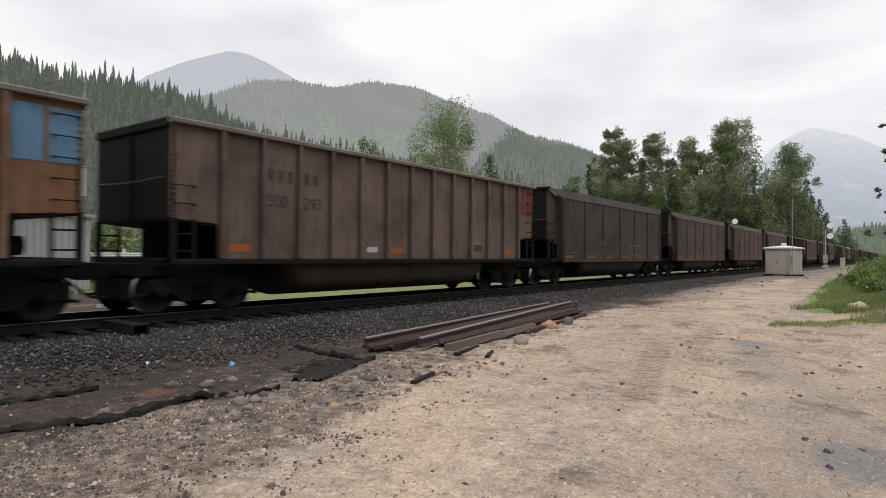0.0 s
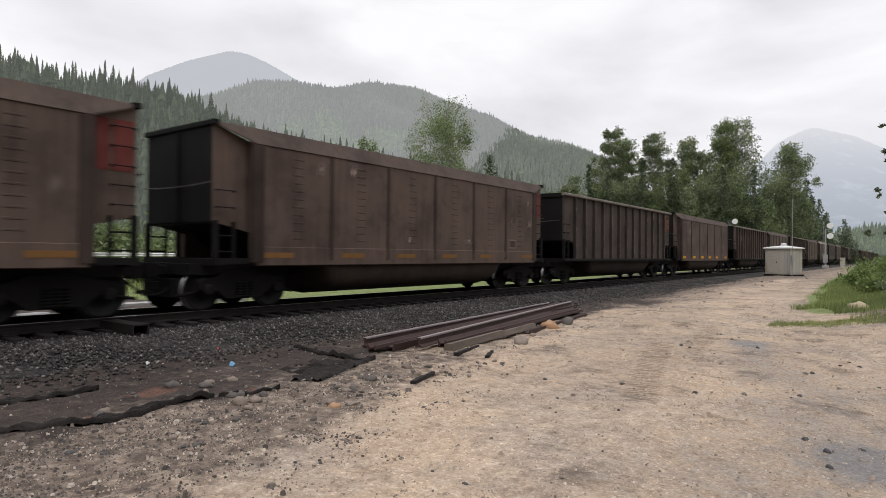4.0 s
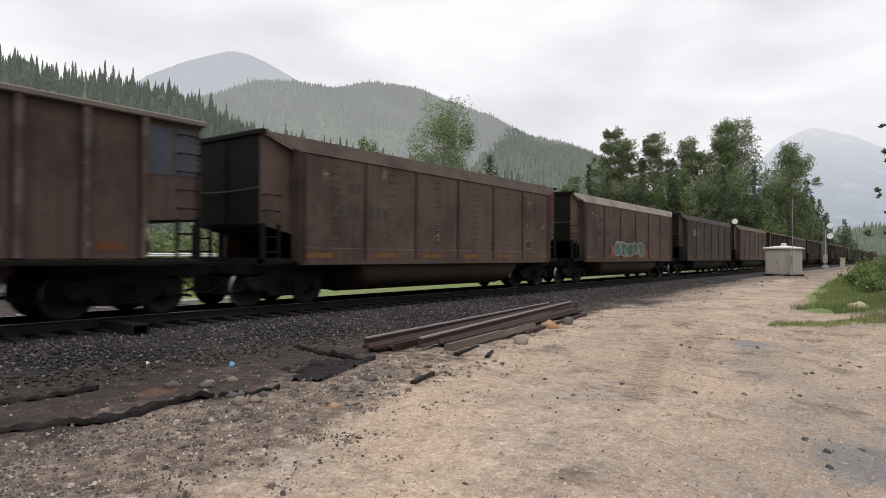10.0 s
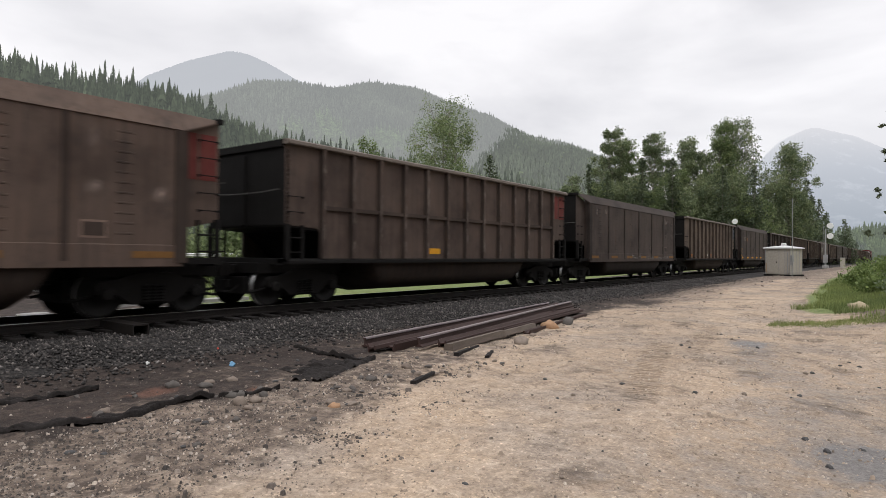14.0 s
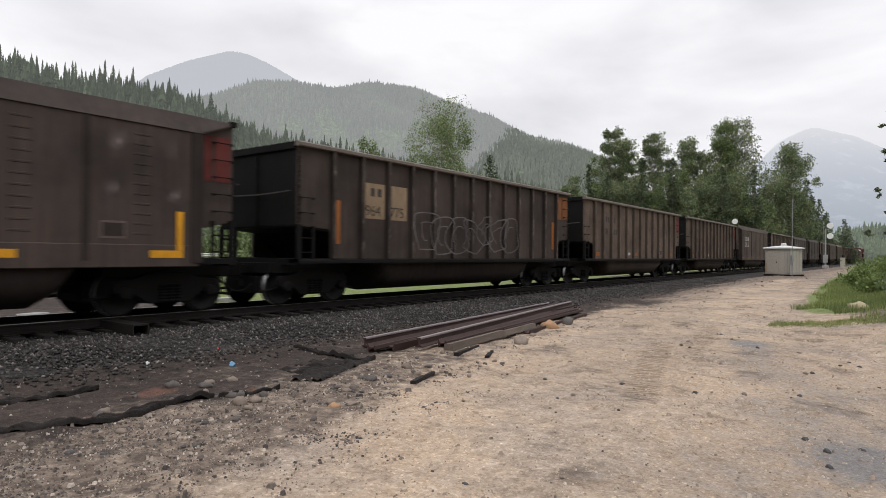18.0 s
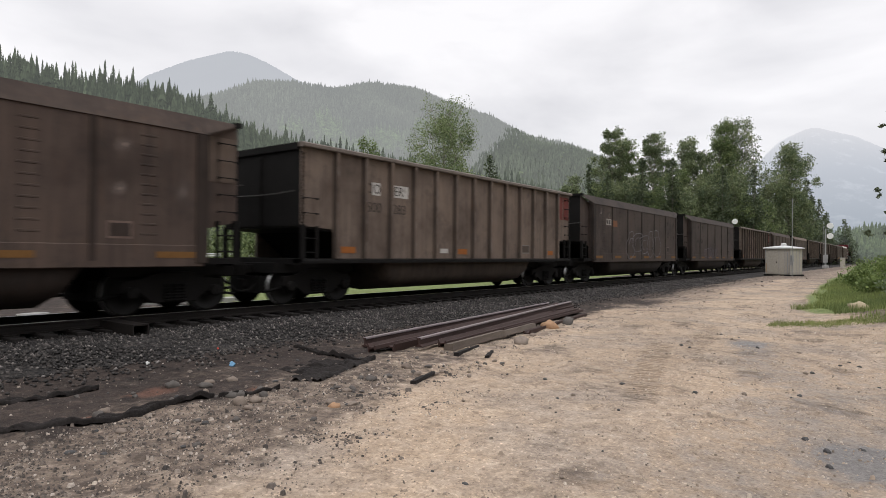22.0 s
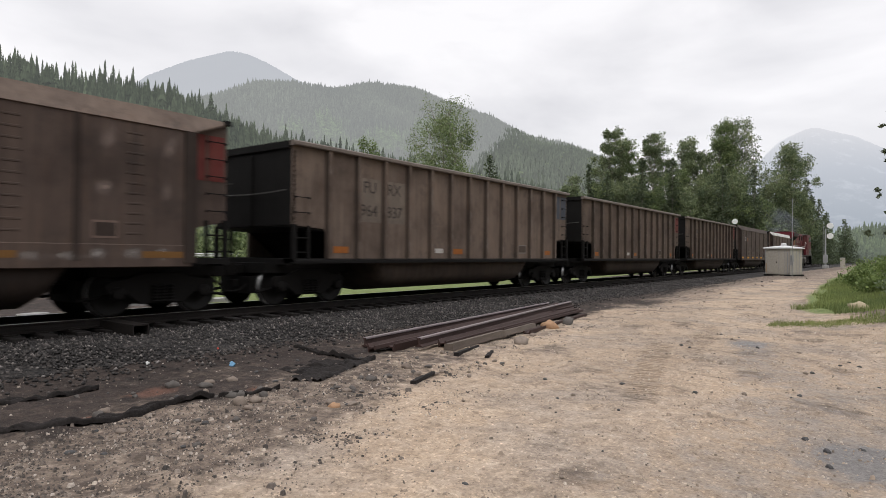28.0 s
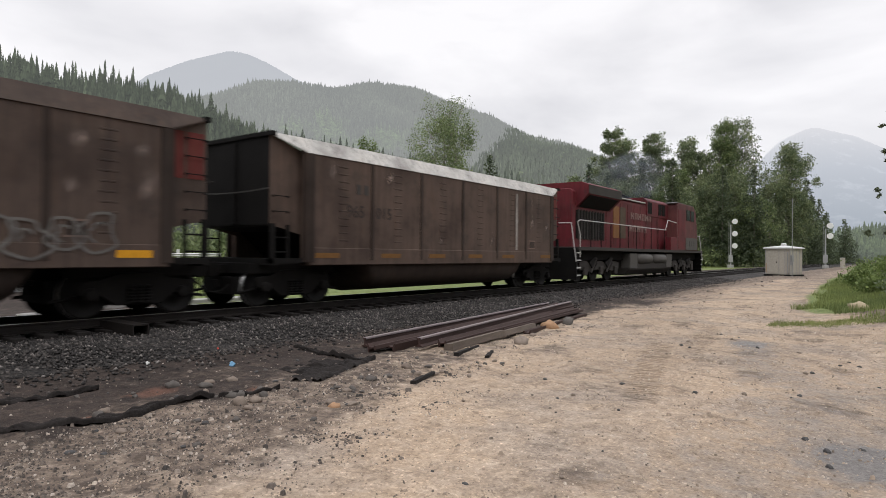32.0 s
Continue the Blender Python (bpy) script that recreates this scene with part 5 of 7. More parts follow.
def bars(car, x, y, z, h, n, colour):
    for k in range(n):
        plate(car, "marking_bar", x, y + k * 0.27, y + k * 0.27 + 0.16, z, z + h, tuple(0.75 * c + 0.03 for c in colour))


def ribbon(pts, w, closed=True):
    """A flat painted stroke along a line of (y, z) points."""
    pts = np.array(pts)
    t = np.roll(pts, -1, 0) - np.roll(pts, 1, 0)
    nrm = np.stack([-t[:, 1], t[:, 0]], -1) / np.maximum(np.linalg.norm(t, axis=1), 1e-6)[:, None]
    a, c = pts + nrm * w / 2, pts - nrm * w / 2
    v = np.concatenate([np.stack([np.zeros(len(pts)), q[:, 0], q[:, 1]], -1) for q in (a, c)])
    m = len(pts)
    f = [(i, (i + 1) % m, m + (i + 1) % m, m + i) for i in range(m if closed else m - 1)]
    return v, f


def graffiti(car, x, y0, y1, z0, z1, n, colour, stroke, seed, fill=None, rim=None):
    """A row of overlapping bubble-shaped strokes, with no readable letters."""
    r = random.Random(seed)
    colour = tuple(0.72 * c for c in colour)
    w = (y1 - y0) / n
    for k in range(n):
        cy, ry, rz = y0 + (k + 0.5) * w, w * r.uniform(0.42, 0.8), (z1 - z0) * r.uniform(0.3, 0.52)
        cz, e = (z0 + z1) / 2 + r.uniform(-0.14, 0.14), r.uniform(0.15, 0.4)
        ph = r.uniform(0, 6.28)
        loop = [(cy + ry * math.copysign(abs(math.cos(a)) ** 0.7, math.cos(a)) * (1 + e * math.sin(3 * a + ph)), cz + rz * math.copysign(abs(math.sin(a)) ** 0.7, math.sin(a)) * (1 + e * 0.6 * math.cos(2 * a + ph)))
                for a in [6.283 * i / 36 for i in range(36)]]
        loop = [(max(y0 - 0.2, min(y1 + 0.2, a)), max(1.08, b)) for a, b in loop]
        if fill:
            v = [(0, a, b) for a, b in loop]
            me = bpy.data.meshes.new("graffiti")
            me.from_pydata(v, [], [tuple(range(36))])
            me.materials.append(FLAKE)
            p = part("graffiti", me, None, car, "", fill)
            p.matrix_basis = pose(x + 0.002 + 0.0006 * k, 0, 0)
        v, f = ribbon(loop, stroke)
        me = raw_mesh("graffiti", v, f, FLAKE)
        p = part("graffiti", me, None, car, "spray-painted stroke", rim or colour)
        p.matrix_basis = pose(x + 0.006 + 0.0006 * k, 0, 0)
        inner = [(cy + (a - cy) * 0.45 + r.uniform(-0.03, 0.03), cz + (b - cz) * 0.5) for a, b in loop[4:4 + r.randint(14, 24)]]
        inner = [(a, max(1.1, b)) for a, b in inner]
        v, f = ribbon(inner, stroke * 0.8, False)
        p = part("graffiti", raw_mesh("graffiti", v, f, FLAKE), None, car, "", colour)
        p.matrix_basis = pose(x + 0.01 + 0.0006 * k, 0, 0)


INK, CHALK, GHOST = (0.05, 0.042, 0.037), (0.36, 0.33, 0.30), (0.2, 0.165, 0.14)
RX, PX = 1.524, 1.576
for num, a, c in ((0, "500", "293"), (19, "500", ""), (20, "500", ""), (30, "500", ""), (25, "500", "")):
    bars(TRAIN[num], RX, 2.3, 2.88, 0.27, 3, INK)
    bars(TRAIN[num], RX, 3.33, 2.88, 0.27, 2, INK)
    lettering(TRAIN[num], a, RX, 2.27, 2.3, 0.4, INK)
    if c:
        lettering(TRAIN[num], c, RX, 3.3, 2.3, 0.4, INK)
    else:
        bars(TRAIN[num], RX, 3.33, 2.3, 0.27, 3, INK)
lettering(TRAIN[28], "FU", RX, 2.36, 2.88, 0.44, INK)
lettering(TRAIN[28], "RX", RX, 3.3, 2.88, 0.44, INK)
lettering(TRAIN[28], "964", RX, 2.26, 2.26, 0.44, INK)
lettering(TRAIN[28], "837", RX, 3.28, 2.26, 0.44, INK)
for y0, y1 in ((2.22, 3.06), (3.24, 4.06)):
    plate(TRAIN[28], "number_panel", 1.5212, y0, y1, 2.1, 3.26, (0.17, 0.14, 0.115))
for y0, s in ((2.45, "O"), (3.3, "ER")):
    plate(TRAIN[22], "number_panel", 1.522, y0, y0 + 0.32 * len(s), 2.84, 3.18, WHITE)
    lettering(TRAIN[22], s, 1.526, y0 + 0.03, 2.89, 0.36, INK)
lettering(TRAIN[22], "C", RX, 2.2, 2.89, 0.36, INK)
lettering(TRAIN[22], "500", RX, 2.25, 2.38, 0.38, INK)
lettering(TRAIN[22], "283", RX, 3.28, 2.38, 0.38, INK)
for y0, y1 in ((2.25, 3.06), (3.25, 4.0)):
    plate(TRAIN[18], "number_panel", 1.522, y0, y1, 2.2, 3.15, (0.30, 0.22, 0.14))
bars(TRAIN[18], 1.526, 2.5, 2.8, 0.22, 2, INK)
lettering(TRAIN[18], "964", 1.526, 2.3, 2.28, 0.4, INK)
lettering(TRAIN[18], "775", 1.526, 3.28, 2.28, 0.4, INK)
plate(TRAIN[18], "warning_strip", RX, 1.22, 1.4, 1.5, 2.6, ORANGE)
plate(TRAIN[18], "warning_strip", RX, 13.1, 13.28, 1.5, 2.6, ORANGE)
graffiti(TRAIN[18], 1.642, 4.4, 10.0, 1.3, 2.6, 7, (0.2, 0.19, 0.19), 0.035, 6)
for k, (a, c, ink) in {32: ("965", "015", INK), 11: ("965", "", INK), 24: ("964", "036", INK), 6: ("965", "33", GHOST), 27: ("965", "", INK), 13: ("965", "237", GHOST), 8: ("", "", GHOST), 3: ("", "", INK), 2: ("", "", INK), 10: ("", "", INK)}.items():
    bars(TRAIN[k], PX, 2.55, 2.8, 0.26, 2, ink)
    for s, yy in ((a, 2.2), (c, 3.28)):
        if s:
            lettering(TRAIN[k], s, PX, yy, 2.2, 0.44, ink)
        else:
            bars(TRAIN[k], PX, yy + 0.03, 2.2, 0.3, 3, ink)
for y0, y1 in ((2.3, 3.06), (3.24, 4.0)):
    for z0, z1 in ((2.72, 3.06), (2.2, 2.58)):
        plate(TRAIN[21], "number_panel", PX - 0.003, y0, y1, z0, z1, (0.42, 0.40, 0.36))
bars(TRAIN[21], PX + 0.003, 2.4, 2.78, 0.24, 2, INK)
lettering(TRAIN[21], "964", PX + 0.003, 2.33, 2.26, 0.38, INK)
lettering(TRAIN[21], "607", PX + 0.003, 3.27, 2.26, 0.38, INK)
for k in (12, 17, 23, 31):
    plate(TRAIN[k], "number_panel", PX - 0.003, 2.4, 3.0, 2.74, 3.04, CHALK if k != 17 else GHOST)
    bars(TRAIN[k], PX + 0.003, 2.46, 2.79, 0.2, 2, INK)
    plate(TRAIN[k], "number_panel", PX - 0.003, 3.26, 3.8, 2.7, 3.0, (0.22, 0.10, 0.05))
plate(TRAIN[7], "number_panel", RX, 2.35, 3.05, 2.72, 3.0, CHALK)
plate(TRAIN[7], "number_panel", RX, 3.28, 3.85, 2.72, 3.0, CHALK)
bars(TRAIN[7], 1.529, 2.45, 2.77, 0.18, 2, INK)
bars(TRAIN[7], 1.529, 3.35, 2.77, 0.18, 2, INK)
for yy in (1.15, 13.17):
    plate(TRAIN[17], "warning_strip", 1.589, yy, yy + 0.14, 1.292, 2.05, YELLOW)
graffiti(TRAIN[23], 1.603, 5.1, 10.3, 1.12, 2.6, 5, (0.22, 0.21, 0.22), 0.04, 3)
graffiti(TRAIN[24], 1.603, 4.2, 8.2, 1.12, 2.0, 5, (0.15, 0.13, 0.16), 0.035, 4)
graffiti(TRAIN[27], 1.603, 3.3, 6.4, 1.12, 2.2, 5, (0.2, 0.18, 0.17), 0.05, 5)
graffiti(TRAIN[11], 1.603, 4.4, 8.6, 1.12, 2.05, 5, (0.04, 0.06, 0.06), 0.05, 7, (0.10, 0.16, 0.145), (0.36, 0.33, 0.27))
for yy, zz in ((4.05, 1.62), (4.1, 1.2), (8.85, 1.6), (8.9, 1.2)):
    graffiti(TRAIN[11], 1.61, yy - 0.2, yy + 0.2, zz - 0.2, zz + 0.2, 1, (0.3, 0.1, 0.09), 0.04, int(zz * 100), (0.26, 0.09, 0.08))
graffiti(TRAIN[31], 1.603, 3.4, 5.1, 1.35, 2.05, 2, (0.17, 0.14, 0.11), 0.07, 9)
graffiti(TRAIN[31], 1.603, 5.6, 6.9, 1.3, 1.7, 3, (0.17, 0.14, 0.12), 0.05, 10)
graffiti(TRAIN[31], 1.603, 7.7, 9.2, 1.2, 2.0, 2, (0.19, 0.17, 0.15), 0.07, 12)
graffiti(TRAIN[31], 1.603, 10.4, 12.6, 1.2, 1.9, 4, (0.19, 0.18, 0.17), 0.05, 13)
graffiti(TRAIN[1], 1.603, 4.4, 6.6, 1.2, 2.0, 3, (0.10, 0.07, 0.05), 0.08, 15)
graffiti(TRAIN[1], 1.603, 8.4, 10.2, 1.15, 1.9, 3, (0.15, 0.125, 0.115), 0.08, 16)
plate(TRAIN[32], "ladder_strip", 1.604, 10.7, 10.82, 1.45, 3.5, CHALK, "pale chalky ladder strip")
r = random.Random(8)
for k in (27, 15):
    for i in range(14):
        plate(TRAIN[k], "paint_smear", 1.5885, 5.6 + i * 0.55, 5.6 + i * 0.55 + r.choice((0.4, 0.6, 0.7)), 1.08, 1.08 + r.choice((0.2, 0.28)), (0.34, 0.31, 0.29), "", SMEAR)
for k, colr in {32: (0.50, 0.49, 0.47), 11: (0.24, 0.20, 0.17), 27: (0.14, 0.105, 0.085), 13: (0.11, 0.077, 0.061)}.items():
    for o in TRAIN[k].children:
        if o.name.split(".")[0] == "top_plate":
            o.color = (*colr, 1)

# ---------------------------------------------------------------- locomotive
LOCO_RED = paint_mat("weathered_red_paint", 0.4, 0.6)
LOCO_FADED = paint_mat("faded_red_paint", 0.5, 0.65)
LOCO_GREY = plain("dusty_grey_steel", (0.035, 0.03, 0.027), 0.7, 0.0, 0.3, 5)
LOCO_PALE = plain("pale_grey_steel", (0.07, 0.065, 0.06), 0.6, 0.0, 0.25, 5)
LOCO_WHITE = plain("white_safety_paint", (0.46, 0.45, 0.44), 0.5, 0.0, 0.1, 5)
DARKWIN = plain("dark_window_glass", (0.012, 0.013, 0.015), 0.12, 0.0, 0.1, 2, 0.0, 0.001, None, 0.5)
GOLD = plain("faded_gold_paint", (0.2, 0.085, 0.025), 0.6, 0.0, 0.35, 4)
OLIVE = plain("faded_olive_paint", (0.075, 0.055, 0.035), 0.7, 0.0, 0.4, 4)
CREAM = plain("cream_lettering_paint", (0.2, 0.13, 0.12), 0.6, 0.0, 0.25, 4)
loco = thing("locomotive", "weathered red diesel locomotive pushing at the rear of the train", "locomotive")
hood = part("hood", prism(bmesh.new(), [(-0.95, 1.65), (0.95, 1.65), (0.95, 4.18), (0.8, 4.32), (-0.8, 4.32), (-0.95, 4.18)], 1.5, 15.4, "y"), LOCO_RED, loco, bevel=0.02)
rad = part("radiator_wing", prism(bmesh.new(), [(-0.95, 3.5), (-1.55, 4.08), (-1.55, 4.5), (-1.2, 4.64), (1.2, 4.64), (1.55, 4.5), (1.55, 4.08), (0.95, 3.5)], 1.9, 5.95, "y"), LOCO_RED, loco, "flared radiator housing")
for s in (-1, 1):
    b = bmesh.new()
    prism(b, [(s * 1.553, 4.09), (s * 1.57, 4.09), (s * 1.57, 4.49), (s * 1.553, 4.49)], 1.92, 5.95, "y")
    part("wing_side", b, LOCO_GREY, rad, "dusty grey-brown side band")
    b = bmesh.new()
    prism(b, [(s * 0.99, 3.52), (s * 1.0, 3.5), (s * 1.535, 4.01), (s * 1.52, 4.03)], 2.1, 5.6, "y")
    part("intake_screen", b, SOOT, rad, "black intake screen")
    for k in range(10):
        b = bmesh.new()
        box(b, *sorted((s * 0.952, s * 0.985)), 1.85 + k * 0.33, 2.03 + k * 0.33, 2.05, 3.35)
        part("louvre", b, SOOT, hood)
        b = bmesh.new()
        box(b, *sorted((s * 0.952, s * 1.0)), 2.05 + k * 0.33, 2.15 + k * 0.33, 2.0, 3.4)
        part("louvre_bar", b, LOCO_GREY, hood)
    for k in range(9):
        b = bmesh.new()
        box(b, *sorted((s * 0.952, s * 0.972)), 5.4 + k * 1.0, 5.44 + k * 1.0, 1.8, 4.05)
        part("door_seam", b, LOCO_FADED, hood)
    b = bmesh.new()
    box(b, *sorted((s * 0.956, s * 0.976)), 6.35, 7.15, 2.2, 3.85)
    part("gold_emblem", b, GOLD, hood, "faded golden emblem shape")
    b = bmesh.new()
    box(b, *sorted((s * 0.956, s * 0.976)), 7.3, 8.1, 2.2, 3.85)
    part("olive_emblem", b, OLIVE, hood, "faded olive emblem shape")
    for row, (z, n, y0) in enumerate(((3.3, 6, 8.9), (2.62, 5, 8.7))):
        for k in range(n):
            b = bmesh.new()
            yy = y0 + k * 0.58
            box(b, *sorted((s * 0.956, s * 0.982)), yy, yy + 0.12, z, z + 0.36)
            box(b, *sorted((s * 0.956, s * 0.982)), yy + 0.3, yy + 0.42, z, z + 0.36)
            box(b, *sorted((s * 0.956, s * 0.982)), yy + 0.12, yy + 0.3, z + (0.3 if k % 2 else 0.14), z + (0.36 if k % 2 else 0.24))
            part("letter_bar", b, CREAM, hood)
    b = bmesh.new()
    box(b, *sorted((s * 0.7, s * 1.0)), 6.2, 11.2, 4.3, 4.36)
    part("roof_walk", b, LOCO_WHITE, hood, "whitish edge strip on the roof")
aux = part("equipment_box", prism(bmesh.new(), [(-1.0, 3.6), (1.0, 3.6), (1.0, 4.5), (0.8, 4.68), (-0.8, 4.68), (-1.0, 4.5)], 11.4, 15.5, "y"), LOCO_RED, loco, "raised equipment housing with dark vents", bevel=0.02)
for s in (-1, 1):
    for y0, y1 in ((11.6, 12.3), (13.5, 14.1), (14.2, 14.8)):
        b = bmesh.new()
        box(b, *sorted((s * 1.003, s * 1.02)), y0, y1, 3.75, 4.42)
        part("vent", b, SOOT, aux)
part("exhaust_stack", box(bmesh.new(), -0.3, 0.3, 8.6, 9.6, 4.32, 4.6), SOOT, loco, bevel=0.03)
part("roof_vent", box(bmesh.new(), -0.5, 0.5, 4.6, 5.4, 4.64, 4.78), SOOT, loco, bevel=0.03)
cab = part("cab", prism(bmesh.new(), [(15.5, 1.65), (15.5, 4.5), (15.8, 4.66), (19.2, 4.62), (19.75, 4.3), (20.1, 3.3), (20.1, 1.65)], -1.55, 1.55, "x"), LOCO_FADED, loco, bevel=0.03)
part("cab_roof", prism(bmesh.new(), [(15.4, 4.62), (15.75, 4.7), (19.3, 4.66), (19.85, 4.36), (19.85, 4.3), (19.25, 4.6), (15.8, 4.64)], -1.5, 1.5, "x"), LOCO_PALE, cab, "pale worn roof")
nose = part("nose", prism(bmesh.new(), [(20.1, 1.65), (20.1, 3.28), (21.2, 3.12), (21.6, 2.8), (21.65, 1.65)], -1.2, 1.2, "x"), LOCO_FADED, loco, bevel=0.03)
for s in (-1, 1):
    for y0, y1 in ((17.5, 18.3), (18.5, 19.3)):
        b = bmesh.new()
        box(b, *sorted((s * 1.553, s * 1.575)), y0, y1, 3.62, 4.3)
        part("cab_window", b, DARKWIN, cab)
    b = bmesh.new()
    box(b, *sorted((s * 1.553, s * 1.57)), 15.7, 17.2, 1.75, 4.25)
    part("cab_door", b, LOCO_RED, cab, "dark red recessed door area")
    b = bmesh.new()
    box(b, *sorted((s * 1.553, s * 1.575)), 17.4, 20.0, 1.7, 2.5)
    part("skirt_panel", b, LOCO_PALE, cab)
    for k in range(4):
        b = bmesh.new()
        box(b, *sorted((s * 1.576, s * 1.586)), 17.6 + k * 0.55, 17.95 + k * 0.55, 1.95, 2.3)
        part("number_bar", b, LOCO_PALE, cab)
    b = bmesh.new()
    box(b, *sorted((s * 1.22, s * 1.55)), 14.2, 15.5, 1.65, 2.45)
    part("side_box", b, LOCO_RED, loco, bevel=0.02)
deck = part("deck", box(bmesh.new(), -1.55, 1.55, 0.9, 21.6, 1.5, 1.66), LOCO_GREY, loco, "dusty walkway deck", bevel=0.01)
part("underframe", box(bmesh.new(), -1.1, 1.1, 1.0, 21.4, 1.05, 1.5), SOOT, loco)
tank = part("fuel_tank", prism(bmesh.new(), [(-1.45, 1.25), (-1.45, 0.55), (-1.1, 0.25), (1.1, 0.25), (1.45, 0.55), (1.45, 1.25)], 7.4, 14.6, "y"), LOCO_GREY, loco, bevel=0.04)
for s in (-1, 1):
    for y0, y1 in ((8.6, 10.9), (11.2, 13.4)):
        b = bmesh.new()
        lathe(b, [(y0, 0.05), (y0 + 0.05, 0.2), (y0 + 0.2, 0.3), (y1 - 0.2, 0.3), (y1 - 0.05, 0.2), (y1, 0.05)], 16, "y", (s * 1.32, 0, 1.12))
        part("air_reservoir", b, LOCO_PALE, tank, "pale grey air reservoir", smooth=True)
    for y0 in (7.38, 13.5):
        b = bmesh.new()
        box(b, *sorted((s * 1.0, s * 1.5)), y0, y0 + 1.1, 0.6, 1.4)
        part("tank_end_box", b, LOCO_PALE, tank, bevel=0.03)
    rail_pts = [(1.15, 1.2), (1.15, 2.2), (0.85, 2.75), (1.1, 2.84), (13.3, 2.84), (13.75, 3.45), (16.9, 3.3)]
    b = bmesh.new()
    for p, q in zip(rail_pts, rail_pts[1:]):
        tube(b, (s * 1.5, *p), (s * 1.5, *q), 0.024, 6)
    part("handrail", b, LOCO_WHITE, loco, "white tubular handrail")
    for k in range(10):
        part("stanchion", tube(bmesh.new(), (s * 1.5, 2.3 + k * 1.2, 1.62), (s * 1.5, 2.3 + k * 1.2, 2.84), 0.02, 5), SOOT, loco)
    for y0, q in ((0.95, 1), (21.45, -1)):
        for k in range(4):
            b = bmesh.new()
            z = 0.38 + k * 0.33
            box(b, *sorted((s * 1.0, s * 1.52)), y0 - 0.18, y0 + 0.18, z, z + 0.04)
            st = part("step", b, SOOT, loco)
            b = bmesh.new()
            box(b, *sorted((s * 1.522, s * 1.54)), y0 - 0.2, y0 + 0.2, z - 0.01, z + 0.05)
            part("step_edge", b, LOCO_WHITE, st)
        part("corner_rail", tube(bmesh.new(), (s * 1.52, y0 - q * 0.25, 1.0), (s * 1.3, y0 - q * 0.3, 2.7), 0.025, 6), LOCO_WHITE, loco)
        part("corner_rail", tube(bmesh.new(), (s * 1.3, y0 - q * 0.3, 2.7), (s * 0.7, y0 - q * 0.3, 2.7), 0.025, 6), LOCO_WHITE, loco)
for y0, q in ((0.75, 1), (21.6, -1)):
    b = bmesh.new()
    prism(b, [(y0, 0.2), (y0 + q * 0.12, 0.2), (y0 + q * 0.2, 1.6), (y0, 1.6)], -1.5, 1.5, "x")
    part("pilot", b, SOOT, loco, "black end plate")
    b = bmesh.new()
    box(b, -0.12, 0.12, *sorted((y0, y0 - q * 0.7)), 0.78, 1.0)
    part("coupler", b, TRUCKM, loco, bevel=0.02)
LWHEEL = bmesh.new()
for s in (-1, 1):
    pr = [(s * 0.66, 0.1), (s * 0.66, 0.46), (s * 0.69, 0.56), (s * 0.705, 0.53), (s * 0.80, 0.525), (s * 0.80, 0.44), (s * 0.76, 0.2), (s * 0.8, 0.1)]
    lathe(LWHEEL, pr if s > 0 else pr[::-1], 24)
tube(LWHEEL, (-0.9, 0, 0), (0.9, 0, 0), 0.1, 10)
LWHEEL = mesh_of("wheelset", LWHEEL, WHEELM)
for yc in (4.2, 18.2):
    b = bmesh.new()
    box(b, -1.0, 1.0, -0.3, 0.3, 0.6, 1.0)
    t = part("bogie", b, TRUCKM, loco)
    t.matrix_basis = pose(0, yc, 0)
    for s in (-1, 1):
        b = bmesh.new()
        prism(b, [(-2.4, 0.62), (-2.4, 0.95), (-1.6, 1.02), (-1.2, 0.84), (-0.6, 0.84), (-0.3, 1.0), (0.3, 1.0), (0.6, 0.84), (1.2, 0.84), (1.6, 1.02), (2.4, 0.95), (2.4, 0.62), (1.5, 0.5), (0.9, 0.62), (-0.9, 0.62), (-1.5, 0.5)], s * 1.02, s * 1.18, "x")
        part("side_frame", b, LOCO_GREY, t, "dusty cast side frame", bevel=0.02)
        for w in (-1.85, 0, 1.85):
            b = bmesh.new()
            box(b, *sorted((s * 1.16, s * 1.27)), w - 0.2, w + 0.2, 0.35, 0.75)
            part("journal_box", b, LOCO_GREY, t, bevel=0.03)
        for w in (-0.95, 0.95):
            part("shock_strut", tube(bmesh.new(), (s * 1.22, w - 0.3, 0.45), (s * 1.22, w + 0.35, 1.15), 0.06, 8), LOCO_GREY, t)
            b = bmesh.new()
            prism(b, [(w - 0.5, 0.95), (w + 0.2, 1.2), (w + 0.45, 0.9), (w, 0.55)], *sorted((s * 1.19, s * 1.25)), "x")
            part("brake_bracket", b, TRUCKM, t, bevel=0.015)
    for w in (-1.85, 0, 1.85):
        ws = part("wheelset", LWHEEL, None, t)
        ws.matrix_parent_inverse = Matrix.Translation((0, w, 0.53))
        WHEELS.append(ws)

for o in loco.children_recursive:
    if o.data.materials[0] == LOCO_RED:
        o.color = (0.115, 0.014, 0.02, 1)
    elif o.data.materials[0] == LOCO_FADED:
        o.color = (0.11, 0.036, 0.036, 1)

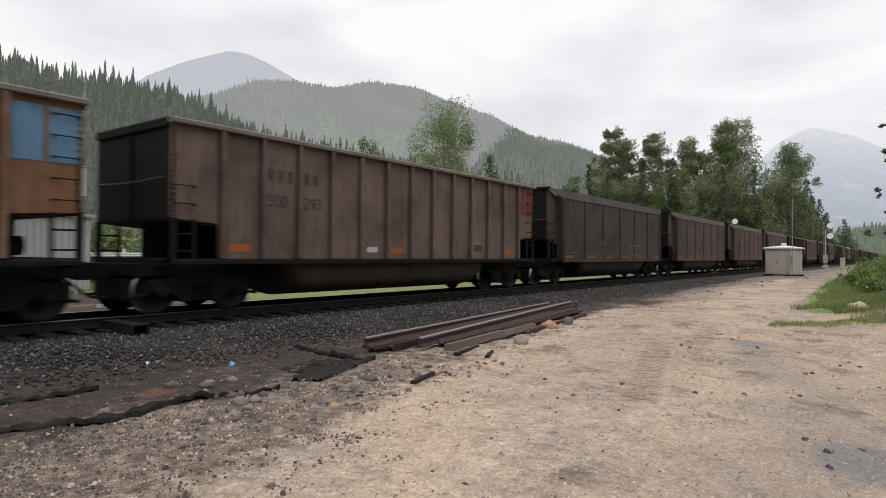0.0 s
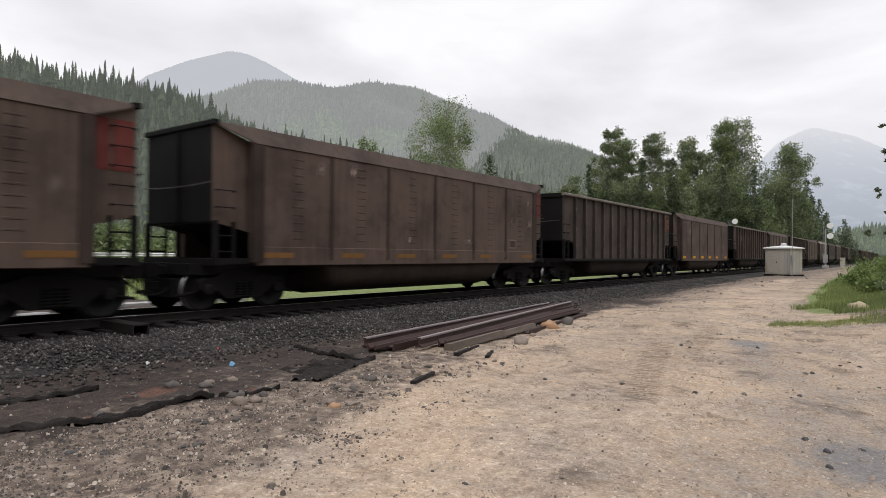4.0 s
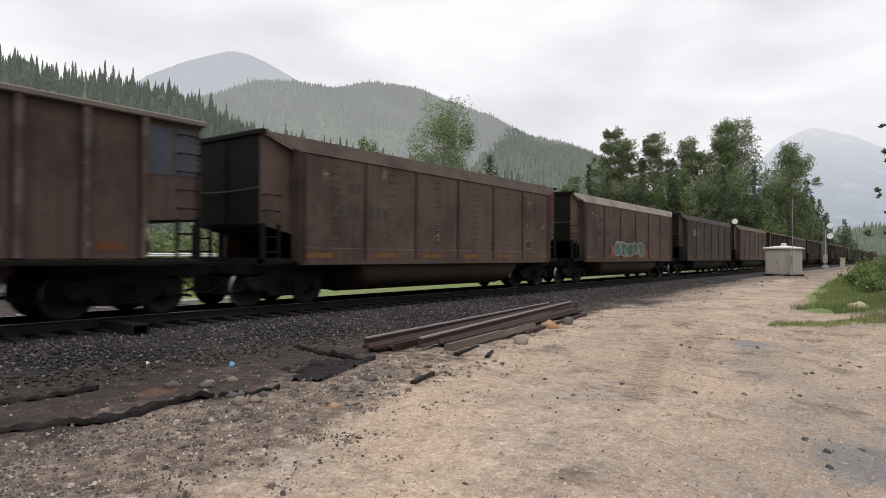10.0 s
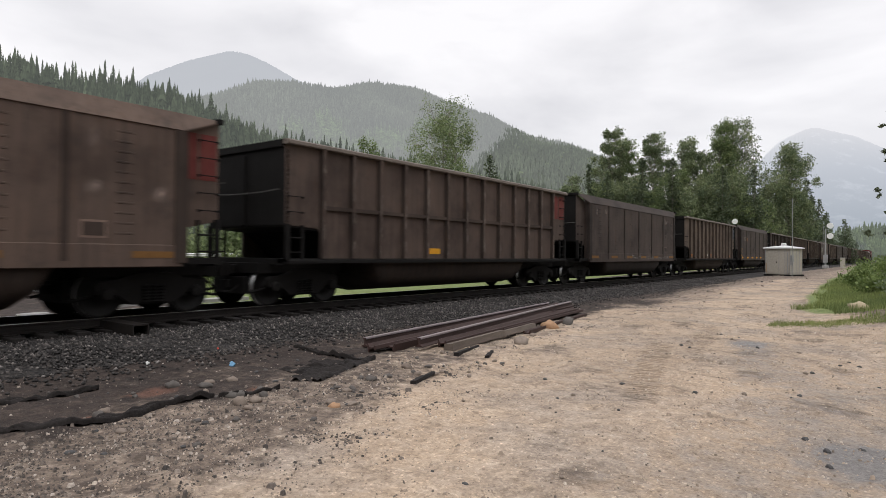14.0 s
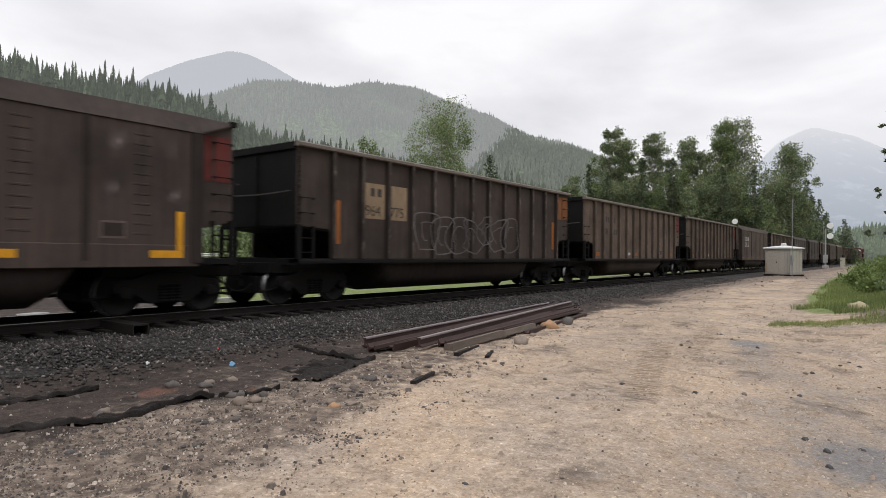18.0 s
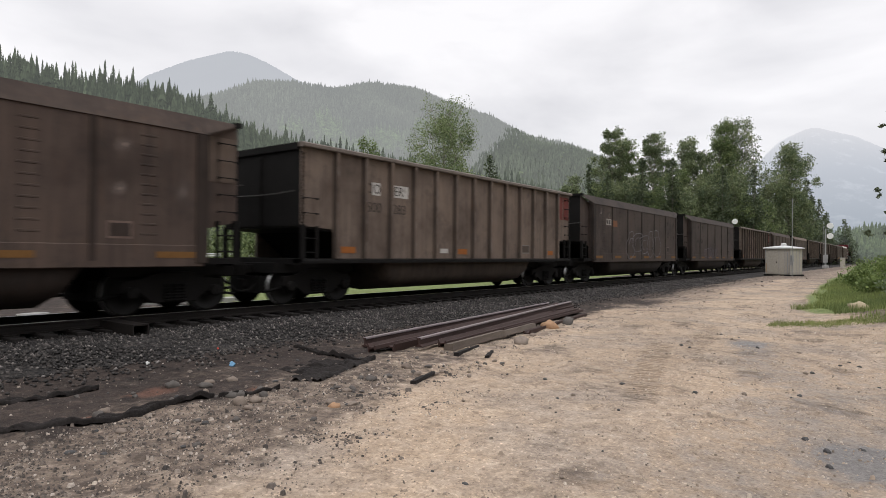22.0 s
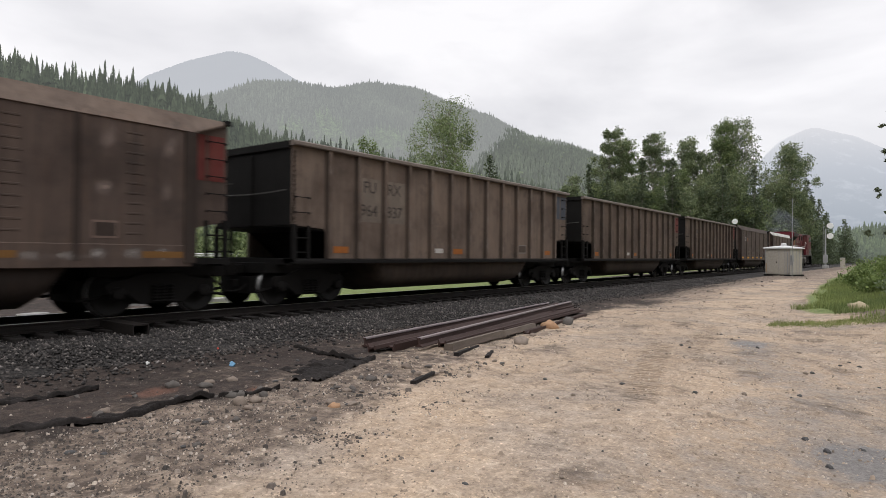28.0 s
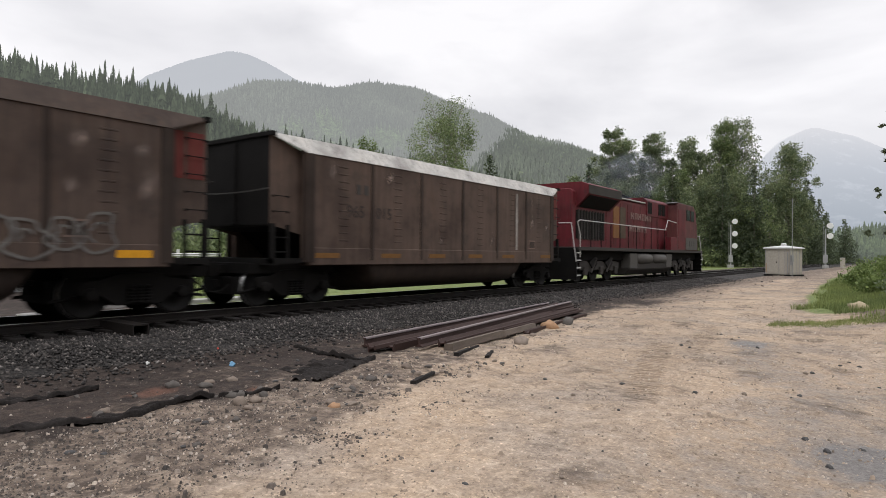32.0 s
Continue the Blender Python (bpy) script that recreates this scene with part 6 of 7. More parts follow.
# thin exhaust haze over the locomotive, in a few drifting pieces
sm, n, l, bs = nodes_of("thin_diesel_smoke")
bs.inputs["Base Color"].default_value, bs.inputs["Roughness"].default_value, bs.inputs["Specular IOR Level"].default_value = (0.2, 0.22, 0.26, 1), 1.0, 0.0
nz = noise_node(n, l, 0.55, 4, 0.5)
fac = ramp(n, l, nz.outputs["Fac"], [(0.36, (0, 0, 0)), (0.78, (0.2, 0.2, 0.2))])
tr, mx = n.new("ShaderNodeBsdfTransparent"), n.new("ShaderNodeMixShader")
l.new(fac, mx.inputs[0])
l.new(tr.outputs[0], mx.inputs[1])
l.new(bs.outputs[0], mx.inputs[2])
l.new(mx.outputs[0], n["Material Output"].inputs[0])
smoke = thing("exhaust_smoke", "thin grey diesel smoke drifting off the locomotive", "smoke")
rnd = random.Random(9)
for k in range(4):
    b = bmesh.new()
    bmesh.ops.create_icosphere(b, subdivisions=4, radius=1)
    for v in b.verts:
        v.co *= 1 + 0.4 * noise.noise(v.co * 1.2 + Vector((k * 4.0, 0, 0)))
        v.co = Vector((v.co.x * 1.8, v.co.y * (2.8 + k * 0.3), v.co.z * (1.1 + k * 0.3)))
    p = part("puff", b, sm, smoke, smooth=True)
    p.matrix_basis = pose(-k * 1.2, 9.4 + k * 4.4, 5.5 + k * 0.6)


# ---------------------------------------------------------------- yard things
ALUM = plain("dull_aluminium_cladding", (0.39, 0.36, 0.31), 0.6, 0.15, 0.22, 2, 0.1, 0.01, (1, 1, 0.2))
ROOFW = plain("white_painted_roof", (0.6, 0.6, 0.6), 0.55, 0.0, 0.08, 2)
GALV = plain("galvanised_steel", (0.32, 0.32, 0.32), 0.5, 0.4, 0.2, 4)
SIGNALM = plain("weathered_signal_paint", (0.33, 0.33, 0.33), 0.6, 0.0, 0.2, 4)
DISC = plain("white_signal_disc", (0.78, 0.78, 0.77), 0.5, 0.0, 0.06, 4)
FELT = plain("black_geotextile", (0.022, 0.019, 0.018), 0.85, 0.0, 0.6, 7, 0.7, 0.02, None, 0.15)
WOODOLD = plain("weathered_timber", (0.125, 0.10, 0.083), 0.85, 0.0, 0.35, 8, 0.5, 0.01, (6, 1, 6))

# signal equipment hut: near corner, then one wall away from the track and one along it
hut = thing("equipment_hut", "small pale metal railway hut with a white pyramid roof", "hut", m=pose(-8.03, 58.4, float(ground_z(-8.03, 58.4)), 0, 0, -19) @ Matrix.Diagonal((1, 1, 0.93, 1)))
box_w = 1.0
part("base", box(bmesh.new(), -1.1, 1.1, -1.1, 1.1, -0.05, 0.1), SOOT, hut)
part("wall", box(bmesh.new(), -box_w, box_w, -box_w, box_w, 0.1, 2.42), ALUM, hut, bevel=0.02)
b = bmesh.new()
rv = [b.verts.new((x, y, 2.40)) for x, y in ((-1.14, -1.14), (1.14, -1.14), (1.14, 1.14), (-1.14, 1.14))]
rt = [b.verts.new((x, y, 2.50)) for x, y in ((-1.14, -1.14), (1.14, -1.14), (1.14, 1.14), (-1.14, 1.14))]
tp = b.verts.new((0, 0, 2.72))
b.faces.new(rv[::-1])
for i in range(4):
    j = (i + 1) % 4
    b.faces.new((rv[i], rv[j], rt[j], rt[i]))
    b.faces.new((rt[i], rt[j], tp))
part("roof", b, ROOFW, hut, "white shallow pyramid roof")
part("roof_vent", lathe(bmesh.new(), [(2.7, 0.2), (2.86, 0.2), (2.9, 0.12)], 10, "z"), ROOFW, hut)
d = part("door", box(bmesh.new(), -0.88, 0.05, -box_w - 0.03, -box_w - 0.002, 0.2, 2.2), ALUM, hut, bevel=0.01)
part("handle", box(bmesh.new(), -0.1, -0.04, -box_w - 0.07, -box_w - 0.03, 1.1, 1.25), SOOT, d)
for x in (-box_w, 0.12, 0.6, box_w):
    part("seam", box(bmesh.new(), x - 0.02, x + 0.02, -box_w - 0.018, -box_w - 0.002, 0.12, 2.4), GALV, hut)
for y in (-0.97, -0.5, 0.0, 0.5, 0.97):
    part("seam", box(bmesh.new(), box_w + 0.002, box_w + 0.018, y - 0.02, y + 0.02, 0.12, 2.4), GALV, hut)
part("meter_box", box(bmesh.new(), box_w + 0.002, box_w + 0.16, -0.95, -0.65, 1.2, 1.8), GALV, hut, bevel=0.01)
part("wall_patch", box(bmesh.new(), -0.99, -0.7, -box_w - 0.012, -box_w - 0.002, 0.3, 1.1), plain("rusty_panel", (0.34, 0.25, 0.16), 0.8), hut, "rust-stained lower panel")
part("conduit", tube(bmesh.new(), (0.85, -box_w - 0.05, 0.0), (0.85, -box_w - 0.05, 2.1), 0.04, 8), GALV, hut)
mast = thing("antenna_mast", "thin dark metal antenna pole beside the hut", "pole", m=pose(-7.2, 56.7, float(ground_z(-7.2, 56.7))))
part("pole", tube(bmesh.new(), (0, 0, 0), (0, 0, 6.3), 0.04, 8, 0.025), GALV, mast)
part("junction_box", box(bmesh.new(), -0.1, 0.1, -0.14, -0.05, 0.9, 1.2), GALV, mast)


def signal(x, y, heads, label):
    z0 = float(ground_z(x, y))
    s = thing("railway_signal", label, "signal", "track signals", pose(x, y, z0))
    part("mast", tube(bmesh.new(), (0, 0, 0), (0, 0, heads[0] - 0.5), 0.12, 8, 0.1), SIGNALM, s)
    part("base", box(bmesh.new(), -0.4, 0.4, -0.4, 0.4, 0, 0.5), CONCRETE, s, bevel=0.03)
    part("relay_case", box(bmesh.new(), -0.3, 0.3, -0.2, 0.2, 0.9, 2.1), SIGNALM, s, bevel=0.02)
    part("ladder", box(bmesh.new(), -0.36, -0.30, 0.2, 0.26, 0, heads[0]), SIGNALM, s)
    for h in heads:
        hd = part("signal_head", lathe(bmesh.new(), [(-0.06, 0.1), (-0.06, 0.42), (0.0, 0.44), (0.02, 0.1)], 20, "y", (0.62, 0, h)), DISC, s, "round white target disc")
        part("bracket", box(bmesh.new(), 0, 0.6, -0.03, 0.03, h - 0.04, h + 0.04), SIGNALM, s)
        part("lamp_hood", lathe(bmesh.new(), [(0.02, 0.1), (0.03, 0.16), (0.4, 0.15), (0.42, 0.05)], 10, "y", (0.62, 0, h)), SOOT, hd)
    return s


sx, sy = place(-11.75, 112)
signal(sx, sy, (7.6, 5.6, 3.6), "grey mast signal with three round white discs")
sx, sy = place(-4.95, 112)
signal(sx, sy, (6.6, 5.0), "grey mast signal with two round white discs")
cx, cy = place(-3.8, 112)
cab2 = thing("relay_cabinet", "small pale grey metal relay cabinet by the track", "cabinet", m=pose(cx, cy, float(ground_z(cx, cy))))
part("case", box(bmesh.new(), -0.32, 0.32, -0.3, 0.3, 0, 1.5), ALUM, cab2, bevel=0.03)
part("lid", box(bmesh.new(), -0.36, 0.36, -0.34, 0.34, 1.5, 1.56), ROOFW, cab2)

# spare rails lying in a heap
SPARE_HEAD = plain("worn_rail_head", (0.3, 0.255, 0.26), 0.45, 0.4, 0.2, 10)
rnd = random.Random(21)
for x0, y0, x1, y1, z, tilt, lab in ((-8.0, 8.3, -9.4, 18.4, 0.18, 0, ""), (-7.4, 7.95, -9.15, 19.0, 0.17, 84, ""), (-7.5, 8.35, -8.75, 18.6, 0.17, -80, ""), (-6.95, 8.6, -8.75, 18.7, 0.24, 0, ""),
                              (-6.75, 9.15, -7.95, 17.6, 0.17, 86, ""), (-7.1, 11.8, -7.85, 17.7, 0.17, 80, ""), (-6.9, 12.3, -7.6, 17.0, 0.10, -86, "")):
    ln = math.hypot(x1 - x0, y1 - y0)
    zg = max(float(ground_z(x0, y0)), float(ground_z(x1, y1)))
    rl = thing("spare_rail", "rusty steel rail lying in a heap on the ground", "rail", "heap of spare rails", pose(x0, y0, zg + z + (0.0 if tilt == 0 else -0.08), 0, tilt, math.degrees(math.atan2(-(x1 - x0), y1 - y0))))
    part("rail_body", prism(bmesh.new(), RAILSEC, 0, ln, "y"), RUSTRAIL, rl)
    bright = tilt == 0
    part("rail_head", prism(bmesh.new(), [(-0.037, -0.03), (0.037, -0.03), (0.037, -0.002), (0.03, 0.004), (-0.03, 0.004), (-0.037, -0.002)], 0.001, ln - 0.001, "y"), SPARE_HEAD if bright else RUSTRAIL, rl, "worn grey head" if bright else "")
for x, y, a, ln, w, h in ((-6.55, 8.95, 8, 4.3, 0.1, 0.13), (-6.2, 8.7, 14, 1.1, 0.05, 0.07), (-5.7, 8.9, 25, 0.7, 0.04, 0.05), (-5.35, 6.5, 18, 0.8, 0.045, 0.05)):
    tb = thing("timber", "dark broken piece of old railway timber on the dirt", "timber", "broken timbers", pose(x, y, float(ground_z(x, y)), 0, rnd.uniform(-3, 3), a))
    b = bmesh.new()
    prism(b, [(-w, 0.0), (w, 0.0), (w * 0.9, h), (-w * 0.8, h * 0.85)], 0, ln * 0.55, "y")
    prism(b, [(-w * 0.7, 0.0), (w * 0.95, 0.0), (w * 0.6, h * 0.8), (-w * 0.5, h * 0.7)], ln * 0.55, ln, "y")
    part("wood", b, TIEM if ln < 2 else WOODOLD, tb)


def rock_mesh(seed, mat, flat=0.65):
    b = bmesh.new()
    bmesh.ops.create_icosphere(b, subdivisions=2, radius=1)
    for v in b.verts:
        v.co *= 1 + 0.45 * noise.noise(v.co * 1.2 + Vector((seed * 3.1, 0, 0))) + 0.22 * noise.noise(v.co * 2.4 + Vector((seed, 9, 0)))
        v.co.z *= flat
    return mesh_of("rock", b, mat, True)


ORST = plain("orange_stone", (0.36, 0.22, 0.13), 0.85, 0, 0.3, 6)
GRST = plain("grey_stone", (0.10, 0.09, 0.082), 0.85, 0, 0.3, 6)
PKST = plain("pale_stone", (0.21, 0.17, 0.14), 0.85, 0, 0.25, 6)
DKST = plain("dark_stone", (0.07, 0.068, 0.068), 0.8, 0, 0.35, 8)
SANDST = plain("sandstone_boulder", (0.36, 0.30, 0.2), 0.9, 0, 0.25, 3)
ROCKS = {m: [rock_mesh(i + 1, m, f) for i, f in enumerate((0.6, 0.45, 0.75))] for m in (ORST, GRST, PKST, DKST, SANDST)}
LAB = {ORST: "orange-tan stone lying on the dirt", GRST: "rounded grey stone lying on the dirt", PKST: "pale stone lying on the dirt", DKST: "dark stone lying on the dirt road", SANDST: "tan boulder at the edge of the grass"}


def rock(mat, x, y, r, k=0, turn=0.0):
    ob = new("rock", ROCKS[mat][k % 3])
    r *= 0.72
    ob.matrix_basis = pose(x, y, float(ground_z(x, y)) + r * 0.2, 0, 0, turn) @ Matrix.Diagonal((r, r * 0.75, r, 1))
    return tagged(ob, LAB[mat], "rock", "loose stones")


for m, x, y, r, k in ((ORST, -6.9, 13.6, 0.32, 0), (GRST, -6.85, 14.5, 0.25, 2), (PKST, -6.1, 10.8, 0.28, 1), (PKST, -6.55, 12.1, 0.12, 0), (GRST, -5.95, 6.3, 0.13, 0), (PKST, -5.7, 5.6, 0.09, 1), (GRST, -5.75, 5.75, 0.08, 2),
                      (PKST, -5.35, 5.0, 0.11, 1), (PKST, -6.1, 4.5, 0.12, 0), (GRST, -6.6, 4.55, 0.14, 1), (GRST, -6.55, 4.9, 0.1, 2), (GRST, -7.55, 4.3, 0.13, 0), (PKST, -7.5, 4.8, 0.1, 1), (GRST, -6.9, 3.1, 0.1, 0),
                      (SANDST, -1.1, 23.1, 0.42, 0), (PKST, -5.6, 7.5, 0.08, 0), (GRST, -8.2, 9.0, 0.1, 1), (PKST, -7.0, 3.2, 0.09, 2), (PKST, -6.2, 3.0, 0.08, 1), (GRST, -5.6, 3.9, 0.07, 0)):
    rock(m, x, y, r, k, rnd.uniform(0, 360))
for i in range(46):
    x, y = rnd.uniform(-4.6, 0.4), 3.8 + 12 * rnd.random() ** 1.4
    rock(DKST if rnd.random() < 0.6 else PKST, x, y, rnd.uniform(0.015, 0.045) * (1.3 if y > 8 else 1), i, rnd.uniform(0, 360))
for x, y, r, m in ((-6.55, 4.62, 0.17, GRST), (-6.28, 4.75, 0.14, GRST), (-6.2, 4.35, 0.2, PKST), (-5.95, 4.3, 0.13, PKST), (-7.2, 4.55, 0.17, GRST), (-7.35, 5.05, 0.15, PKST), (-6.2, 7.35, 0.16, PKST), (-5.95, 7.6, 0.12, GRST), (-5.75, 7.1, 0.12, PKST), (-5.6, 7.3, 0.13, PKST), (-5.9, 6.6, 0.14, GRST), (-5.2, 4.9, 0.15, ORST), (-5.1, 5.1, 0.12, PKST)):
    rock(m, x, y, r * 0.72, int(x * 7), x * 90)
for x, y in ((0.1, 7.1), (-0.3, 6.9), (-0.55, 6.6), (0.35, 7.0), (-0.1, 7.25), (-0.75, 6.85), (0.2, 6.1), (-0.5, 6.2)):
    rock(DKST, x, y, 0.04 + 0.015 * abs(x), int(x * 9), x * 70)
for i in range(90):
    x, y = rnd.uniform(-8.0, -5.0), rnd.uniform(2.2, 9.0)
    rock(rnd.choice((GRST, PKST, DKST, GRST)), x, y, rnd.uniform(0.025, 0.07), i, rnd.uniform(0, 360))

for i in range(34):
    y = rnd.uniform(22, 58)
    rock(rnd.choice((GRST, PKST, PKST)), rnd.uniform(-8.6, -4.8), y, rnd.uniform(0.04, 0.1), i, rnd.uniform(0, 360))

# crumpled black ground cloth and a strap
def buried_sheet(line, depth, lift, seed, label, ridge_h=0.05):
    """Ground cloth half under the dirt: a raised, folded edge along a line of (x, y), and wrinkled cloth behind it."""
    n, m = 110, 30
    line = np.array(line)
    t = np.linspace(0, len(line) - 1, n)
    ex, ey = np.interp(t, np.arange(len(line)), line[:, 0]), np.interp(t, np.arange(len(line)), line[:, 1])
    soft = np.ones(13) / 13
    ex, ey = (np.convolve(np.pad(q, 6, mode="edge"), soft, mode="valid") for q in (ex, ey))
    dx, dy = np.gradient(ex), np.gradient(ey)
    ln = np.hypot(dx, dy)
    nx, ny = -dy / ln, dx / ln
    U, V = np.meshgrid(np.linspace(0, 1, m) ** 1.6, np.linspace(0, 1, n), indexing="ij")
    taper = np.sin(np.clip(V * 0.94 + 0.06, 0, 1) * math.pi) ** 0.5
    reach = depth * taper * (0.75 + 0.35 * field(V * 6, V * 3, 2.0, seed))
    wx, wy = ex + nx * U * reach + 0.012 * field(ex, ey, 0.5, seed), ey + ny * U * reach
    folds = 0.03 * np.abs(np.sin(U * 9 + 3 * field(wx, wy, 1.4, seed))) + 0.03 * field(wx, wy, 0.5, seed + 2)
    edge = ridge_h * np.exp(-((U - 0.1) / 0.09) ** 2) * (0.35 + 0.65 * smooth01(0.1, 0.75, V)) * (0.8 + 0.3 * field(wx, wy, 0.9, seed + 4))
    wz = ground_z(wx, wy) + lift + folds + edge - 0.045 * smooth01(0.75, 1.0, U) - 0.03 * smooth01(0.03, 0.0, U)
    ii, jj = np.meshgrid(np.arange(m - 1), np.arange(n - 1), indexing="ij")
    f = np.stack([ii * n + jj, (ii + 1) * n + jj, (ii + 1) * n + jj + 1, ii * n + jj + 1], -1).reshape(-1, 4)
    ob = new("ground_cloth", raw_mesh("ground_cloth", np.stack([wx, wy, wz], -1).reshape(-1, 3), f, FELT, True))
    so = ob.modifiers.new("thickness", "SOLIDIFY")
    so.thickness = 0.008
    return tagged(ob, label, "cloth", "scraps of black cloth")


buried_sheet([(-7.3, 1.9), (-7.0, 2.3), (-6.68, 2.65), (-6.56, 3.1), (-6.66, 3.75), (-6.78, 4.45)], 0.26, 0.008, 1, "folded strip of black ground cloth in the dirt", 0.045)
buried_sheet([(-8.3, 2.2), (-8.15, 2.9), (-8.2, 3.7)], 0.22, 0.004, 2, "half-buried black cloth in the dark dirt", 0.03)
buried_sheet([(-6.35, 5.75), (-6.62, 6.35), (-6.82, 6.9), (-7.05, 7.6)], 1.1, 0.0, 3, "crumpled black ground cloth beside the spare rails", 0.07)
buried_sheet([(-9.0, 7.45), (-8.3, 7.4), (-7.6, 7.3), (-7.0, 7.2)], 0.22, 0.012, 4, "strip of black ground cloth beside the spare rails", 0.06)
buried_sheet([(-6.7, 4.4), (-6.45, 4.75), (-6.4, 5.1)], 0.05, 0.012, 7, "narrow black strap lying in the dirt", 0.02)
BLUEP = plain("blue_plastic", (0.17, 0.36, 0.55), 0.4, 0, 0.25, 10)
REDP = plain("red_plastic", (0.55, 0.08, 0.06), 0.5, 0, 0.2, 10)
WHITEP = plain("white_plastic", (0.7, 0.7, 0.69), 0.5, 0, 0.1, 10)
for m, x, y, r, lab in ((BLUEP, -8.35, 5.75, 0.045, "crumpled light-blue plastic cup on the gravel"), (REDP, -9.6, 6.3, 0.018, "scrap of red plastic on the ballast"), (WHITEP, -9.3, 4.9, 0.025, "scrap of white plastic on the ballast")):
    b = bmesh.new()
    lathe(b, [(0, r * 0.65), (r * 0.7, r * 0.8), (r * 1.6, r), (r * 1.7, r * 0.9), (r * 1.5, r * 0.2)], 12, "z")
    for v in b.verts:
        v.co += Vector((noise.noise(v.co * 30), noise.noise(v.co * 30 + Vector((5, 0, 0))), 0)) * r * 0.5
    ob = new("litter", mesh_of("litter", b, m, True))
    off = abs(x - TRACK)
    ob.matrix_basis = pose(x, y, max(float(ground_z(x, y)), float(np.interp(off, [o for o, _ in prof[5:]], [z for _, z in prof[5:]]))) + 0.03, 70, 10, 30)
    tagged(ob, lab, "litter", "litter")

# grass and bushes
def blades(name, xs, ys, h, seed, label, mat=None, z=None, wide=0.018):
    r = np.random.RandomState(seed)
    n = len(xs)
    a, lean = r.uniform(0, 6.28, n), r.uniform(0.1, 0.6, n)
    hh = h * r.uniform(0.4, 1.2, n)
    P = np.stack([xs, ys, (ground_z(xs, ys) if z is None else z) - 0.01], -1)
    side = np.stack([np.cos(a), np.sin(a), np.zeros(n)], -1) * (wide * r.uniform(0.5, 1.0, n))[:, None]
    tip = P + np.stack([-np.sin(a) * lean * hh, np.cos(a) * lean * hh, hh], -1)
    v = np.stack([P - side, P + side, tip], 1).reshape(-1, 3)
    return tagged(new(name, raw_mesh(name, v, np.arange(3 * n).reshape(-1, 3), mat or GRASSM)), label, "grass", kind="stuff")


r = np.random.RandomState(31)
gxx, gyy = r.uniform(-4.5, 4.5, 170000), 15 + 45 * r.uniform(0, 1, 170000) ** 1.7
ok = (gxx > road_right(gyy) + 0.75 + 0.45 * field(gxx, gyy, 3.0, 4)) & (field(gxx, gyy, 1.1, 12) + r.uniform(-0.5, 0.5, 170000) > -0.45) & (np.abs(gyy - 21.3 - 0.5 * (gxx + 2)) > 0.9 * r.uniform(0.3, 1, 170000))
ok &= gyy > 20.6 + 0.5 * (gxx + 2) + r.uniform(-0.5, 0.3, 170000)
blades("grass_bank", gxx[ok], gyy[ok], 0.24, 1, "bright green grass on the bank beside the road", wide=0.013)
ex, ey = r.uniform(-4.2, 1.0, 9000), 19.4 + r.normal(0, 0.5, 9000)
ey += 0.6 * (ex + 2.0)
blades("grass_tufts", ex[ex > -2.9], ey[ex > -2.9], 0.075, 2, "sparse low grass at the edge of the road", wide=0.01)
fx, fy = r.uniform(-48, -24, 42000), r.uniform(12, 130, 42000)
ok = field(fx, fy, 6.0, 2) > -0.6
blades("grass_verge", fx[ok], fy[ok], 0.3, 3, "tall green grass beyond the track", wide=0.03)


def bush(x, y, w, h, seed, label, leaf=None, per=22, size=0.07, zz=None, group="bushes"):
    rn = random.Random(seed)
    t = thing("bush", label, "bush", group, pose(x, y, float(ground_z(x, y)) - 0.05 if zz is None else zz))
    b, c = bmesh.new(), []
    for i in range(int(14 * max(1, w))):
        a, e = rn.uniform(0, 6.28), rn.uniform(0.3, 1.0)
        q = Vector((math.cos(a) * w * 0.5 * e, math.sin(a) * w * 0.5 * e, h * rn.uniform(0.45, 1.0) * (1.15 - 0.5 * e)))
        tube(b, (q.x * 0.15, q.y * 0.15, 0), q, 0.02, 5, 0.006)
        for f in (0.45, 0.65, 0.85, 1.0):
            c.append(q * f)
    part("stems", b, BARK, t)
    part("foliage", crown_mesh("foliage", c, per, 0.11 * h + 0.05 * w, size, leaf or BUSHLEAF, seed), None, t)
    return t


GREYLEAF = leaf_mat("grey_green_leaves", (0.085, 0.115, 0.06), (0.28, 0.33, 0.21), 0.4)
for x, y, w, h, s in ((0.75, 24.5, 2.0, 1.2, 1), (0.35, 26.5, 1.7, 1.15, 2), (1.8, 23.2, 2.2, 1.2, 3), (1.4, 26.8, 2.2, 1.4, 12)):
    bush(x, y, w, h, s, "grey-green leafy shrub at the edge of the grass", GREYLEAF, per=30, size=0.06)
for x, y, w, h, s in ((-0.5, 33, 2.4, 1.0, 4), (0.9, 31, 2.8, 1.35, 5), (-1.5, 41, 2.6, 0.95, 6), (0.0, 39, 3.0, 1.35, 7), (1.8, 36, 3.3, 1.9, 8), (0.6, 47, 3.6, 1.6, 9), (-1.3, 52, 3.6, 1.3, 10), (2.4, 29, 2.8, 1.8, 11), (2.0, 44, 4, 2.4, 13)):
    bush(x, y, w, h, s, "bright green leafy roadside bush", per=24, size=0.09)
r2 = random.Random(77)
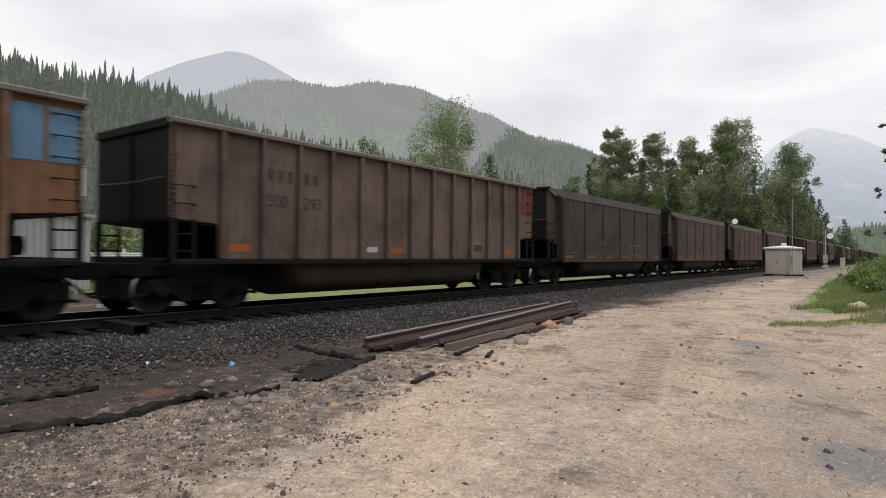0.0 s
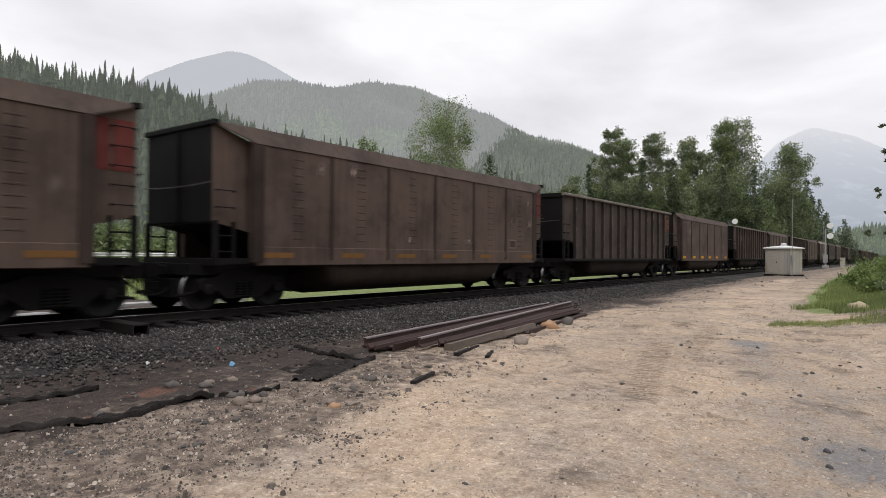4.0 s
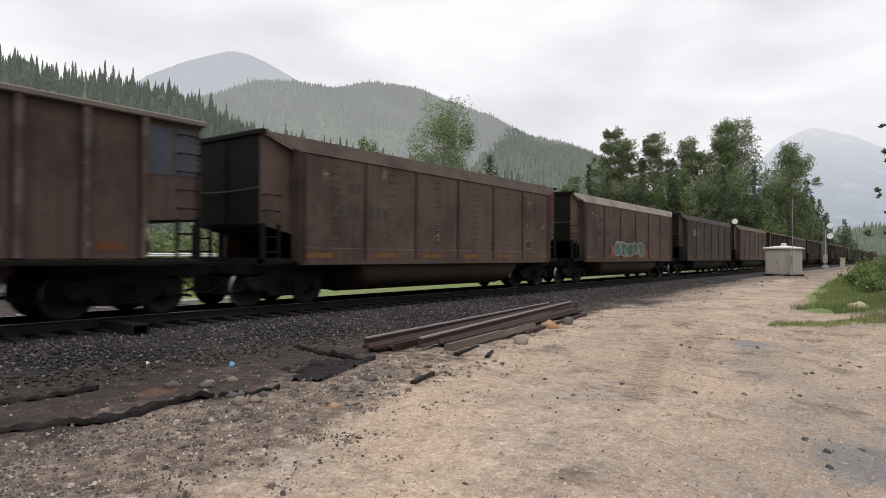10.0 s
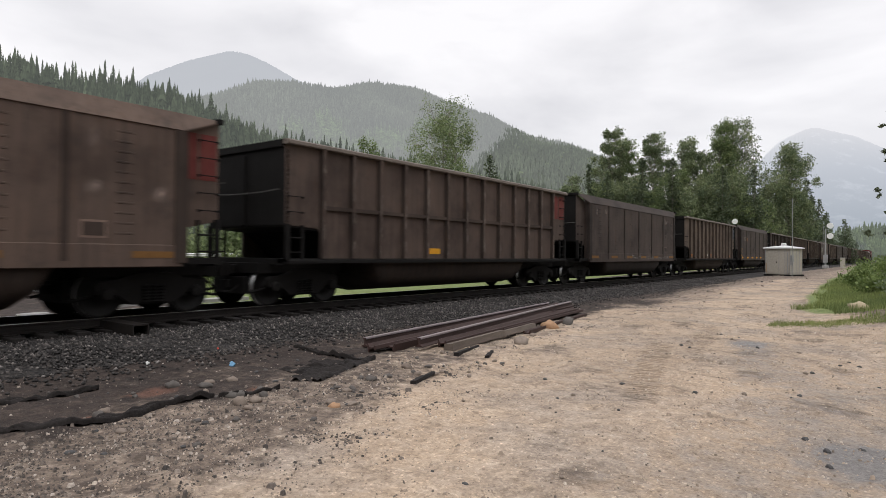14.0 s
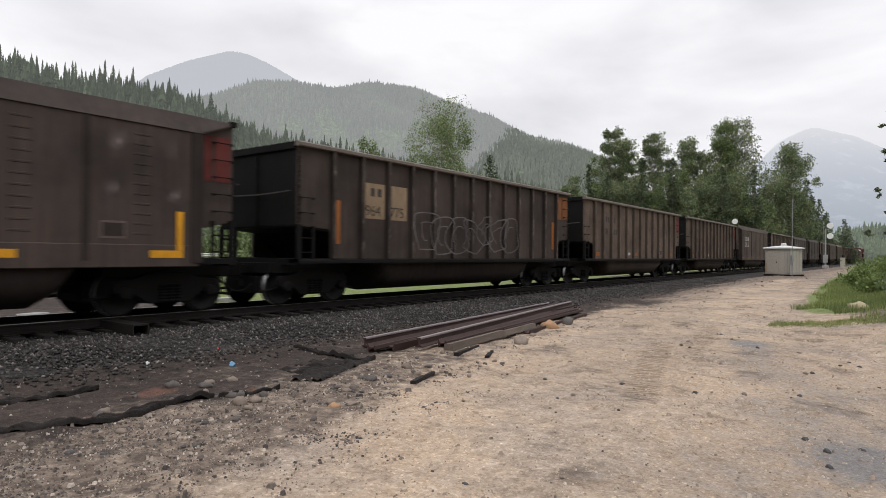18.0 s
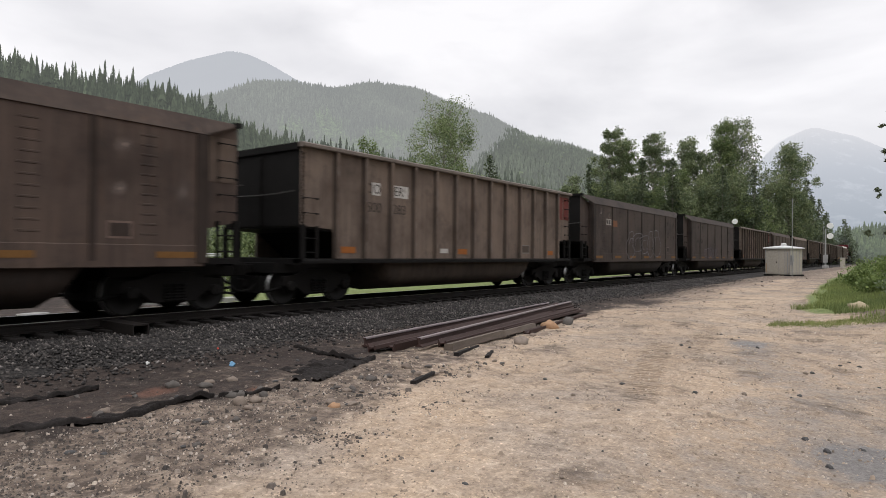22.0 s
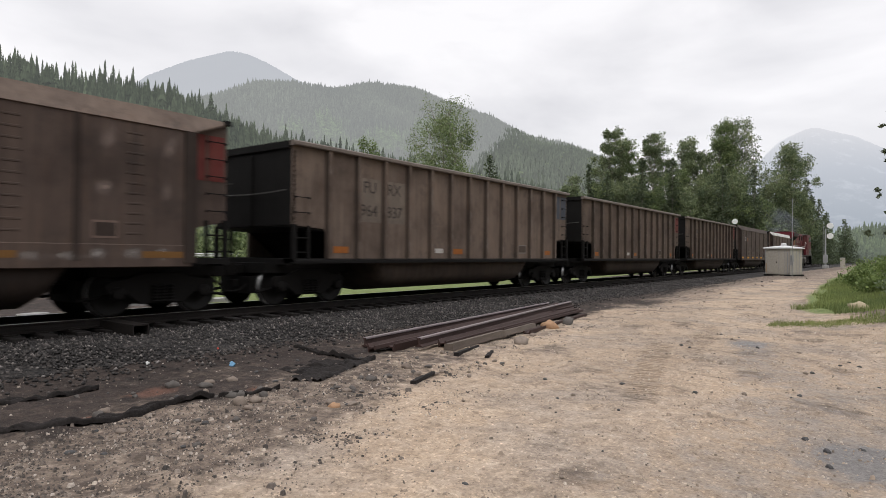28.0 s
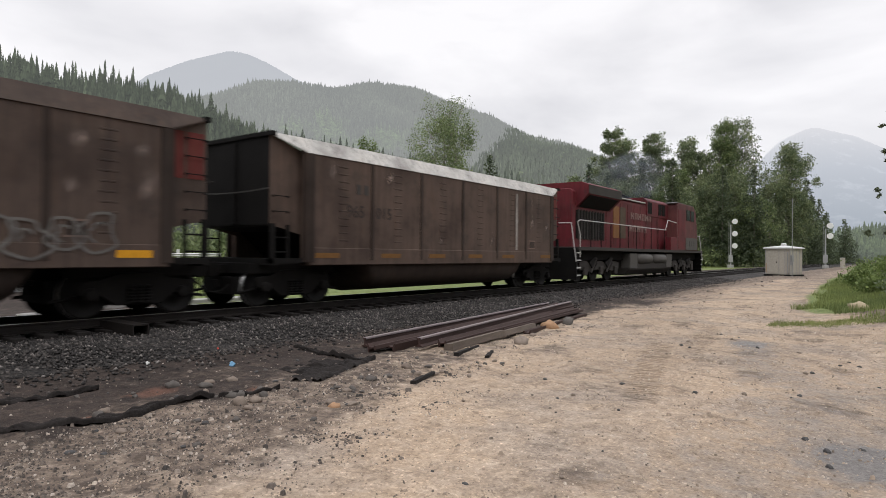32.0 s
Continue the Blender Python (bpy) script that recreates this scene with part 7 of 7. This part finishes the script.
for i in range(46):
    az = r2.uniform(-74, -8)
    dd = r2.uniform(38, 60) if az < -26 else r2.uniform(98, 118)
    x, y = place(az, dd)
    if x > TRACK - 12:
        continue
    hgt = r2.uniform(2.2, 4.2)
    bush(x, y, hgt * 1.5, hgt, 100 + i, "leafy green thicket beyond the railway", LEAF_PALE if i % 3 else LEAF, 17, 0.18 if az < -26 else 0.26, group="thickets")

# beyond the track, seen between and under the cars
apron = thing("kerb", "long pale concrete kerb beyond the railway track", "kerb", kind="structure", bm=box(bmesh.new(), -20.3, -19.7, 9.0, 14.2, -0.3, 0.1), mat=CONCRETE)
WALLM = plain("grey_corrugated_steel", (0.34, 0.345, 0.35), 0.6, 0.2, 0.12, 1.5)
barn = thing("storage_building", "low grey corrugated steel storage building beyond the track", "building", m=pose(-33, 5, 0))
b = bmesh.new()
for i in range(150):
    y0 = -34 + i * 0.28
    prism(b, [(3.0, y0), (3.05, y0 + 0.06), (3.05, y0 + 0.16), (3.0, y0 + 0.22), (3.0, y0 + 0.28), (2.9, y0 + 0.28), (2.9, y0)], 0.0, 3.35, "z")
box(b, -4, 2.9, -34, 8, 0, 3.3)
part("wall", b, WALLM, barn)
part("roof", prism(bmesh.new(), [(-4.2, 3.3), (3.15, 3.3), (3.15, 3.42), (-4.2, 3.9)], -34.2, 8.2, "y"), GALV, barn)
sign = thing("sign_board", "pale blank sign board on a steel post beyond the track", "sign", m=pose(-26.6, 11.0, 0))
part("post", tube(bmesh.new(), (0, 0, 0), (0, 0, 5.2), 0.06, 8), GALV, sign)
part("board", box(bmesh.new(), -0.03, 0.03, -0.35, 0.35, 4.0, 5.2), SIGNALM, sign)
for x, y in ((-17.0, 4.6), (-17.4, 2.9), (-16.8, 6.0)):
    blk = thing("concrete_block", "pale concrete block lying beside the far rail", "block", "concrete blocks", pose(x, y, float(ground_z(x, y)), 0, 0, 15 * x))
    part("block", box(bmesh.new(), -0.3, 0.3, -0.22, 0.22, -0.05, 0.26), CONCRETE, blk, bevel=0.03)
rail_m = plain("white_guard_rail", (0.62, 0.62, 0.61), 0.5, 0.2, 0.1, 3)
gr = thing("guard_rail", "white steel roadside guard rail beyond the track", "guard rail", m=pose(-31.5, 0, 0))
part("beam", prism(bmesh.new(), [(0, 1.5), (0.05, 1.54), (0, 1.6), (0.05, 1.66), (0, 1.7), (-0.03, 1.7), (-0.03, 1.5)], 12, 48, "y"), rail_m, gr)
for i in range(13):
    part("post", box(bmesh.new(), -0.08, -0.02, 12.3 + i * 2.9, 12.45 + i * 2.9, -0.3, 1.9), rail_m, gr)
# overhanging branch tips of a spruce at the edge of the road
conifer(0.75, 17.0, 9.0, 2.6, 91, "spruce whose boughs reach in beside the road", "roadside spruces", low=0.33, needle=0.055, per=14)


# ---------------------------------------------------------------- motion
def travelled(t):
    """Metres that the train has gone by t seconds."""
    return 2.4176e-05 * t ** 3 + 5.58199e-03 * t ** 2 + 15.8987 * t - 0.0717


def motions():
    ts = [i * 1.0 for i in range(33)]
    for num, car in TRAIN.items():
        y0 = 6.33 + num * PITCH
        walk(car, [(t, pose(TRACK, y0 - travelled(t), RAIL)) for t in ts])
    walk(loco, [(t, pose(TRACK, 6.33 + 33 * PITCH - 0.8 - travelled(t), RAIL)) for t in ts])
    walk(smoke, [(t, pose(TRACK, 6.33 + 33 * PITCH - 0.8 - travelled(t), RAIL)) for t in ts])
    sway = [(0, 2), (2.5, -3), (5, -3), (7, 0), (10, 2), (11, 5), (12.5, 2), (16.5, -1), (18, -4), (21, 0), (22, 2), (23.5, -4), (27.5, -3), (28.2, 2), (30, 0), (32, 3)]
    here = lone_tree.matrix_basis.translation.copy()
    walk(lone_tree, [(t, pose(*here, -0.6 * 0.19 * k, 0.8 * 0.19 * k, 0)) for t, k in sway])
    walk(WHEELS[0], [(i / 30, pose(0, 0, 0, math.degrees(travelled(i / 30) / 0.457) % 360)) for i in range(961)])
    spin = WHEELS[0].animation_data
    for w in WHEELS[1:]:
        w.rotation_mode = "QUATERNION"
        own = w.animation_data_create()
        own.action = spin.action
        own.action_slot = spin.action_slot


motions()
